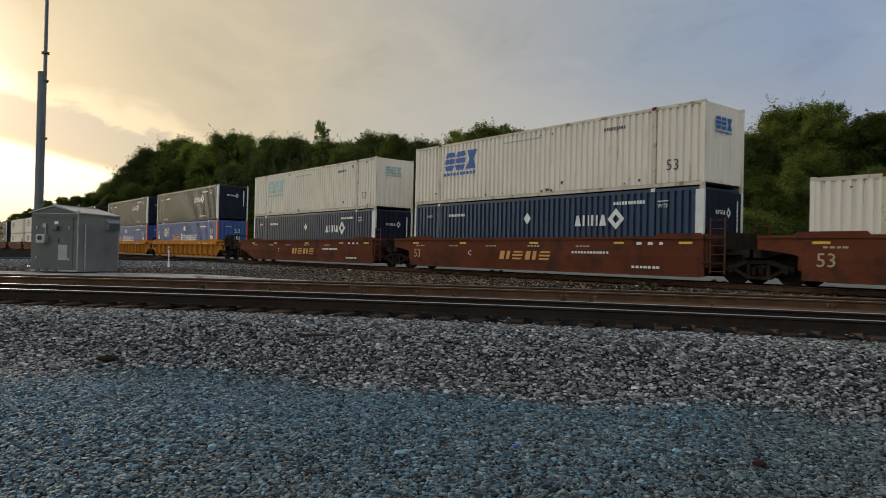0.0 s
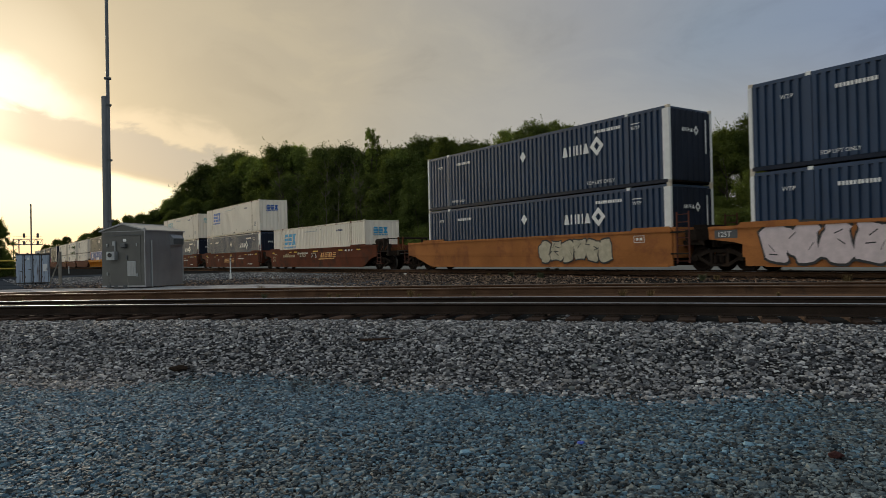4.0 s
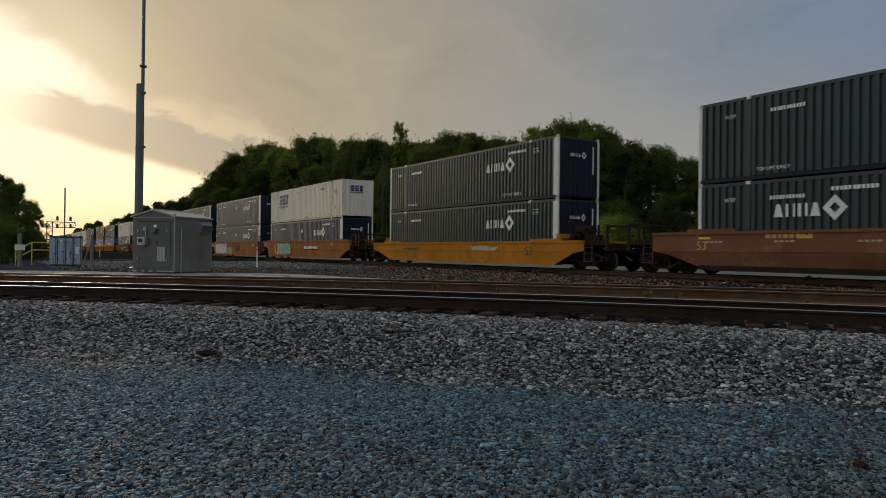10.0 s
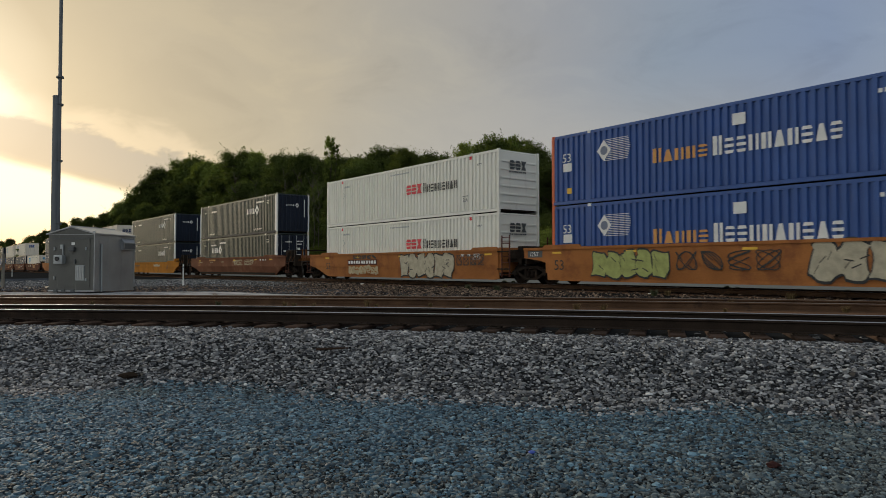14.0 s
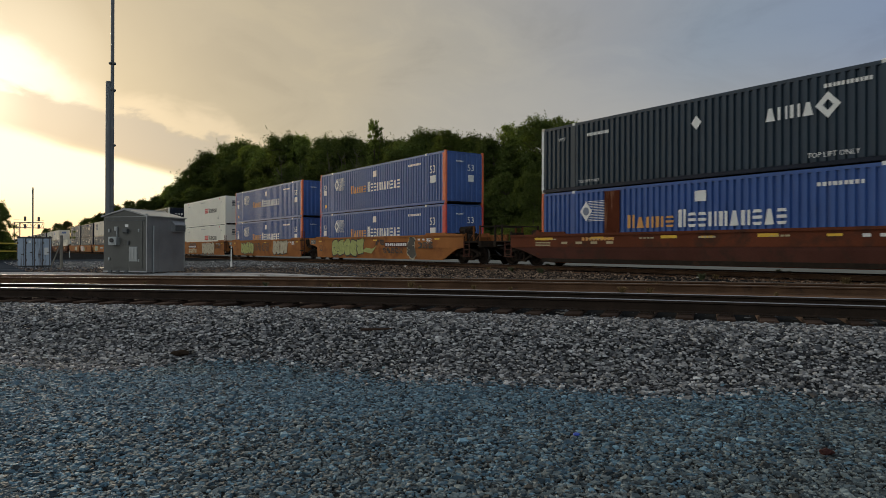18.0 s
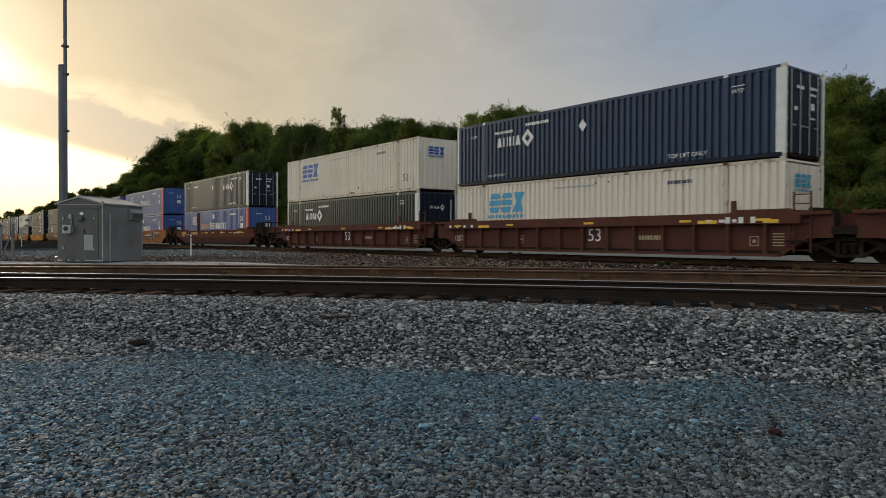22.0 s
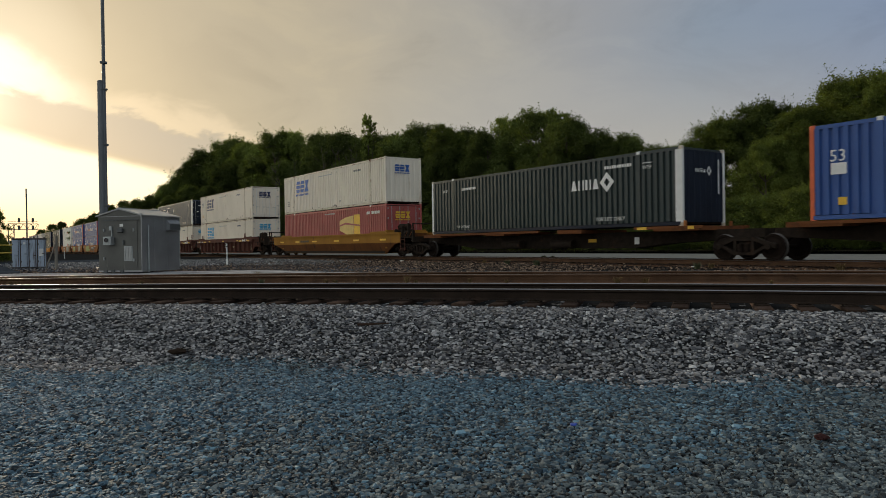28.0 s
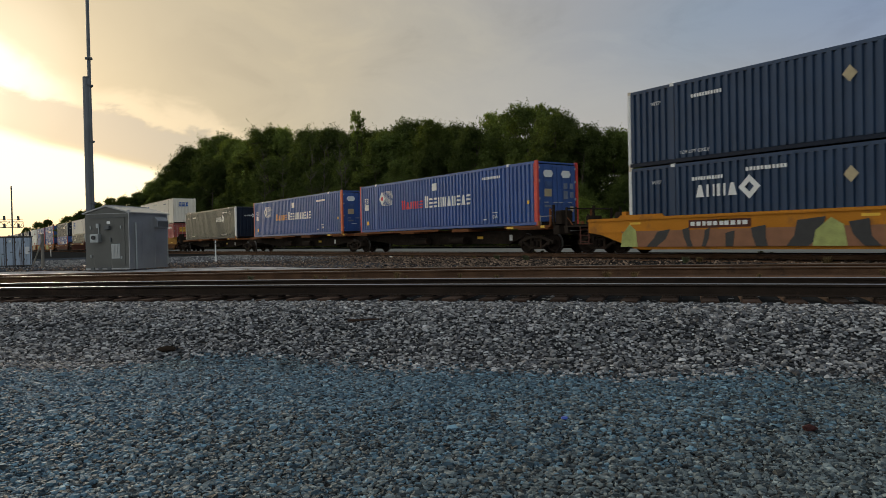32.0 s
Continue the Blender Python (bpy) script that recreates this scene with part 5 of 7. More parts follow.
def container(label, body, posts, end="wall", post_w=0.16, left_w=0.12, doors=None):
    t = thing("container", label, "container", group="containers on the train")
    rail_paint = M_CREAMRAIL if body is M_CREAM else body
    # on dark containers the sill's shade is set in its colour
    sill_tone = M_NAVYSHADE if body in (M_NAVY, M_BLACK, M_SLATE) else rail_paint
    side = shared("side_panel", lambda: corrugated(-7.93, 7.93, 0.178, 2.76, -WIDE + 0.004, -WIDE + 0.10), body)
    part("side_panel", side, None, t)
    part("side_panel", turned(side, "back", Matrix.Rotation(math.pi, 4, "Z")), None, t)
    part("roof", shared("roof", lambda: Shape().box(-7.98, 7.98, -1.25, 1.25, 2.80, 2.87), body), None, t)
    part("floor", shared("floor", lambda: Shape().box(-7.98, 7.98, -1.25, 1.25, 0.08, 0.16), M_TRUCK), None, t)
    for sg in (-1, 1):
        a, b = sorted((sg * WIDE, sg * (WIDE - 0.1)))
        part("top_rail", shared(("top_rail", sg), lambda: Shape().box(-7.98, 7.98, a, b, 2.76, 2.872), rail_paint), None, t)
        part("bottom_rail", shared(("bottom_rail", sg), lambda: Shape().box(-7.98, 7.98, a - 0.008, b + 0.008, 0.03, 0.158), sill_tone), None, t)
        part("corner_post", shared(("corner_post", sg, "r", post_w), lambda: Shape().box(HALF - post_w, HALF, a - (0.003 if sg < 0 else 0), b + (0.003 if sg > 0 else 0), 0.12, 2.78), posts), None, t)
        part("corner_post", shared(("corner_post", sg, "l", left_w), lambda: Shape().box(-HALF, -HALF + left_w, a - (0.003 if sg < 0 else 0), b + (0.003 if sg > 0 else 0), 0.12, 2.78), posts), None, t)
        for x in (-6.095, 6.095):
            part("stack_post", shared(("stack_post", sg, x), lambda: Shape().box(x - 0.09, x + 0.09, a - (0.006 if sg < 0 else 0), b + (0.006 if sg > 0 else 0), 0.16, 2.77), rail_paint), None, t)
            part("corner_casting", shared(("mid_casting", sg, x), lambda: Shape().cbox(x - 0.09, x + 0.09, min(a, b) - 0.005, max(a, b) + 0.005, 2.78, 2.9, 0.012), M_POST if body is not M_CREAM else M_BROWN), None, t)
        for x in (-HALF, HALF - 0.17):
            for z in (0.0, 2.78):
                part("corner_casting", shared(("corner_casting", sg, x, z), lambda: Shape().cbox(x, x + 0.17, min(a, b) - 0.004, max(a, b) + 0.004, z, z + 0.12, 0.012), M_CREAMRAIL if posts in (M_CREAM, M_POST) else posts), None, t)
    part("front_wall", shared("front_wall", lambda: Shape().box(-HALF + 0.02, -HALF + 0.07, -1.2, 1.2, 0.16, 2.78), body), None, t)
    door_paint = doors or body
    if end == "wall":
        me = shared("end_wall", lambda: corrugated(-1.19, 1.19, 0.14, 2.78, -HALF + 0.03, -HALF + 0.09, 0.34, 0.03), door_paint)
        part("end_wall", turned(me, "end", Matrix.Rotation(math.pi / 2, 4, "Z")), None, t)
    elif end == "ribbed":
        part("end_wall", shared("end_plate", lambda: Shape().box(HALF - 0.09, HALF - 0.05, -1.19, 1.19, 0.14, 2.78), door_paint), None, t)
        for k in range(6):
            part("rib", shared(("rib", k), lambda: Shape().cbox(HALF - 0.05, HALF - 0.015, -1.1, 1.1, 0.42 + 0.38 * k, 0.50 + 0.38 * k, 0.01), door_paint), None, t)
    else:
        for sg in (-1, 1):
            a, b = sorted((sg * 0.015, sg * 1.17))
            leaf = part("door", shared(("door", sg), lambda: Shape().cbox(HALF - 0.10, HALF - 0.055, a, b, 0.18, 2.74, 0.01), door_paint), None, t)
            for k in range(4):
                part("door_rib", shared(("door_rib", sg, k), lambda: Shape().cbox(HALF - 0.055, HALF - 0.04, a + 0.05, b - 0.05, 0.34 + 0.62 * k, 0.40 + 0.62 * k, 0.006), door_paint), None, leaf)
            for y in (0.30, 0.88):
                part("lock_rod", shared(("lock_rod", sg, y), lambda: Shape().tube((HALF - 0.025, sg * y, 0.14), (HALF - 0.025, sg * y, 2.76), 0.02, sides=7), M_PIPE if body not in (M_CREAM, M_BLUE) else M_POST if body is M_CREAM else M_BLUE), None, leaf)
                part("handle", shared(("handle", sg, y), lambda: Shape().box(HALF - 0.02, HALF - 0.0, min(sg * y, sg * (y - 0.26)), max(sg * y, sg * (y - 0.26)), 1.02, 1.06), M_PIPE), None, leaf)
            for z in (0.4, 1.2, 2.0, 2.6):
                part("hinge", shared(("hinge", sg, z), lambda: Shape().box(HALF - 0.06, HALF - 0.02, min(sg * 1.1, sg * 1.19), max(sg * 1.1, sg * 1.19), z - 0.05, z + 0.05), M_PIPE), None, leaf)
    return t


def mark(t, key, build, material, label="", name="marking"):
    ob = part(name, shared((name, key), build, material), None, t, label)
    if len(ob.data.polygons) > 6 and name == "marking":
        tagged(ob, kind="stuff")
    return ob


def blocks(t, key, shape, material, label=""):
    """A painted mark as a row of blocks, each a part of its own. shape: what glyph_row takes."""
    for k in range(shape[0]):
        ob = part("painted_block", shared(("painted_block", key, k), lambda: glyph_row(*shape, only=k), material), None, t, label)
        if len(ob.data.polygons) > 6:
            tagged(ob, kind="stuff")


def lettering(t, text, size, x, z, material, y=FACE):
    return tagged(part("lettering", words(text, size, material), None, t, at=pose(x, y - 0.003, z)), kind="stuff" if len(text) > 1 else "")


def end_marks(t, material, kind="logo"):
    """Plain marks on the rear end."""
    e = Matrix.Rotation(math.pi / 2, 4, "Z")
    if kind == "logo":
        me = shared("end_logo", lambda: glyph_row(3, -0.65, 0.45, 2.0, 2.42, -HALF - 0.002, 5), material)
        tagged(part("marking", turned(me, "endlogo", e), None, t), kind="stuff")
        me = shared("end_line", lambda: bars(-0.65, 0.45, 1.86, 1.93, -HALF - 0.002, 9), material)
        tagged(part("marking", turned(me, "endline", e), None, t), kind="stuff")
    elif kind == "diamond":
        me = shared("end_word", lambda: glyph_row(4, -0.55, 0.1, 1.98, 2.12, -HALF - 0.002, 6), material)
        tagged(part("marking", turned(me, "endword", e), None, t), kind="stuff")
        me = shared("end_diamond", lambda: diamond(0.3, 2.05, 0.19, -HALF - 0.002, 0.45), material)
        part("marking", turned(me, "enddiamond", e), None, t)
        me = shared("end_column", lambda: Shape().box(0.86, 0.93, -HALF - 0.004, -HALF, 1.2, 2.5), material)
        part("marking", turned(me, "endcolumn", e), None, t)
    elif kind == "plates":
        for k, (y, z, w, h) in enumerate(((-0.6, 2.2, .5, .1), (0.3, 2.25, .5, .09), (0.3, 2.05, .4, .08), (0.35, 1.6, .22, .22), (0.3, 1.3, .35, .06), (-0.75, 1.5, .2, .12))):
            me = shared(("end_plate_mark", k), lambda: bars(y, y + w, z, z + h, -HALF - 0.002, 5 if h < 0.11 else 1), material)
            tagged(part("marking", turned(me, "endplate%d" % k, e), None, t), kind="stuff" if h < 0.11 else "")
    elif kind == "placards":
        for k, y in enumerate((-0.62, 0.5)):
            me = shared(("end_hexagon", k), lambda: Shape().slab([(y - 0.32, 2.33), (y - 0.2, 2.17), (y + 0.2, 2.17), (y + 0.32, 2.33), (y + 0.2, 2.49), (y - 0.2, 2.49)], -HALF - 0.004, -HALF - 0.001), material)
            part("placard", turned(me, "endhexagon%d" % k, e), None, t, "pale six-sided placard on the door")
        for k, (y, z, w, h, m) in enumerate(((-0.86, 1.30, .44, .34, M_LOGO_OLD), (0.34, 1.66, .24, .26, M_LOGO_GREY), (0.74, 1.66, .22, .26, M_LOGO_GREY), (0.34, 1.2, .26, .36, M_LOGO_GREY), (0.76, 1.26, .22, .26, M_LOGO_GREY),
                                            (-0.86, 0.82, .4, .1, M_LOGO_GREY), (-0.6, 0.66, .36, .03, material), (0.74, 0.62, .2, .24, M_LOGO_OLD), (-0.8, 1.74, .4, .24, M_BLUEPLATE))):
            me = shared(("end_sticker", k), lambda: bars(y, y + w, z, z + h, -HALF - 0.001), m)
            part("sticker", turned(me, "endsticker%d" % k, e), None, t)
    elif kind == "fifty":
        tagged(part("lettering", words("53", 0.5, material), None, t, at=pose(HALF + 0.005, 0.15, 1.85, 0, 0, 90)), kind="stuff")
        me = shared("end_square", lambda: bars(0.22, 0.6, 1.25, 1.62, -HALF - 0.002), material)
        part("marking", turned(me, "endsquare", e), None, t)
        me = shared("end_row", lambda: bars(-0.6, -0.1, 2.3, 2.38, -HALF - 0.002, 6), material)
        tagged(part("marking", turned(me, "endrow", e), None, t), kind="stuff")


def dark_box(body, side="right", end="wall", label="", placard=None):
    # the rear end is coloured darker, as turned from the open sky
    t = container(label or "dark corrugated container with white corner posts and a white diamond mark", body, M_POST, end, 0.30, 0.13, doors=M_NAVYSHADE)
    x = 2.5 if side == "right" else -5.2
    blocks(t, ("word", side), (4, x, x + 1.62, 1.62, 2.04, FACE, 12, 0.0, 0.2), M_LOGO_W)
    mark(t, ("ring", side), lambda: diamond(x + 2.02, 1.86, 0.40, FACE, 0.42, 0.95), M_LOGO_W, "white open diamond mark")
    mark(t, ("number", side), lambda: bars(x + 1.9, x + 3.3, 2.36, 2.5, FACE, 11), M_LOGO_W)
    mark(t, "number_front", lambda: bars(-5.3, -4.1, 2.2, 2.34, FACE, 11), M_LOGO_W)
    lettering(t, "WTP", 0.2, 6.3, 2.2, M_LOGO_W)
    mark(t, "over", lambda: bars(6.3, 6.75, 2.42, 2.45, FACE), M_LOGO_W)
    lettering(t, "WTP", 0.2, -7.0, 2.2, M_LOGO_W)
    lettering(t, "TOP LIFT ONLY", 0.22, 3.9, 0.3, M_LOGO_W)
    lettering(t, "TOP LIFT ONLY", 0.17, -5.8, 0.3, M_LOGO_W)
    if body in (M_NAVY, M_SLATE):
        mark(t, ("solid", side), lambda: diamond(-0.05, 2.0, 0.25, FACE, 0, 0.85), placard or M_LOGO_W, "faded tan diamond placard" if placard else "white diamond placard")
    end_marks(t, M_LOGO_W, "plates" if end == "door" else "diamond")
    return t


def cream_box(logo, end="wall", fifty="right", label=""):
    t = container(label or "cream corrugated container with a block mark and rust spots", M_CREAM, M_CREAM, end, 0.16, 0.14)
    blocks(t, "big", (3, -5.75, -3.4, 1.56, 2.42, FACE, 21, 0.12, 0.36), logo)
    mark(t, "line", lambda: bars(-5.75, -3.4, 1.28, 1.44, FACE, 10, 0.3), logo)
    mark(t, "number", lambda: bars(3.9, 4.9, 2.28, 2.42, FACE, 9), M_LOGO_NAVY if logo is not M_LOGO_BLUE else M_GREYDARK)
    mark(t, "faint", lambda: bars(-1.6, 0.6, 2.42, 2.5, FACE, 16), M_PIPE)
    lettering(t, "53", 0.55, 6.6 if fifty == "right" else -7.45, 1.8 if logo is M_LOGO_NAVY else 0.6, M_GREYDARK)
    if logo is M_LOGO_NAVY:
        mark(t, ("sticker", fifty), lambda: bars(6.68 if fifty == "right" else -7.35, 6.9 if fifty == "right" else -7.13, 0.65, 0.95, FACE), M_LOGO_YEL, "yellow sticker")
    r = random.Random(len(label) + 7)
    for k in range(14):
        x, z, w = r.uniform(-7.7, 7.7), r.choice((0.22, 0.26, 0.34, 0.5, 2.55, 2.66)), r.uniform(0.03, 0.09)
        mark(t, ("rust", len(label), k), lambda: Shape().slab([(x, z - 1.4 * w), (x + w, z), (x + 0.6 * w, z + w), (x - 0.8 * w, z + 0.7 * w), (x - w, z - 0.2 * w)], FACE - 0.003, FACE), M_CABFRAME, "", "rust_spot")
    end_marks(t, logo)
    return t


def blue_box(accent, end="wall", extra=False, label="", posts=None, left=True):
    t = container(label or "blue corrugated container with orange corner posts and white block lettering", M_BLUE, posts or M_ORANGE, end, 0.22 if end == "door" else 0.30, 0.13)
    mark(t, "disc", lambda: diamond(-5.36, 1.98, 0.42, FACE, 0, 0.8), M_LOGO_W, "white diamond mark")
    mark(t, ("globe", extra), lambda: disc(-5.36, 1.98, 0.12 if extra else 0.17, FACE - 0.003), M_LOGO_GREY if not extra else M_LOGO_RED, "round centre of the mark")
    for k in range(13):
        z = 1.98 + 0.40 - 0.8 * k / 12
        x = -5.36 + 0.42 * 0.8 * (1 - abs(z - 1.98) / 0.42) + 0.03
        mark(t, ("ray", k), lambda: Shape().box(x, -4.12 - 0.12 * abs(k - 5) / 6, FACE - 0.003, FACE, z - 0.011, z + 0.011), M_LOGO_W, "", "stripe")
    blocks(t, ("first", extra), (5, -3.2, -0.95, 1.22, 1.74, FACE, 31, 0.0, 0.27), accent)
    blocks(t, "second", (10, -0.84, 3.3, 1.2, 1.84, FACE, 32, 0.0, 0.27), M_LOGO_W)
    mark(t, "square", lambda: bars(-0.1, 0.35, 2.1, 2.48, FACE), M_LOGO_W)
    mark(t, "number_blue", lambda: bars(4.2, 5.6, 2.3, 2.44, FACE, 9), M_LOGO_W)
    if end == "door":
        lettering(t, "DA", 0.26, 4.95, 0.42, M_LOGO_W)
        mark(t, "over_low", lambda: bars(4.95, 5.35, 0.68, 0.71, FACE), M_LOGO_W)
        mark(t, "low_line", lambda: bars(4.25, 4.5, 0.36, 0.41, FACE), M_LOGO_W)
        mark(t, "amber_rear", lambda: bars(7.4, 7.55, 0.98, 1.14, FACE), M_LOGO_YEL)
    else:
        lettering(t, "53", 0.6, 6.5, 1.75, M_LOGO_W)
        mark(t, "plate", lambda: bars(6.55, 7.1, 1.2, 1.6, FACE), M_LOGO_W)
    if left:
        lettering(t, "53", 0.5, -7.5, 1.75, M_LOGO_W)
        mark(t, "plate_left", lambda: bars(-7.45, -7.0, 1.36, 1.70, FACE), M_LOGO_W)
        mark(t, "amber", lambda: bars(-7.25, -7.0, 0.45, 0.68, FACE), M_LOGO_YEL)
    end_marks(t, M_LOGO_W, "placards" if end == "door" else "fifty")
    return t


def white_box():
    t = container("clean white corrugated container with red and black block lettering", M_WHITE, M_WHITE, "ribbed", 0.16, 0.14)
    blocks(t, "first_white", (3, 0.72, 2.15, 1.35, 1.85, FACE, 41, 0.0, 0.3), M_LOGO_RED)
    blocks(t, "second_white", (9, 2.25, 5.1, 1.35, 1.85, FACE, 42, 0.0, 0.27), M_LOGO_BLACK)
    mark(t, "number", lambda: bars(-6.2, -5.2, 2.3, 2.42, FACE, 9), M_PIPE)
    mark(t, "round", lambda: diamond(-6.0, 1.85, 0.2, FACE, 0.8, 1.0), M_PIPE)
    lettering(t, "DA", 0.26, 5.5, 0.62, M_GREYDARK)
    mark(t, "over_da", lambda: bars(5.5, 5.9, 0.88, 0.91, FACE), M_GREYDARK)
    mark(t, "faint_white", lambda: bars(-0.8, 1.0, 2.5, 2.58, FACE, 14), M_PIPE)
    for x in (-6.095, 6.095):
        mark(t, ("red_tag", x), lambda: bars(x - 0.08, x + 0.08, 2.60, 2.76, FACE - 0.008), M_LOGO_RED, "small red tag on the post")
    lettering(t, "WTP", 0.16, 6.55, 2.25, M_GREYDARK)
    end_marks(t, M_GREYDARK)
    return t


def red_box():
    t = container("faded red corrugated container with a yellow panel", M_RED, M_RED, "door", 0.16, 0.14)
    mark(t, "panel_pale", lambda: Shape().slab([(1.72, 1.38), (3.3, 0.95), (3.76, 0.95), (3.76, 2.33), (2.65, 2.25), (1.72, 2.03)], FACE - 0.004, FACE), M_LOGO_PALEYEL, "pale yellow tapering panel")
    mark(t, "panel", lambda: Shape().slab([(3.84, 0.9), (4.65, 0.9), (4.65, 2.38), (3.84, 2.38)], FACE - 0.004, FACE), M_LOGO_YEL, "yellow painted panel")
    mark(t, "panel_bar", lambda: Shape().slab([(1.72, 1.64), (2.6, 1.77), (4.66, 1.60), (4.66, 1.70), (2.6, 1.89), (1.72, 1.75)], FACE - 0.009, FACE - 0.005), M_RED)
    mark(t, "low_patch", lambda: bars(0.9, 1.5, 0.93, 1.06, FACE), M_LOGO_YEL)
    mark(t, "faint_red", lambda: bars(-0.6, 1.0, 2.52, 2.62, FACE, 12), M_PIPE)
    mark(t, "number_red", lambda: bars(5.6, 7.3, 2.3, 2.5, FACE, 8), M_LOGO_W)
    end_marks(t, M_LOGO_YEL)
    return t


# ---- well cars ----
SIDE = -1.5      # the outer plane of a well car's side


TURNING = []      # wheelsets, which roll with the train
ROLL = 0.44       # the wheels' radius


def wheelset():
    """Two wheels pressed on an axle, turned as one body about y."""
    half = [(0.95, 0.0), (0.95, 0.075), (0.85, 0.085), (0.85, 0.19), (0.83, 0.20), (0.80, 0.33), (0.825, 0.37), (0.825, ROLL - 0.012), (0.81, ROLL), (0.72, ROLL), (0.70, ROLL + 0.03),
            (0.67, ROLL + 0.03), (0.67, 0.37), (0.72, 0.34), (0.70, 0.16), (0.69, 0.085)]
    prof = [(-y, r) for y, r in half] + [(y, r) for y, r in reversed(half)]
    s, n = Shape(), 24
    for y, r in prof:
        s.v += [(max(r, 0.001) * math.cos(2 * math.pi * k / n), y, max(r, 0.001) * math.sin(2 * math.pi * k / n)) for k in range(n)]
    for i in range(len(prof) - 1):
        mi = 2 if 8 <= min(i, len(prof) - 2 - i) <= 9 else 0
        for k in range(n):
            j = (k + 1) % n
            s.face([i * n + k, i * n + j, (i + 1) * n + j, (i + 1) * n + k], mi)
    return s


def truck(car, x, group=""):
    """One two-axle truck: bolster, side frames with springs, wheels, axles, bearing caps."""
    tr = part("truck", shared("truck", lambda: Shape().cbox(-0.22, 0.22, -1.0, 1.0, 0.38, 0.66, 0.04).box(-0.4, 0.4, -0.35, 0.35, 0.6, 0.74), M_TRUCK), None, car, "grimy two-axle truck", at=pose(x, 0, 0))
    for sg in (-1, 1):
        y0, y1 = sorted((sg * 0.93, sg * 1.1))
        part("side_frame", shared(("side_frame", sg), lambda: Shape().slab([(-1.12, 0.40), (-0.8, 0.50), (-0.36, 0.66), (0.36, 0.66), (0.8, 0.50), (1.12, 0.40), (1.12, 0.56), (0.8, 0.64), (0.42, 0.79), (-0.42, 0.79), (-0.8, 0.64), (-1.12, 0.56)], y0, y1)
             .slab([(-0.85, 0.46), (-0.36, 0.18), (0.36, 0.18), (0.85, 0.46), (0.76, 0.52), (0.32, 0.28), (-0.32, 0.28), (-0.76, 0.52)], y0 + 0.01, y1 - 0.01)
             .box(-0.37, -0.26, y0 + 0.02, y1 - 0.02, 0.25, 0.68).box(0.26, 0.37, y0 + 0.02, y1 - 0.02, 0.25, 0.68), M_TRUCK), None, tr)
        part("spring_nest", shared(("spring_nest", sg), lambda: Shape().tube((-0.12, sg * 1.08, 0.3), (-0.12, sg * 1.08, 0.55), 0.085, sides=9).tube((0.12, sg * 1.08, 0.3), (0.12, sg * 1.08, 0.55), 0.085, sides=9), M_WHEEL), None, tr)
        for ax in (-0.89, 0.89):
            part("bearing_cap", shared(("bearing_cap", sg, ax), lambda: Shape().tube((ax, sg * 0.93, 0.46), (ax, sg * 1.17, 0.46), 0.12, 0.1, 12), M_TRUCK), None, tr)
    for ax in (-0.89, 0.89):
        TURNING.append((ax, part("wheelset", shared("wheelset", wheelset, [M_WHEEL, M_TRUCK, M_TREAD]), None, tr, "two rusty steel wheels pressed on one axle", at=pose(ax, 0, 0.44))))
    return tr


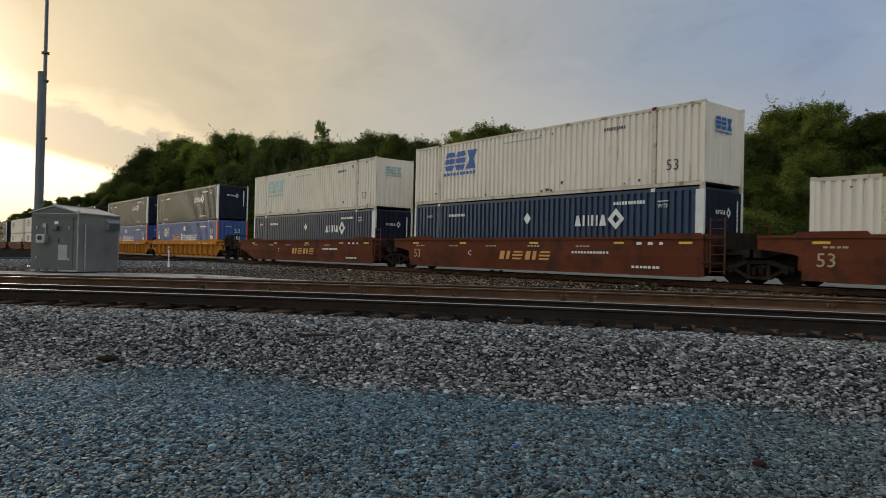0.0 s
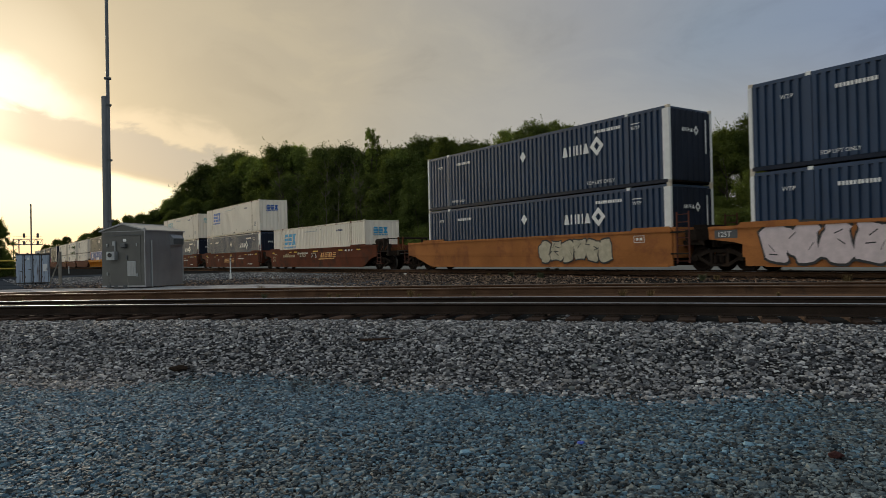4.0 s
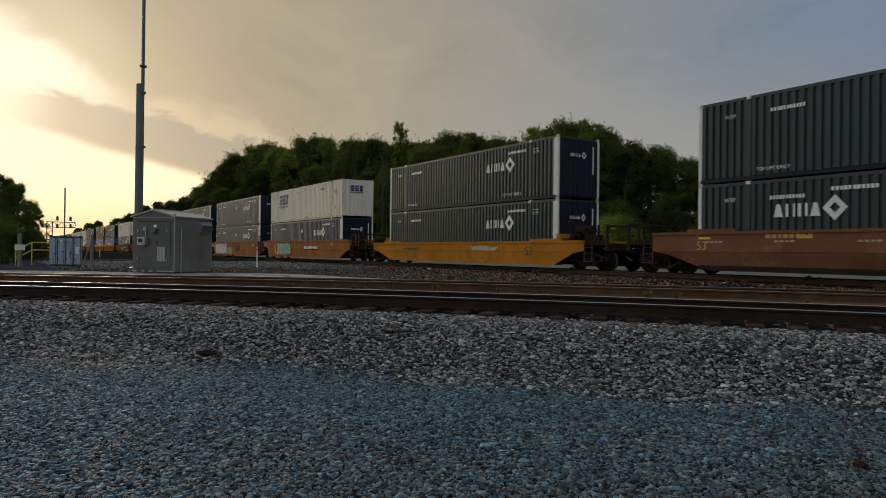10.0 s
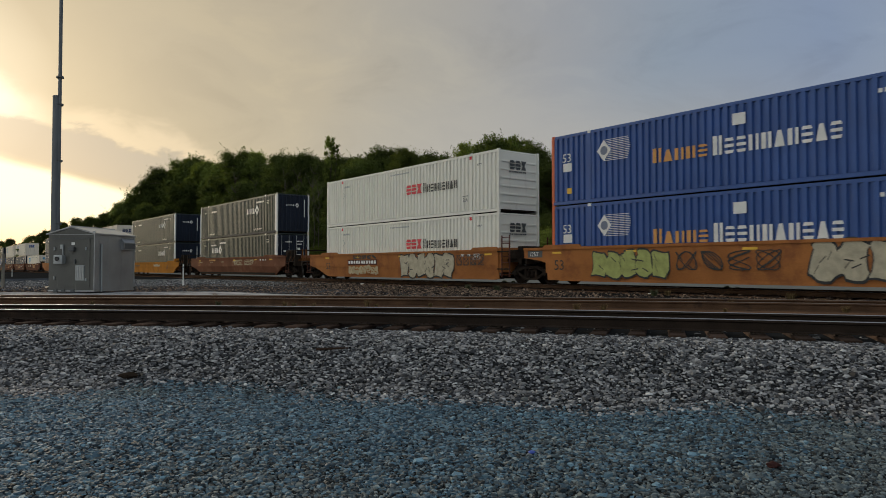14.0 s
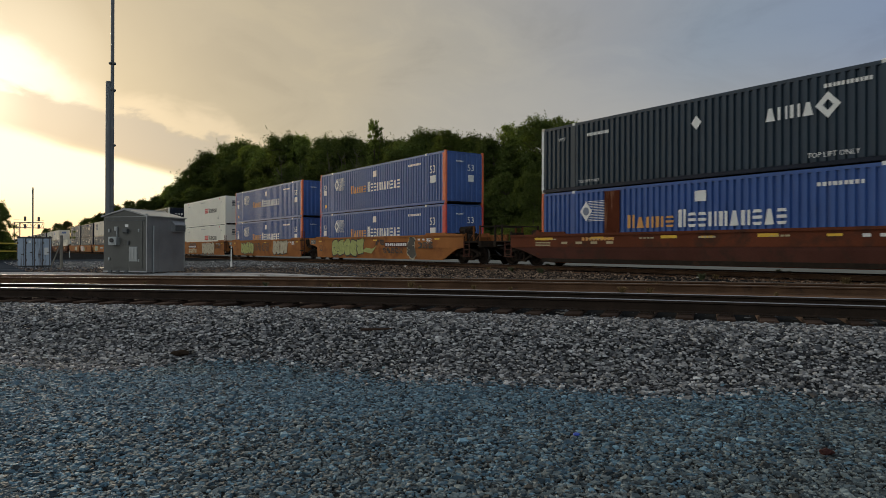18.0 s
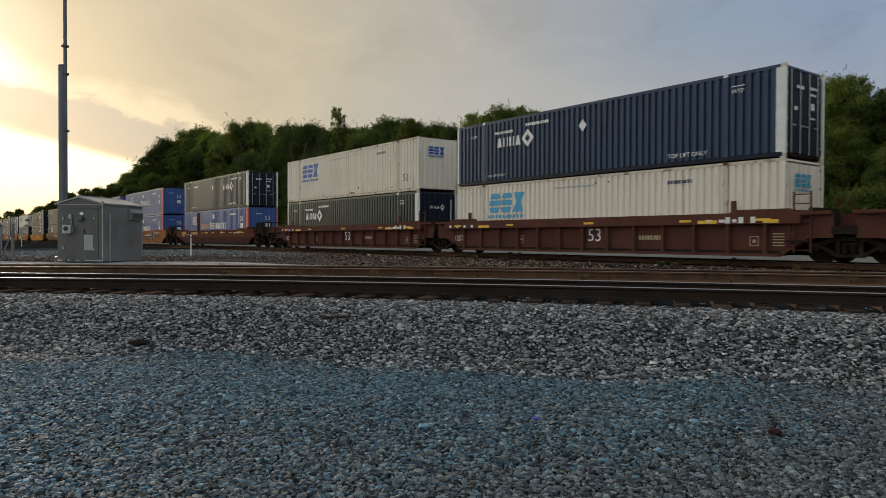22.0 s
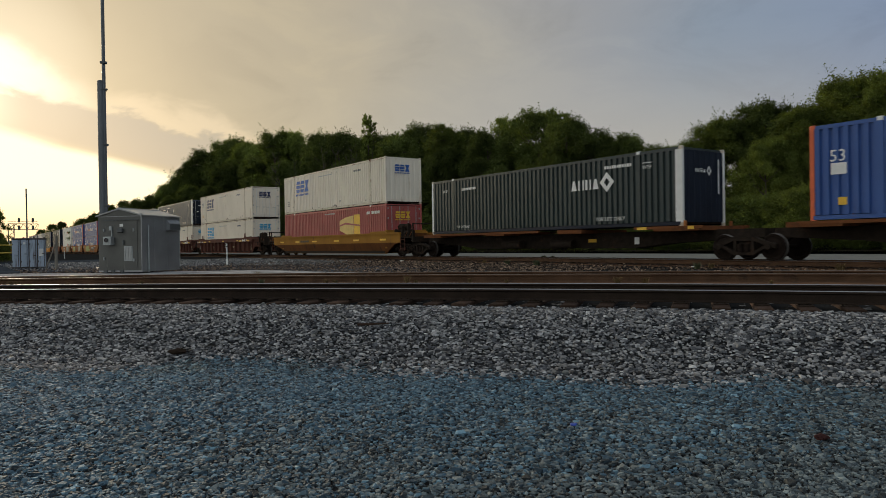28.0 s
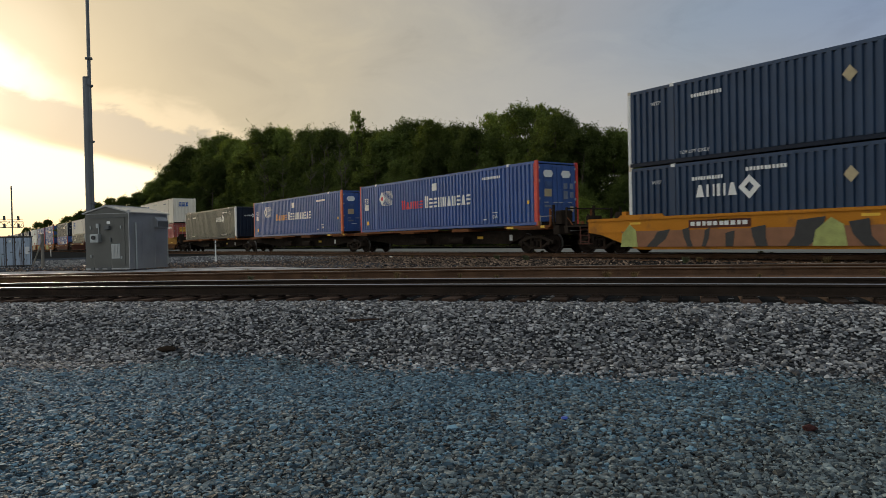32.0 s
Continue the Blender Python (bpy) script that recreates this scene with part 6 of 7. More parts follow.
def car_end(car, sg, coupled, paint_):
    """The frame over the truck at one end; with a platform, rails, ladder and coupler where the car ends."""
    e = sg * HALF
    f = lambda d: e + sg * d

    def bx(s, a, b, *r):
        lo, hi = sorted((f(a), f(b)))
        return s.box(lo, hi, *r)
    part("end_bulkhead", shared(("end_bulkhead", sg), lambda: bx(Shape(), 0.06, 0.26, -1.42, 1.42, 0.5, 1.62), paint_), None, car)
    part("centre_sill", shared(("centre_sill", sg, coupled), lambda: bx(Shape(), 0.26, 2.9 if coupled else 1.68, -0.36, 0.36, 0.74, 1.08), M_TRUCK), None, car)
    part("bolster", shared(("body_bolster", sg), lambda: bx(Shape(), 1.4, 1.75, -1.38, 1.38, 0.86, 1.1), M_TRUCK), None, car)
    part("hose", shared(("hose", sg), lambda: Shape().tube((f(1.0), -0.9, 0.95), (f(1.9), -0.7, 0.75), 0.03, sides=6), M_LENS), None, car)
    if coupled:
        deck = part("end_platform", shared(("end_platform", sg), lambda: bx(Shape(), 1.0, 3.3, -1.45, 1.45, 1.1, 1.17), M_TRUCK), None, car, "end platform of the car")
        for k, (d, z) in enumerate(((2.68, 1.95), (3.2, 1.95), (2.0, 1.6))):
            for y in (-1.4, 1.4):
                part("stanchion", shared(("stanchion", sg, k, y), lambda: Shape().cbox(f(d) - 0.05, f(d) + 0.05, y - 0.035, y + 0.035, 1.17, z, 0.01), M_RUSTLOW if paint_ is M_WEATHERED else M_TRUCK), None, deck)
        part("crossover_rail", shared(("crossover_rail", sg), lambda: Shape().tube((f(3.2), -1.4, 1.9), (f(3.2), 1.4, 1.9), 0.03, sides=7), M_TRUCK), None, deck)
        part("coupler", shared(("coupler", sg), lambda: bx(bx(Shape(), 2.9, 3.75, -0.12, 0.12, 0.78, 1.0), 3.55, 3.92, -0.22, 0.2, 0.72, 1.04), M_TRUCK), None, car, "rusty knuckle coupler")
        part("cut_lever", shared(("cut_lever", sg), lambda: Shape().tube((f(3.0), -1.4, 0.95), (f(3.0), -0.1, 0.98), 0.02, sides=6), M_PIPE), None, car)
        part("air_hose", shared(("air_hose", sg), lambda: Shape().tube((f(3.0), -0.4, 0.8), (f(3.6), -0.35, 0.42), 0.035, sides=6), M_LENS), None, car)
        ladder = part("ladder", shared(("ladder", sg), lambda: bx(Shape(), 1.9, 1.95, -1.48, -1.45, 0.42, 1.12), M_UMBER), None, car)
        part("ladder_rail", shared(("ladder_rail", sg), lambda: bx(Shape(), 2.35, 2.4, -1.48, -1.45, 0.42, 1.12), M_UMBER), None, ladder)
        for k in range(3):
            part("rung", shared(("rung", sg, k), lambda: Shape().tube((f(1.92), -1.47, 0.5 + 0.25 * k), (f(2.38), -1.47, 0.5 + 0.25 * k), 0.015, sides=6), M_UMBER), None, ladder)
        part("end_cylinder", shared(("end_cylinder", sg), lambda: Shape().tube((f(0.75), -1.1, 1.5), (f(0.75), 0.2, 1.5), 0.15, sides=12), M_TRUCK), None, car, "dark brake cylinder")
        part("cylinder_bracket", shared(("cylinder_bracket", sg), lambda: bx(Shape(), 0.6, 0.9, -0.9, 0.0, 1.1, 1.38), M_TRUCK), None, car)
        part("slope_sheet", shared(("slope_sheet", sg), lambda: bx(bx(Shape(), 0.3, 1.05, -1.3, 1.3, 1.05, 1.22), 0.28, 0.62, -1.25, 1.25, 1.22, 1.42), M_RUSTLOW), None, car, "rusty sloping end sheet")
        if sg > 0:
            part("air_reservoir", shared(("air_reservoir", sg), lambda: Shape().tube((f(0.75), -0.75, 1.78), (f(1.75), -0.75, 1.78), 0.19, sides=14).tube((f(0.70), -0.75, 1.78), (f(0.75), -0.75, 1.78), 0.12, 0.19, 14), M_TRUCK), None, car, "grimy horizontal air reservoir")
            part("reservoir_bracket", shared(("reservoir_bracket", sg), lambda: bx(bx(Shape(), 0.9, 1.0, -0.85, -0.65, 1.17, 1.62), 1.5, 1.6, -0.85, -0.65, 1.17, 1.62), M_TRUCK), None, car)
        part("brake_valve", shared(("brake_valve", sg), lambda: bx(bx(Shape(), 1.9, 2.3, -1.2, -0.7, 1.17, 1.55), 2.0, 2.2, -1.3, -1.2, 1.25, 1.45), M_TRUCK), None, car, "grimy brake valve")
        part("side_step", shared(("side_step", sg), lambda: bx(Shape(), 1.85, 2.45, -1.5, -1.3, 0.38, 0.42), M_UMBER), None, car)
        part("end_beam", shared(("end_cross_beam", sg), lambda: bx(Shape(), 3.1, 3.3, -1.45, 1.45, 0.86, 1.1), M_TRUCK), None, car)
        for k, d in enumerate((2.68, 3.2)):
            part("grab_iron", shared(("grab_iron", sg, k), lambda: Shape().tube((f(d), -1.4, 1.55), (f(d - 0.35), -1.42, 1.2), 0.018, sides=6), M_RUSTSTRIP), None, car)
        if sg > 0:
            part("brake_wheel", shared("brake_wheel", lambda: Shape().tube((f(1.6), -0.95, 1.62), (f(1.64), -0.95, 1.62), 0.28, 0.28, 16), M_TRUCK), None, car, "dark brake wheel")
            part("brake_stand", shared("brake_stand", lambda: Shape().box(f(1.58), f(1.7), -1.02, -0.88, 1.1, 1.7), M_TRUCK), None, car)
    else:
        for k, y in enumerate((-1.47, 1.47)) if sg > 0 else ():
            grab = part("end_ladder", shared(("end_ladder", sg, k), lambda: bx(Shape(), 0.34, 0.39, y - 0.02, y + 0.02, 0.30, 2.15), M_UMBER), None, car)
            part("ladder_rail", shared(("end_ladder_rail", sg, k), lambda: bx(Shape(), 0.84, 0.89, y - 0.02, y + 0.02, 0.30, 2.15), M_UMBER), None, grab)
            for j in range(7):
                part("rung", shared(("end_rung", sg, k, j), lambda: Shape().tube((f(0.36), y, 0.38 + 0.28 * j), (f(0.87), y, 0.38 + 0.28 * j), 0.015, sides=6), M_UMBER), None, grab)
            part("ladder_bracket", shared(("ladder_bracket", sg, k), lambda: bx(bx(Shape(), 0.1, 0.86, y - 0.05, y + 0.0, 1.40, 1.46), 0.1, 0.86, y - 0.05, y + 0.0, 0.62, 0.68), M_TRUCK), None, grab)
        part("end_gear", shared(("end_gear", sg), lambda: bx(bx(bx(Shape(), 0.3, 1.3, -1.05, 1.05, 0.95, 1.12), 0.5, 0.95, -1.2, -0.5, 1.12, 1.5), 0.3, 0.55, -0.4, 1.2, 1.12, 1.7), M_TRUCK), None, car, "grimy gear behind the end bulkhead")
        part("articulation", shared(("articulation", sg), lambda: bx(Shape(), 1.3, 1.85, -0.45, 0.45, 0.72, 0.98), M_TRUCK), None, car)


def well_car(label, paint_, first, last, ribbed=False, top=1.55, trim=True, marks="53", deep=0.20, skirt=None):
    """A well car's unit. first, last: it begins or ends its car. A truck stands under its rear end, and under its front end if it is the first."""
    c = thing("well_car", label, "railway car", group="well cars of the train")
    la, lb = (-1.9 if first else -1.45), (1.9 if last else 1.45)
    x0, x1 = -HALF + la, HALF + lb
    # the plates of articulated ends stop at the container; an arm reaches over the shared truck from behind it
    xa, xb = (x0, x1) if ribbed else (x0 if first else -HALF - 0.14, x1 if last else HALF + 0.14)
    ts = top - 0.10

    def outline():
        if not ribbed:
            return [(xa, 0.84), (xb, 0.84), (xb, ts), (xa, ts)]
        return [(-HALF + 0.55, deep), (HALF - 0.05, deep), (HALF + 0.75, 0.74), (x1, 0.76), (x1, ts), (x0, ts), (x0, 0.76), (-HALF - 0.75, 0.74)]
    for sg in (-1, 1):
        y0, y1 = sorted((sg * 1.37, sg * 1.31)) if ribbed else sorted((sg * 1.5, sg * 1.44))
        part("side_sheet", shared(("side_sheet", sg, first, last, deep, top, bool(skirt), ribbed), lambda: Shape().slab(outline(), y0, y1), paint_), None, c)
        t0, t1 = sorted((sg * 1.545, sg * 1.40))
        if not ribbed:
            foot = 1.30 if skirt else 1.44

            def leaning():
                s = Shape()
                for y, ya in ((1.48, foot), (1.42, foot - 0.06)) if skirt else ((1.497, foot), (1.437, foot - 0.06)):
                    ym = ya + (y - ya) * (0.55 - deep) / (0.84 - deep)
                    s.v += [(-HALF + 0.35 if first else xa, sg * ya, deep), (HALF + 0.0 if last else xb, sg * ya, deep)]
                    s.v += [(HALF + 1.2, sg * (y - 0.02), 0.73) if last else (xb, sg * ym, 0.55), (xb, sg * y, 0.84), (xa, sg * y, 0.84), (-HALF - 1.2, sg * (y - 0.02), 0.73) if first else (xa, sg * ym, 0.55)]
                s.face([0, 1, 2, 3, 4, 5][::-sg])
                s.face([6, 7, 8, 9, 10, 11][::sg])
                for k in range(6):
                    j = (k + 1) % 6
                    s.face([k, j, 6 + j, 6 + k][::sg])
                return s
            part("lower_sheet", shared(("lower_sheet", sg, first, last, deep, foot), leaning, skirt or paint_), None, c, "lower side sheet leaning inward")
        part("top_chord", shared(("top_chord", sg, first, last, top, ribbed), lambda: Shape().box(x0, xb, t0, t1, ts, top), paint_), None, c)
        if not (first or ribbed):
            part("end_arm", shared(("end_arm", sg, top), lambda: Shape().slab([(x0, 1.12), (-HALF - 0.5, 1.0), (xa, 0.9), (xa, ts), (x0, ts)], min(sg * 1.5, sg * 1.43), max(sg * 1.5, sg * 1.43)), paint_), None, c, "arm over the shared truck")
        b0, b1 = (t0, t1) if ribbed else sorted((sg * 1.32, sg * 1.2)) if skirt else sorted((sg * 1.465, sg * 1.36))
        part("bottom_chord", shared(("bottom_chord", sg, deep, bool(skirt), ribbed), lambda: Shape().box(-HALF + 0.55, HALF - 0.05, b0, b1, deep - 0.03, deep + 0.06), paint_), None, c)
        for xs in (-HALF - 0.35, HALF - 1.7):
            ln = 2.05 if xs < 0 or last or ribbed else 1.8
            part("guide_ledge", shared(("guide_ledge", sg, xs, top, ln), lambda: Shape().slab([(xs, top), (xs + ln, top), (xs + ln - 0.1, top + 0.10), (xs + 0.1, top + 0.10)], t0 + 0.02, t1 - 0.02), paint_), None, c)
        if ribbed:
            u0, u1 = sorted((sg * 1.37, sg * 1.61))
            part("top_beam", shared(("top_beam", sg, top), lambda: Shape().box(-HALF - 0.6, HALF + 0.6, u0, u1, top - 0.36, top - 0.1), paint_), None, c, "proud beam under the top chord")
            n = 13
            for k in range(n):
                x = -HALF + 0.8 + (2 * HALF - 1.3) * k / (n - 1)
                r0, r1 = sorted((sg * 1.37, sg * 1.56))
                part("rib", shared(("side_rib", sg, k, top), lambda: Shape().slab([(x - 0.06, deep + 0.05), (x + 0.06, deep + 0.05), (x + 0.05, top - 0.36), (x - 0.05, top - 0.36)], r0, r1), paint_), None, c)
    part("well_floor", shared("well_floor", lambda: Shape().box(-HALF + 0.1, HALF - 0.1, -1.4, -0.9, deep + 0.0, 0.355).box(-HALF + 0.1, HALF - 0.1, 0.9, 1.4, deep, 0.355), M_TRUCK), None, c)
    for k in range(5):
        x = -7.2 + 3.6 * k
        part("cross_bearer", shared(("cross_bearer", k), lambda: Shape().box(x - 0.2, x + 0.2, -0.9, 0.9, 0.28, 0.354), M_TRUCK), None, c)
    car_end(c, -1, first, paint_)
    car_end(c, 1, last, paint_)
    truck(c, HALF + 1.775)
    if first:
        truck(c, -HALF - 1.775)
    if trim:
        for k, (x, w) in enumerate(((-7.9, .5), (-4.2, .45), (0.3, .5), (4.6, .45), (7.3, .5))):
            mark(c, ("reflector", k, top, ribbed), lambda: bars(x, x + w, top - 0.27, top - 0.19, SIDE - (0.113 if ribbed else 0.001)), M_LOGO_YEL, "yellow reflector strip", "reflector")
        mark(c, ("small_white", top, ribbed), lambda: bars(5.6, 6.9, top - 0.3, top - 0.2, SIDE - (0.113 if ribbed else 0.001), 3, 0.5), M_LOGO_W)
    if marks:
        lettering(c, "53", 0.72 if marks == "53c" else 0.58, {"53": -7.8, "53c": 0.3, "53r": 6.0}[marks[:3] if marks[:3] in ("53c", "53r") else "53"], 0.62, M_LOGO_OLD if paint_ is M_BROWN else M_LOGO_W if paint_ is M_UMBER else M_LOGO_BLACK, SIDE + (0.128 if ribbed else 0.0))
    return c


def graffiti(car, key, n, x0, x1, z0, z1, fill, line, seed):
    """Bulging spray-painted shapes on a car's side."""
    r = random.Random(seed)
    w = (x1 - x0) / n
    for k in range(n):
        cx, cz = x0 + (k + 0.5) * w, (z0 + z1) / 2 + r.uniform(-.05, .05)
        ph = [r.uniform(0, 6.28) for _ in range(3)]
        step = 0.0004 * k
        for name, paint_, grow, y in (("spray_outline", line, 1.14, SIDE - 0.004), ("spray_fill", fill, 1.0, SIDE - 0.012)):
            part(name, Shape().slab([(cx + grow * w * 0.49 * (1 + .16 * math.sin(3 * a + ph[0]) + .1 * math.sin(5 * a + ph[1])) * math.copysign(abs(math.cos(a)) ** .45, math.cos(a)),
                                      cz + grow * (z1 - z0) * 0.5 * (1 + .12 * math.sin(4 * a + ph[2])) * math.copysign(abs(math.sin(a)) ** .45, math.sin(a)))
                                     for a in [2 * math.pi * i / 28 for i in range(28)]], y - step, y - step + 0.003), paint_, car, "spray-painted bubble shape")
    inner = Shape()
    for k in range(n * 2):
        cx, cz = x0 + r.uniform(0.05, 0.95) * (x1 - x0), z0 + r.uniform(.2, .8) * (z1 - z0)
        a = r.uniform(-1.2, 1.2)
        dx, dz = math.cos(a) * .14, math.sin(a) * .14
        inner.slab([(cx - dx, cz - dz - .02), (cx + dx, cz + dz - .02), (cx + dx, cz + dz + .02), (cx - dx, cz - dz + .02)], SIDE - 0.021, SIDE - 0.018)
    tagged(part("spray_stroke", inner, line, car), kind="stuff")


def scribble(car, x0, x1, z0, z1, material, seed, count=3):
    """Thin spray-can squiggles."""
    r = random.Random(seed)
    s = Shape()
    for k in range(count):
        cx = x0 + (x1 - x0) * (k + 0.5) / count
        w, h = (x1 - x0) / count * 0.4, (z1 - z0) * 0.45
        f, g, ph = r.choice((3.3, 4.2, 5.1)), r.choice((2.3, 3.6, 4.4)), r.uniform(0, 6.28)
        pts = [(cx + w * math.sin(f * a + ph) + 0.1 * w * a / 3, (z0 + z1) / 2 + h * math.sin(g * a)) for a in [5.6 * i / 40 for i in range(41)]]
        for i, ((xa, za), (xb, zb)) in enumerate(zip(pts, pts[1:])):
            dx, dz = xb - xa, zb - za
            m = math.hypot(dx, dz) + 1e-6
            ox, oz = -dz / m * 0.016, dx / m * 0.016
            yy = SIDE - 0.024 - 0.0003 * i
            s.slab([(xa - ox, za - oz), (xb - ox, zb - oz), (xb + ox, zb + oz), (xa + ox, za + oz)][::-1], yy, yy + 0.002)
    tagged(part("spray_squiggle", s, material, car, "thin spray-can squiggles"), kind="stuff")


def plate_bars(car, x0, x1, z0, z1, material=None, back=None, n=9, out=0.0):
    """A lettered panel shown as plain bars."""
    if back:
        part("panel", shared(("number_panel", x0, x1, z0, z1), lambda: bars(x0 - 0.08, x1 + 0.08, z0 - 0.06, z1 + 0.06, SIDE - 0.001), back), None, car)
    part("marking", shared(("car_bars", x0, x1, z0, z1, n), lambda: bars(x0, x1, z0, z1, SIDE - 0.006 - out, n, 0.3), material or M_LOGO_W), None, car)["kind"] = "stuff"


def spine_car(label, first, last, rear):
    c = thing("spine_car", label, "railway car", group="spine cars of the train")
    tail = [(HALF - 2.9, 0.42), (HALF - 1.7, 0.80), (HALF + 1.6, 0.80), (HALF + 1.6, 1.08)] if last else [(HALF - 3.0, 0.42), (HALF - 1.2, 0.62), (HALF + rear, 0.78), (HALF + rear, 1.08)]
    part("spine", shared(("spine", rear), lambda: Shape().slab([(-HALF - 1.6, 0.78), (-HALF + 1.2, 0.62), (-HALF + 3.0, 0.42)] + tail + [(-HALF - 1.6, 1.08)], -0.45, 0.45), M_TRUCK), None, c, "dark box-section spine")
    for x0, x1 in ((-HALF - 0.7, -HALF + 1.0), (HALF - 1.2, HALF + 0.75), (-3.2, -1.8), (1.8, 3.2)):
        part("saddle", shared(("saddle", x0), lambda: Shape().box(x0, x1, -1.42, 1.42, 1.06, 1.22), M_RUSTSTRIP), None, c, "rusty cross saddle")
    for sg in (-1, 1):
        a, b = sorted((sg * 1.44, sg * 1.36))
        for k, (x0, x1) in enumerate(((-HALF - 0.4, 0.6), (HALF - 2.1, HALF + 0.9))):
            part("side_angle", shared(("side_angle", sg, k), lambda: Shape().box(x0, x1, a, b, 1.135, 1.235), M_RUSTSTRIP), None, c, "weathered orange side strip")
        part("side_reflector", shared(("side_reflector", sg), lambda: Shape().box(2.7, 3.15, min(sg * 0.45, sg * 0.47), max(sg * 0.45, sg * 0.47), 0.68, 0.82), M_LOGO_YEL), None, c, "amber reflector on the spine")
        part("side_reflector", shared(("end_reflector", sg), lambda: Shape().box(HALF - 1.95, HALF - 1.5, min(a, b) - 0.004, max(a, b) + 0.004, 1.12, 1.22), M_LOGO_YEL), None, c, "amber reflector on the side strip")
        part("guide_post", shared(("guide_post", sg), lambda: Shape().cbox(HALF + 0.12, HALF + 0.22, min(a, b), max(a, b), 1.22, 1.42, 0.01), M_WEATHERED), None, c)
        part("reflector", shared(("spine_reflector", sg), lambda: Shape().box(HALF + 0.3, HALF + 0.55, min(a, b) - 0.004, max(a, b) + 0.004, 1.11, 1.22), M_LOGO_YEL), None, c, "yellow reflector")
    for k in range(2):
        part("air_tank", shared(("air_tank", k), lambda: Shape().tube((-2.6 + 3.4 * k, -0.75, 0.62), (-1.3 + 3.4 * k, -0.75, 0.62), 0.19, sides=14), M_TRUCK), None, c)
    part("white_tag", shared("white_tag", lambda: Shape().box(5.2, 5.42, -0.47, -0.455, 0.58, 0.86), M_LOGO_W), None, c)
    truck(c, HALF - 0.4 if last else HALF + rear - 0.4)
    if first:
        truck(c, -HALF - 1.7)
        part("coupler", shared("spine_coupler", lambda: Shape().box(-HALF - 2.9, -HALF - 1.6, -0.13, 0.13, 0.78, 1.0), M_TRUCK), None, c)
    if last:
        part("end_rack", shared("end_rack", lambda: Shape().box(HALF + 0.9, HALF + 1.0, -1.3, 1.3, 1.2, 1.26).box(HALF + 0.9, HALF + 1.0, -1.3, -1.22, 1.2, 2.1).box(HALF + 0.9, HALF + 1.0, 1.22, 1.3, 1.2, 2.1), M_TRUCK), None, c)
        part("end_beam", shared("end_beam", lambda: Shape().box(HALF + 1.0, HALF + 1.35, -1.35, 1.35, 0.82, 1.2), M_TRUCK), None, c, "dark end beam")
        part("brake_box", shared("brake_box", lambda: Shape().cbox(HALF + 1.02, HALF + 1.4, -1.25, -0.55, 1.26, 1.85, 0.03), M_TRUCK), None, c, "grimy brake gear housing")
        for k, y in enumerate((-1.32, 1.26)):
            part("guide_arm", shared(("guide_arm", k), lambda: Shape().cbox(HALF + 0.72, HALF + 0.84, y, y + 0.07, 1.2, 1.95, 0.01), M_RUSTSTRIP), None, c, "rusty guide arm")
        part("grab_rail", shared("spine_grab", lambda: Shape().tube((HALF + 0.3, -1.42, 1.62), (HALF + 1.0, -1.42, 1.62), 0.016, sides=6).tube((HALF + 0.3, -1.42, 1.62), (HALF + 0.3, -1.40, 1.2), 0.016, sides=6), M_PIPE), None, c)
        part("coupler", shared("spine_coupler_rear", lambda: Shape().box(HALF + 1.6, HALF + 2.6, -0.13, 0.13, 0.78, 1.0), M_TRUCK), None, c)
    return c


# ---- the train: each unit with the place of its containers' front end at the start, in metres along the line ----
RIDERS = []       # (thing, offset along the line, height)


def ride(t, offset, z=0.0):
    RIDERS.append((t, offset, z))
    return t


def stack(offset, lower, upper=None):
    ride(lower, offset, 0.36)
    if upper:
        ride(upper, offset, 0.36 + TALL)


L_BROWN = "oxide-brown well car with yellow reflectors, weathered"
L_ORANGE = "weathered orange well car with spray paint on its side"
L_YEL = "yellow well car, worn at the edges"
L_UMB = "dark brown ribbed well car with white numerals"

# far ahead
for off, kind in ((-261, "w"), (-237.5, "k"), (-218, "p"), (-198.5, "k"), (-175, "w"), (-155.5, "w"), (-136, "w"), (-115.5, "p"), (-92.2, "p")):
    far = well_car(L_BROWN if kind in "wk" else L_YEL, M_BROWN if kind in "wk" else M_YELLOW, off in (-261, -237.5, -175, -115.5), off in (-261, -198.5, -136, -92.2), ribbed=kind == "p", marks="")
    ride(far, off)
    if kind == "w":
        stack(off, cream_box(M_GREYDARK), cream_box(M_GREYDARK))
    elif kind == "k":
        stack(off, dark_box(M_BLACK), dark_box(M_BLACK))
    else:
        stack(off, blue_box(M_LOGO_AMBER), dark_box(M_BLACK))
# Z
ride(well_car("yellow ribbed well car, worn", M_YELLOW, False, True, ribbed=True, marks=""), -72.7)
stack(-72.7, blue_box(M_LOGO_AMBER), dark_box(M_BLACK))
# A B C: three brown units
a_car = ride(well_car(L_BROWN, M_BROWN, True, False, marks=""), -49.3)
stack(-49.3, dark_box(M_NAVY), cream_box(M_LOGO_PALE, label="dirty cream container with faded teal marks"))
b_car = ride(well_car(L_BROWN, M_BROWN, False, False), -29.45)
stack(-29.45, dark_box(M_NAVY), cream_box(M_LOGO_BLUE))
c_car = ride(well_car(L_BROWN, M_BROWN, False, True), -9.9)
stack(-9.9, cream_box(M_LOGO_SKY))
plate_bars(c_car, -5.45, -3.1, 0.92, 1.12, M_LOGO_OLD, n=11)
lettering(c_car, "B", 0.36, 0.72, 0.86, M_LOGO_W, SIDE)
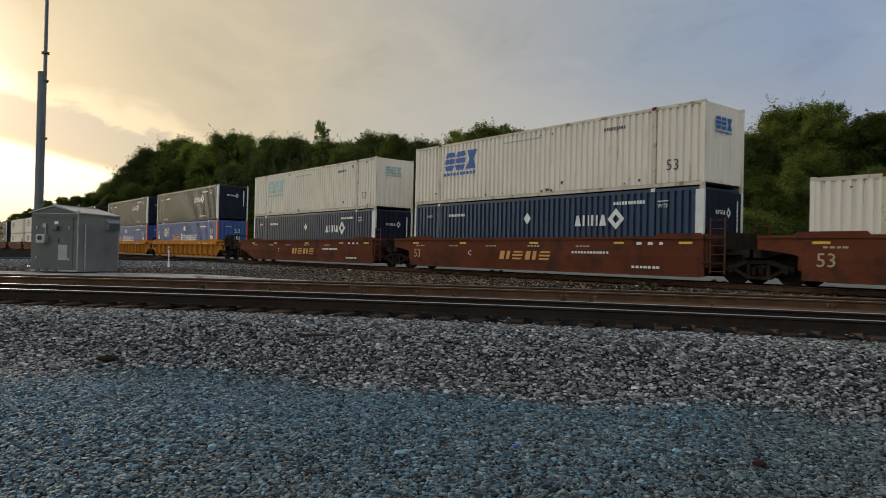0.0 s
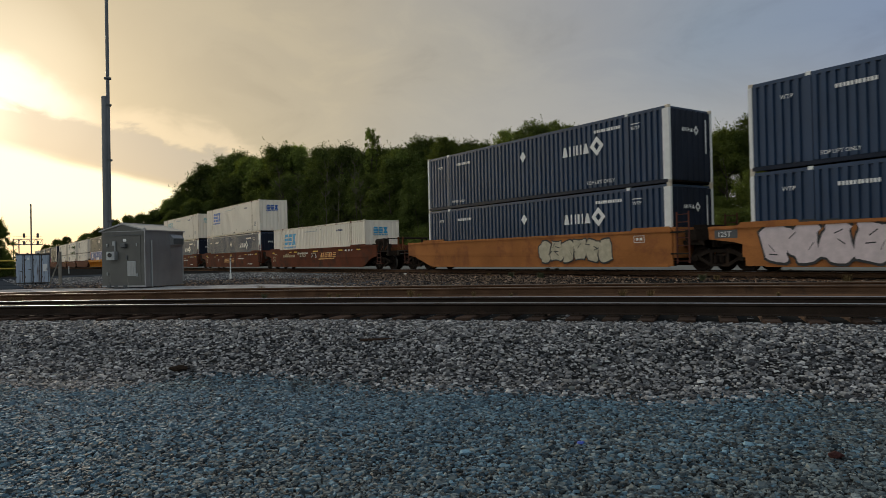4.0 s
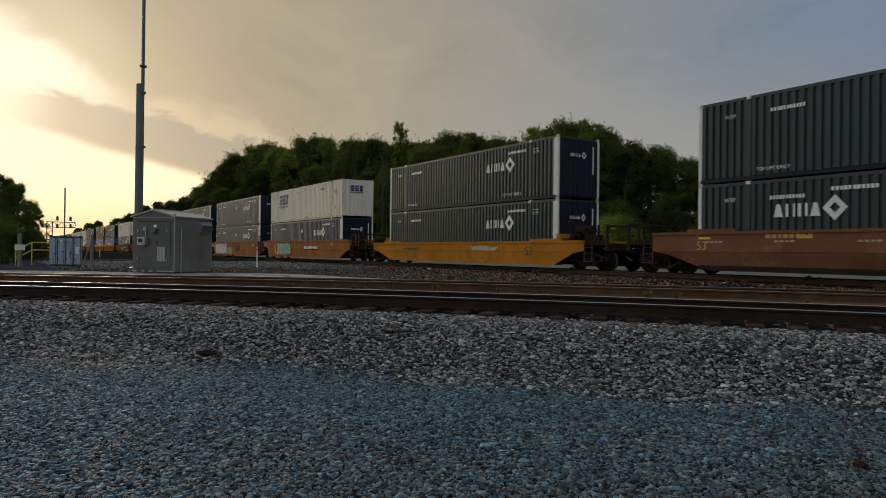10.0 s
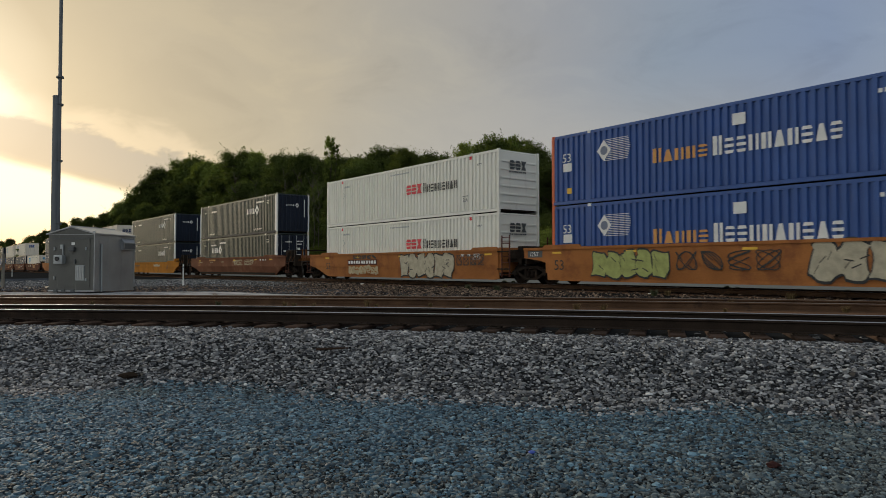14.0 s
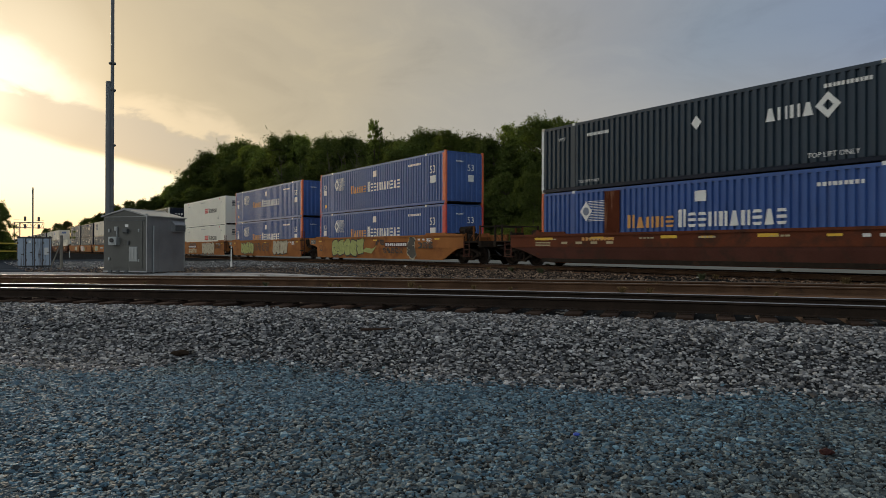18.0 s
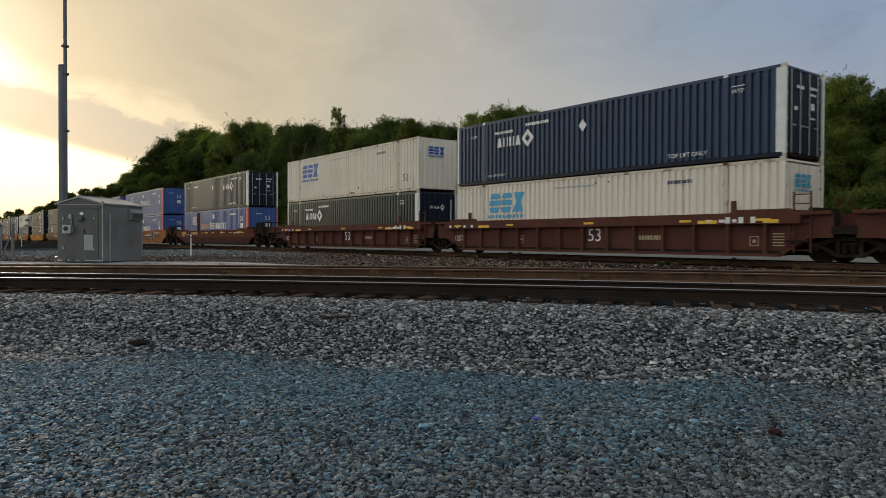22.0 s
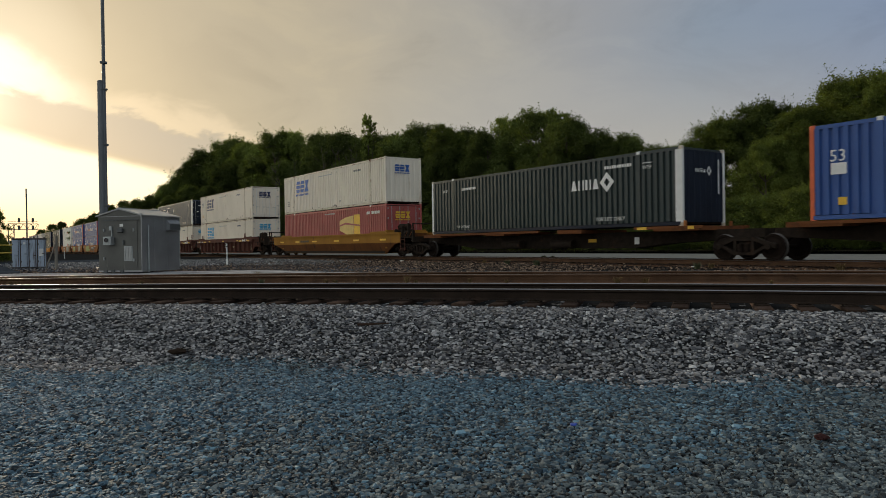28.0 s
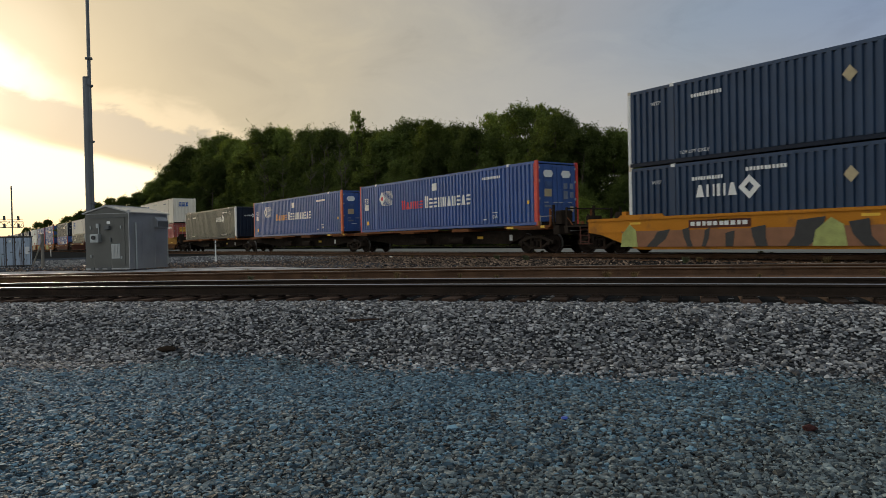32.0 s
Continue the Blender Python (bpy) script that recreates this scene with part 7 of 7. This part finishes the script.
mark(c_car, "ring", lambda: diamond(0.1, 1.03, 0.17, SIDE - 0.001, 0.8, 1.0), M_LOGO_W)
blocks(c_car, "car_word_long", (4, 1.55, 4.2, 0.86, 1.2, SIDE - 0.001, 77, 0.35, 0.3), M_LOGO_AMBER, "faded amber block mark")
mark(c_car, "swoosh", lambda: Shape().slab([(1.2, 0.70), (3.9, 0.75), (4.0, 0.81), (1.5, 0.79)], SIDE - 0.005, SIDE - 0.001), M_LOGO_AMBER, "amber painted stroke")
plate_bars(c_car, -2.4, -0.6, 1.16, 1.26, M_LOGO_W, n=10)
scribble(c_car, -2.6, -0.9, 0.95, 1.3, M_G_WHITE, 21, 2)
for k, x in enumerate((-3.3, 0.6, 4.6)):
    part("reflector", shared(("brown_reflector", k), lambda: Shape().box(x, x + 0.6, SIDE - 0.009, SIDE - 0.002, 1.28, 1.37), M_LOGO_YEL), None, c_car, "yellow reflector strip")
for car in (a_car, b_car):
    blocks(car, "car_word", (4, -1.6, 1.5, 0.62, 0.98, SIDE - 0.001, 77, 0.25, 0.3), M_LOGO_AMBER, "faded amber block mark")
    plate_bars(car, 2.6, 4.4, 0.9, 1.0, M_LOGO_W, n=12)
    lettering(car, "C", 0.34, -3.6, 0.75, M_LOGO_W, SIDE)
    plate_bars(car, 5.4, 6.6, 0.4, 0.5, M_LOGO_W, n=7)
# D E F: three orange units
d_car = ride(well_car(L_ORANGE, M_WEATHERED, True, False, trim=False, marks=""), 13.87)
stack(13.87, dark_box(M_NAVY), dark_box(M_NAVY))
graffiti(d_car, "d", 6, 1.2, 5.4, 0.45, 1.3, M_G_WHITE, M_G_BLACK, 1)
e_car = ride(well_car(L_ORANGE, M_WEATHERED, False, False, trim=False, marks=""), 33.15)
stack(33.15, dark_box(M_NAVY), dark_box(M_NAVY))
graffiti(e_car, "e", 5, -7.6, -2.9, 0.32, 1.45, M_G_PINK, M_G_BLACK, 2)
graffiti(e_car, "e2", 3, -2.6, -0.8, 0.35, 1.0, M_G_LIME, M_G_TEAL, 3)
blocks(e_car, "car_word_2", (3, 0.6, 2.4, 0.65, 1.15, SIDE - 0.001, 78, 0.0, 0.3), M_BROWN, "faded brown block mark")
f_car = ride(well_car(L_ORANGE, M_WEATHERED, False, True, trim=False), 52.72)
stack(52.72, dark_box(M_NAVY), cream_box(M_LOGO_NAVY))
graffiti(f_car, "f0", 6, -6.3, -2.2, 0.5, 1.22, M_LOGO_YEL, M_WEATHERED, 4)
graffiti(f_car, "f", 7, -6.0, -2.5, 0.42, 1.3, M_G_TEAL, M_G_WHITE, 5)
plate_bars(f_car, 1.0, 4.0, 0.85, 1.08, M_LOGO_W, M_UMBER, 11)
# G, H: single cars
g_car = ride(well_car("orange-yellow low-sided well car, worn", M_YELLOW, True, True, top=1.30, trim=False, marks="53r", deep=0.22), 76.49)
stack(76.49, dark_box(M_BLACK), dark_box(M_BLACK))
plate_bars(g_car, -5.9, -3.9, 0.85, 0.98, M_LOGO_BLACK, n=10)
part("spray_fill", shared("patch", lambda: Shape().slab([(1.6, 0.85), (3.6, 0.82), (3.9, 1.05), (3.3, 0.98), (2.9, 1.08), (1.5, 1.04)], SIDE - 0.008, SIDE - 0.002), M_G_WHITE), None, g_car, "white spray-painted patch")
h_car = ride(well_car("faded red-brown well car with scraped paint", M_FADED, True, True, marks="", skirt=M_FADED), 100.2)
stack(100.2, dark_box(M_BLACK, "left", "door"), dark_box(M_BLACK))
plate_bars(h_car, -5.3, -3.7, 1.28, 1.42, M_LOGO_AMBER, n=8)
lettering(h_car, "53", 0.46, -8.0, 0.90, M_LOGO_AMBER, SIDE)
scribble(h_car, 0.2, 4.6, 0.9, 1.35, M_LOGO_OLD, 33, 2)
# X P Q: three orange units
x_car = ride(well_car(L_ORANGE, M_WEATHERED, True, False), 123.89)
stack(123.89, white_box(), white_box())
plate_bars(x_car, -5.0, -1.9, 0.92, 1.12, M_LOGO_W, M_UMBER, n=11)
graffiti(x_car, "x0", 8, -5.0, -1.7, 0.36, 0.8, M_LOGO_OLD, M_WEATHERED, 7)
graffiti(x_car, "x", 6, 0.5, 5.0, 0.30, 1.42, M_G_WHITE, M_G_BLACK, 8)
p_car = ride(well_car(L_ORANGE, M_WEATHERED, False, False), 143.3)
stack(143.3, blue_box(M_LOGO_AMBER), blue_box(M_LOGO_AMBER))
graffiti(p_car, "p", 5, -5.8, -2.4, 0.4, 1.3, M_G_LIME, M_G_BLACK, 9)
graffiti(p_car, "p2", 4, 2.4, 5.6, 0.36, 1.42, M_G_WHITE, M_G_BLACK, 10)
q_car = ride(well_car(L_ORANGE, M_WEATHERED, False, True), 162.82)
stack(162.82, blue_box(M_LOGO_AMBER, label="blue corrugated container with red corner posts and white block lettering", posts=M_REDPOST), blue_box(M_LOGO_AMBER))
graffiti(q_car, "q", 5, -5.6, -0.95, 0.38, 1.38, M_G_LIME, M_G_BLACK, 11)
part("spray_fill", shared("spray_tail", lambda: Shape().slab([(-1.2, 0.62), (0.1, 0.48), (0.75, 0.95), (0.2, 0.78), (-0.6, 0.85)], SIDE - 0.010, SIDE - 0.004), M_G_LIME), None, q_car, "lime spray-painted tail")
plate_bars(q_car, 1.9, 4.4, 0.92, 1.12, M_LOGO_W, M_UMBER, n=10)
scribble(q_car, 1.6, 4.0, 0.5, 0.85, M_G_BLACK, 41, 5)
scribble(q_car, 5.6, 7.2, 0.8, 1.15, M_G_BLACK, 42, 3)
graffiti(q_car, "q2", 1, 4.55, 5.35, 0.3, 1.4, M_G_BLACK, M_G_WHITE, 12)
for car in (e_car, f_car, p_car, q_car):
    part("panel", shared("load_panel", lambda: Shape().box(-9.3, -8.45, SIDE - 0.004, SIDE - 0.001, 1.14, 1.42), M_GREYDARK), None, car, "dark painted panel")
    lettering(car, "125T", 0.25, -9.2, 1.19, M_LOGO_W, SIDE - 0.003)
# J: single
j_car = ride(well_car("red-brown well car with sloped ends", M_BROWN, True, True, top=1.42, marks="", skirt=M_UMBER), 186.59)
j_low = blue_box(M_LOGO_AMBER, label="blue container with orange posts and a rusty brown patch", left=False)
mark(j_low, "patch", lambda: Shape().box(-4.35, -3.55, FACE - 0.004, FACE, 0.1, 2.75), M_RUSTPATCH, "streaky rusty patch")
stack(186.59, j_low, dark_box(M_SLATE, "right", "door"))
plate_bars(j_car, -5.4, -3.6, 1.1, 1.25, M_LOGO_AMBER, n=9)
for k, (x, w) in enumerate(((-8.3, 1.15), (-4.9, 0.7), (-1.4, 0.7), (2.4, 0.7), (6.3, 0.9))):
    part("reflector", shared(("long_reflector", k), lambda: Shape().box(x, x + w, SIDE - 0.010, SIDE - 0.001, 1.16, 1.27), M_LOGO_YEL), None, j_car, "amber reflector strip")
for k in range(4):
    part("painted_block", shared(("data_patch", k), lambda: Shape().box(-6.6 + 0.85 * k, -6.25 + 0.85 * k, SIDE - 0.009, SIDE - 0.001, 0.98, 1.08), M_LOGO_OLD), None, j_car)
for k in range(3):
    part("painted_block", shared(("data_row", k), lambda: Shape().box(-8.25, -7.3, SIDE - 0.009, SIDE - 0.001, 0.90 + 0.07 * k, 0.935 + 0.07 * k), M_LOGO_OLD), None, j_car)
# K L M: three dark brown ribbed units
k_car = ride(well_car(L_UMB, M_UMBER, True, False, ribbed=True, marks="53c"), 210.22)
stack(210.22, dark_box(M_BLACK, "left"), cream_box(M_LOGO_BLUE))
l_car = ride(well_car(L_UMB, M_UMBER, False, False, ribbed=True, marks="53c"), 229.68)
stack(229.68, cream_box(M_LOGO_SKY, "door"), dark_box(M_NAVY, "left", "door"))
m_car = ride(well_car(L_UMB, M_UMBER, False, True, ribbed=True, marks="53c"), 249.35)
stack(249.35, cream_box(M_LOGO_SKY, "door", "left"), cream_box(M_LOGO_NAVY, "door", "left"))
for car in (k_car, l_car, m_car):
    lettering(car, "125T", 0.36, -8.2, 0.62, M_LOGO_W, SIDE + 0.128)
    plate_bars(car, 2.75, 3.75, 0.66, 0.84, M_LOGO_OLD, n=8, out=-0.128)
    for k in range(4):
        part("white_stripe", shared(("white_stripe", k), lambda: Shape().box(-8.3 + 0.55 * k, -8.15 + 0.55 * k, SIDE - 0.116, SIDE - 0.112, 1.24, 1.36), M_LOGO_W), None, car)
    for k, (x, w, paint_) in enumerate(((-6.1, 0.75, M_LOGO_YEL), (5.3, 0.7, M_LOGO_YEL), (6.3, 0.16, M_LOGO_W), (6.75, 0.16, M_LOGO_W), (7.15, 0.16, M_LOGO_W), (7.55, 0.5, M_LOGO_YEL))):
        part("white_stripe" if paint_ is M_LOGO_W else "reflector", shared(("beam_strip", k), lambda: Shape().box(x, x + w, SIDE - 0.117, SIDE - 0.112, 1.22, 1.42 if paint_ is M_LOGO_W else 1.33), paint_), None, car)
    for k, (x, z) in enumerate(((-3.6, 0.55), (7.0, 0.5))):
        for m, (u, v, a, b) in enumerate(((0, .3, 0, .02), (0, .3, .28, .3), (0, .02, .02, .28), (.28, .3, .02, .28), (.1, .2, .1, .2))):
            part("marking", shared(("ribbed_box", k, m), lambda: bars(x + u, x + v, z + a, z + b, SIDE + 0.125), M_LOGO_OLD), None, car)
    for k in range(5):
        part("marking", shared(("ribbed_line", k), lambda: bars(7.75, 8.35 - 0.12 * (k % 2), 0.5 + 0.09 * k, 0.535 + 0.09 * k, SIDE + 0.125), M_LOGO_OLD), None, car)
    for x in (-6.9, 6.5):
        part("hand_brake_post", shared(("hand_brake_post", x), lambda: Shape().cbox(x - 0.08, x + 0.08, -1.5, -1.42, 1.55, 1.95, 0.01), M_UMBER), None, car)
# N: single, mustard
n_car = ride(well_car("mustard-yellow well car with a rusty lower half", M_MUSTARD, True, True, top=1.45, trim=False, marks="", skirt=M_RUSTLOW), 273.09)
stack(273.09, red_box(), cream_box(M_LOGO_BLUE, fifty="left"))
plate_bars(n_car, -4.7, -2.9, 0.97, 1.13, M_LOGO_BLACK, n=9)
for k, x in enumerate((-8.6, -5.5, -2.4, 1.2, 4.1, 7.6)):
    part("reflector", shared(("mustard_reflector", k), lambda: Shape().box(x, x + 0.75, SIDE - 0.009, SIDE - 0.001, 0.98, 1.09), M_LOGO_YEL), None, n_car, "amber reflector strip")
# U V W on spine cars
ride(spine_car("dark spine car with rusty orange side strips", True, False, 2.6), 294.29)
ride(dark_box(M_BLACK, label="charcoal corrugated container with white posts on a spine car"), 294.29, 1.236)
ride(spine_car("dark spine car with rusty orange side strips", False, False, 1.7), 315.0)
ride(blue_box(M_LOGO_AMBER, "door"), 315.0, 1.236)
ride(spine_car("dark spine car with rusty orange side strips", False, True, 2.1), 333.64)
ride(blue_box(M_LOGO_RED, "door", True, "blue corrugated container with red posts and red and white lettering", M_REDPOST), 333.64, 1.236)
# Y
y_car = ride(well_car("yellow well car with dark spray paint along its side", M_YELLOW, True, True, top=1.38, marks=""), 354.85)
stack(354.85, dark_box(M_NAVY, "left", placard=M_LOGO_OLD), dark_box(M_NAVY, placard=M_LOGO_OLD))
part("spray_fill", shared("brown_band", lambda: Shape().slab([(-7.5, 0.27), (7.0, 0.27), (7.6, 0.86), (-8.3, 0.86)], SIDE - 0.049, SIDE - 0.046), M_G_TAN), None, y_car, "tan spray-painted band")
for k, (x, w, lean, z) in enumerate(((-6.75, 0.55, 0.35, 0.9), (-5.5, 0.28, -0.15, 0.95), (-4.7, 0.2, 0.1, 0.92), (-3.9, 0.34, 0.0, 0.8), (-2.95, 0.5, -0.12, 0.95), (-1.6, 0.85, 0.25, 1.15), (0.1, 0.55, -0.3, 1.05), (1.2, 0.9, 0.2, 0.9),
                                  (2.6, 0.35, -0.1, 1.0), (3.5, 0.5, 0.15, 0.9), (4.6, 0.7, -0.2, 1.05), (6.0, 0.4, 0.1, 0.9))):
    part("spray_stroke", shared(("black_wedge", k), lambda: Shape().slab([(x - lean, 0.27), (x - lean + w * 0.8, 0.27), (x + w * 0.9, 0.55), (x + w + lean * 0.4, z), (x + lean * 0.4, z - 0.08), (x, 0.6)], SIDE - 0.055, SIDE - 0.051), M_G_BLACK), None, y_car, "black spray-painted wedge")
for k, (x, w) in enumerate(((-8.3, 0.8), (-1.05, 1.0), (2.0, 0.8), (5.2, 0.9))):
    part("spray_fill", shared(("lime_patch", k), lambda: Shape().slab([(x, 0.27), (x + w, 0.27), (x + w * 0.9, 0.9), (x + w * 0.55, 1.12), (x + w * 0.1, 0.75)], SIDE - 0.060, SIDE - 0.056), M_G_LIME), None, y_car, "lime spray-painted patch")
plate_bars(y_car, -5.25, -3.1, 0.97, 1.13, M_LOGO_W, M_UMBER, n=10)

scribble(x_car, -4.5, -1.9, 1.22, 1.42, M_G_BLACK, 2, 5)
scribble(x_car, 5.2, 7.3, 0.8, 1.35, M_G_BLACK, 22, 4)
scribble(p_car, -2.2, 1.6, 0.6, 1.3, M_G_BLACK, 3, 4)
scribble(q_car, 0.6, 1.8, 1.0, 1.35, M_G_BLACK, 4, 2)

for car in (d_car, e_car, f_car, x_car, p_car, q_car):
    for k, (u, v, a, b) in enumerate(((6.5, 7.0, 1.1, 1.12), (6.5, 7.0, 1.34, 1.36), (6.5, 6.52, 1.12, 1.34), (6.98, 7.0, 1.12, 1.34), (6.6, 6.72, 1.18, 1.28), (6.78, 6.9, 1.18, 1.28))):
        part("marking", shared(("data_box", k), lambda: bars(u, v, a, b, SIDE - 0.006), M_LOGO_W), None, car)
for car in (a_car, b_car, c_car, j_car, h_car):
    for k in range(5):
        tagged(part("marking", shared(("data_line", k), lambda: bars(-7.6 + 2.6 * k, -6.9 + 2.6 * k, 1.16, 1.22, SIDE - 0.006, 4), M_LOGO_OLD), None, car), kind="stuff")

# ---- ties, one by one ----


def lay_ties():
    tie = Shape().cbox(-0.115, 0.115, -1.3, 1.3, -0.37, -0.188, 0.012).mesh("tie", M_TIE)
    plate = Shape().cbox(-0.09, 0.09, -0.9, -0.6, -0.188, -0.168, 0.004).cbox(-0.09, 0.09, 0.6, 0.9, -0.188, -0.168, 0.004)
    for x in (-0.05, 0.05):
        for y in (-0.85, -0.66, 0.66, 0.85):
            plate.box(x - 0.012, x + 0.012, y - 0.012, y + 0.012, -0.17, -0.145)
    plate = plate.mesh("tie_plate", M_RAIL)
    rng = random.Random(8)
    spots = []
    for c, r, a0, a1, track in ((NEAR_C, NEAR_R, 109, 148, track_1), (SIDE_C, SIDE_R, 112.5, 148, track_2)):
        n = int(radians(a1 - a0) * r / 0.52)
        for k in range(n):
            a = a0 + (a1 - a0) * k / n
            x, y = arc(c, r + rng.uniform(-.05, .05), a)
            spots.append((track, pose(x, y, rng.uniform(-.012, .006), 0, 0, a - 90 + rng.uniform(-1.5, 1.5))))
    for k in range(120):
        x = -58 + 0.52 * k
        spots.append((track_3, pose(x, line_y(x) + rng.uniform(-.04, .04), rng.uniform(-.01, .006), 0, 0, rng.uniform(-1.5, 1.5))))
    for track, m in spots:
        t = part("tie", tie, None, track, at=m)
        if track is not track_2:
            part("tie_plate", plate, None, t)


lay_ties()


def motions():
    """The train rolls along its line, slowing a little."""
    times = [0.0, 2.0, 4.0, 6.0, 8.0, 10.0, 12.0, 14.0, 16.0, 18.0, 20.0, 22.0, 24.0, 26.0, 28.0, 30.0, 32.0]
    for t, offset, z in RIDERS:
        rows = []
        for s in times:
            x0 = offset - (11.656 * s - 0.0029 * (s - 16.0) ** 2)
            y0, y1 = line_y(x0), line_y(x0 + 2 * HALF)
            h = math.atan2(y1 - y0, 2 * HALF)
            rows.append((s, pose(x0 + HALF * math.cos(h), (y0 + y1) / 2, z, 0, 0, math.degrees(h))))
        walk(t, rows)
    # the wheels roll without slipping
    turns = []
    for k in range(641):
        s = 0.05 * k
        turns.append((s, math.degrees(-(11.656 * s - 0.0029 * (s - 16.0) ** 2 + 0.0029 * 256) / ROLL)))
    for ax, w in TURNING:
        walk(w, [(s, pose(ax, 0, 0.44, 0, a, 0)) for s, a in turns])


motions()
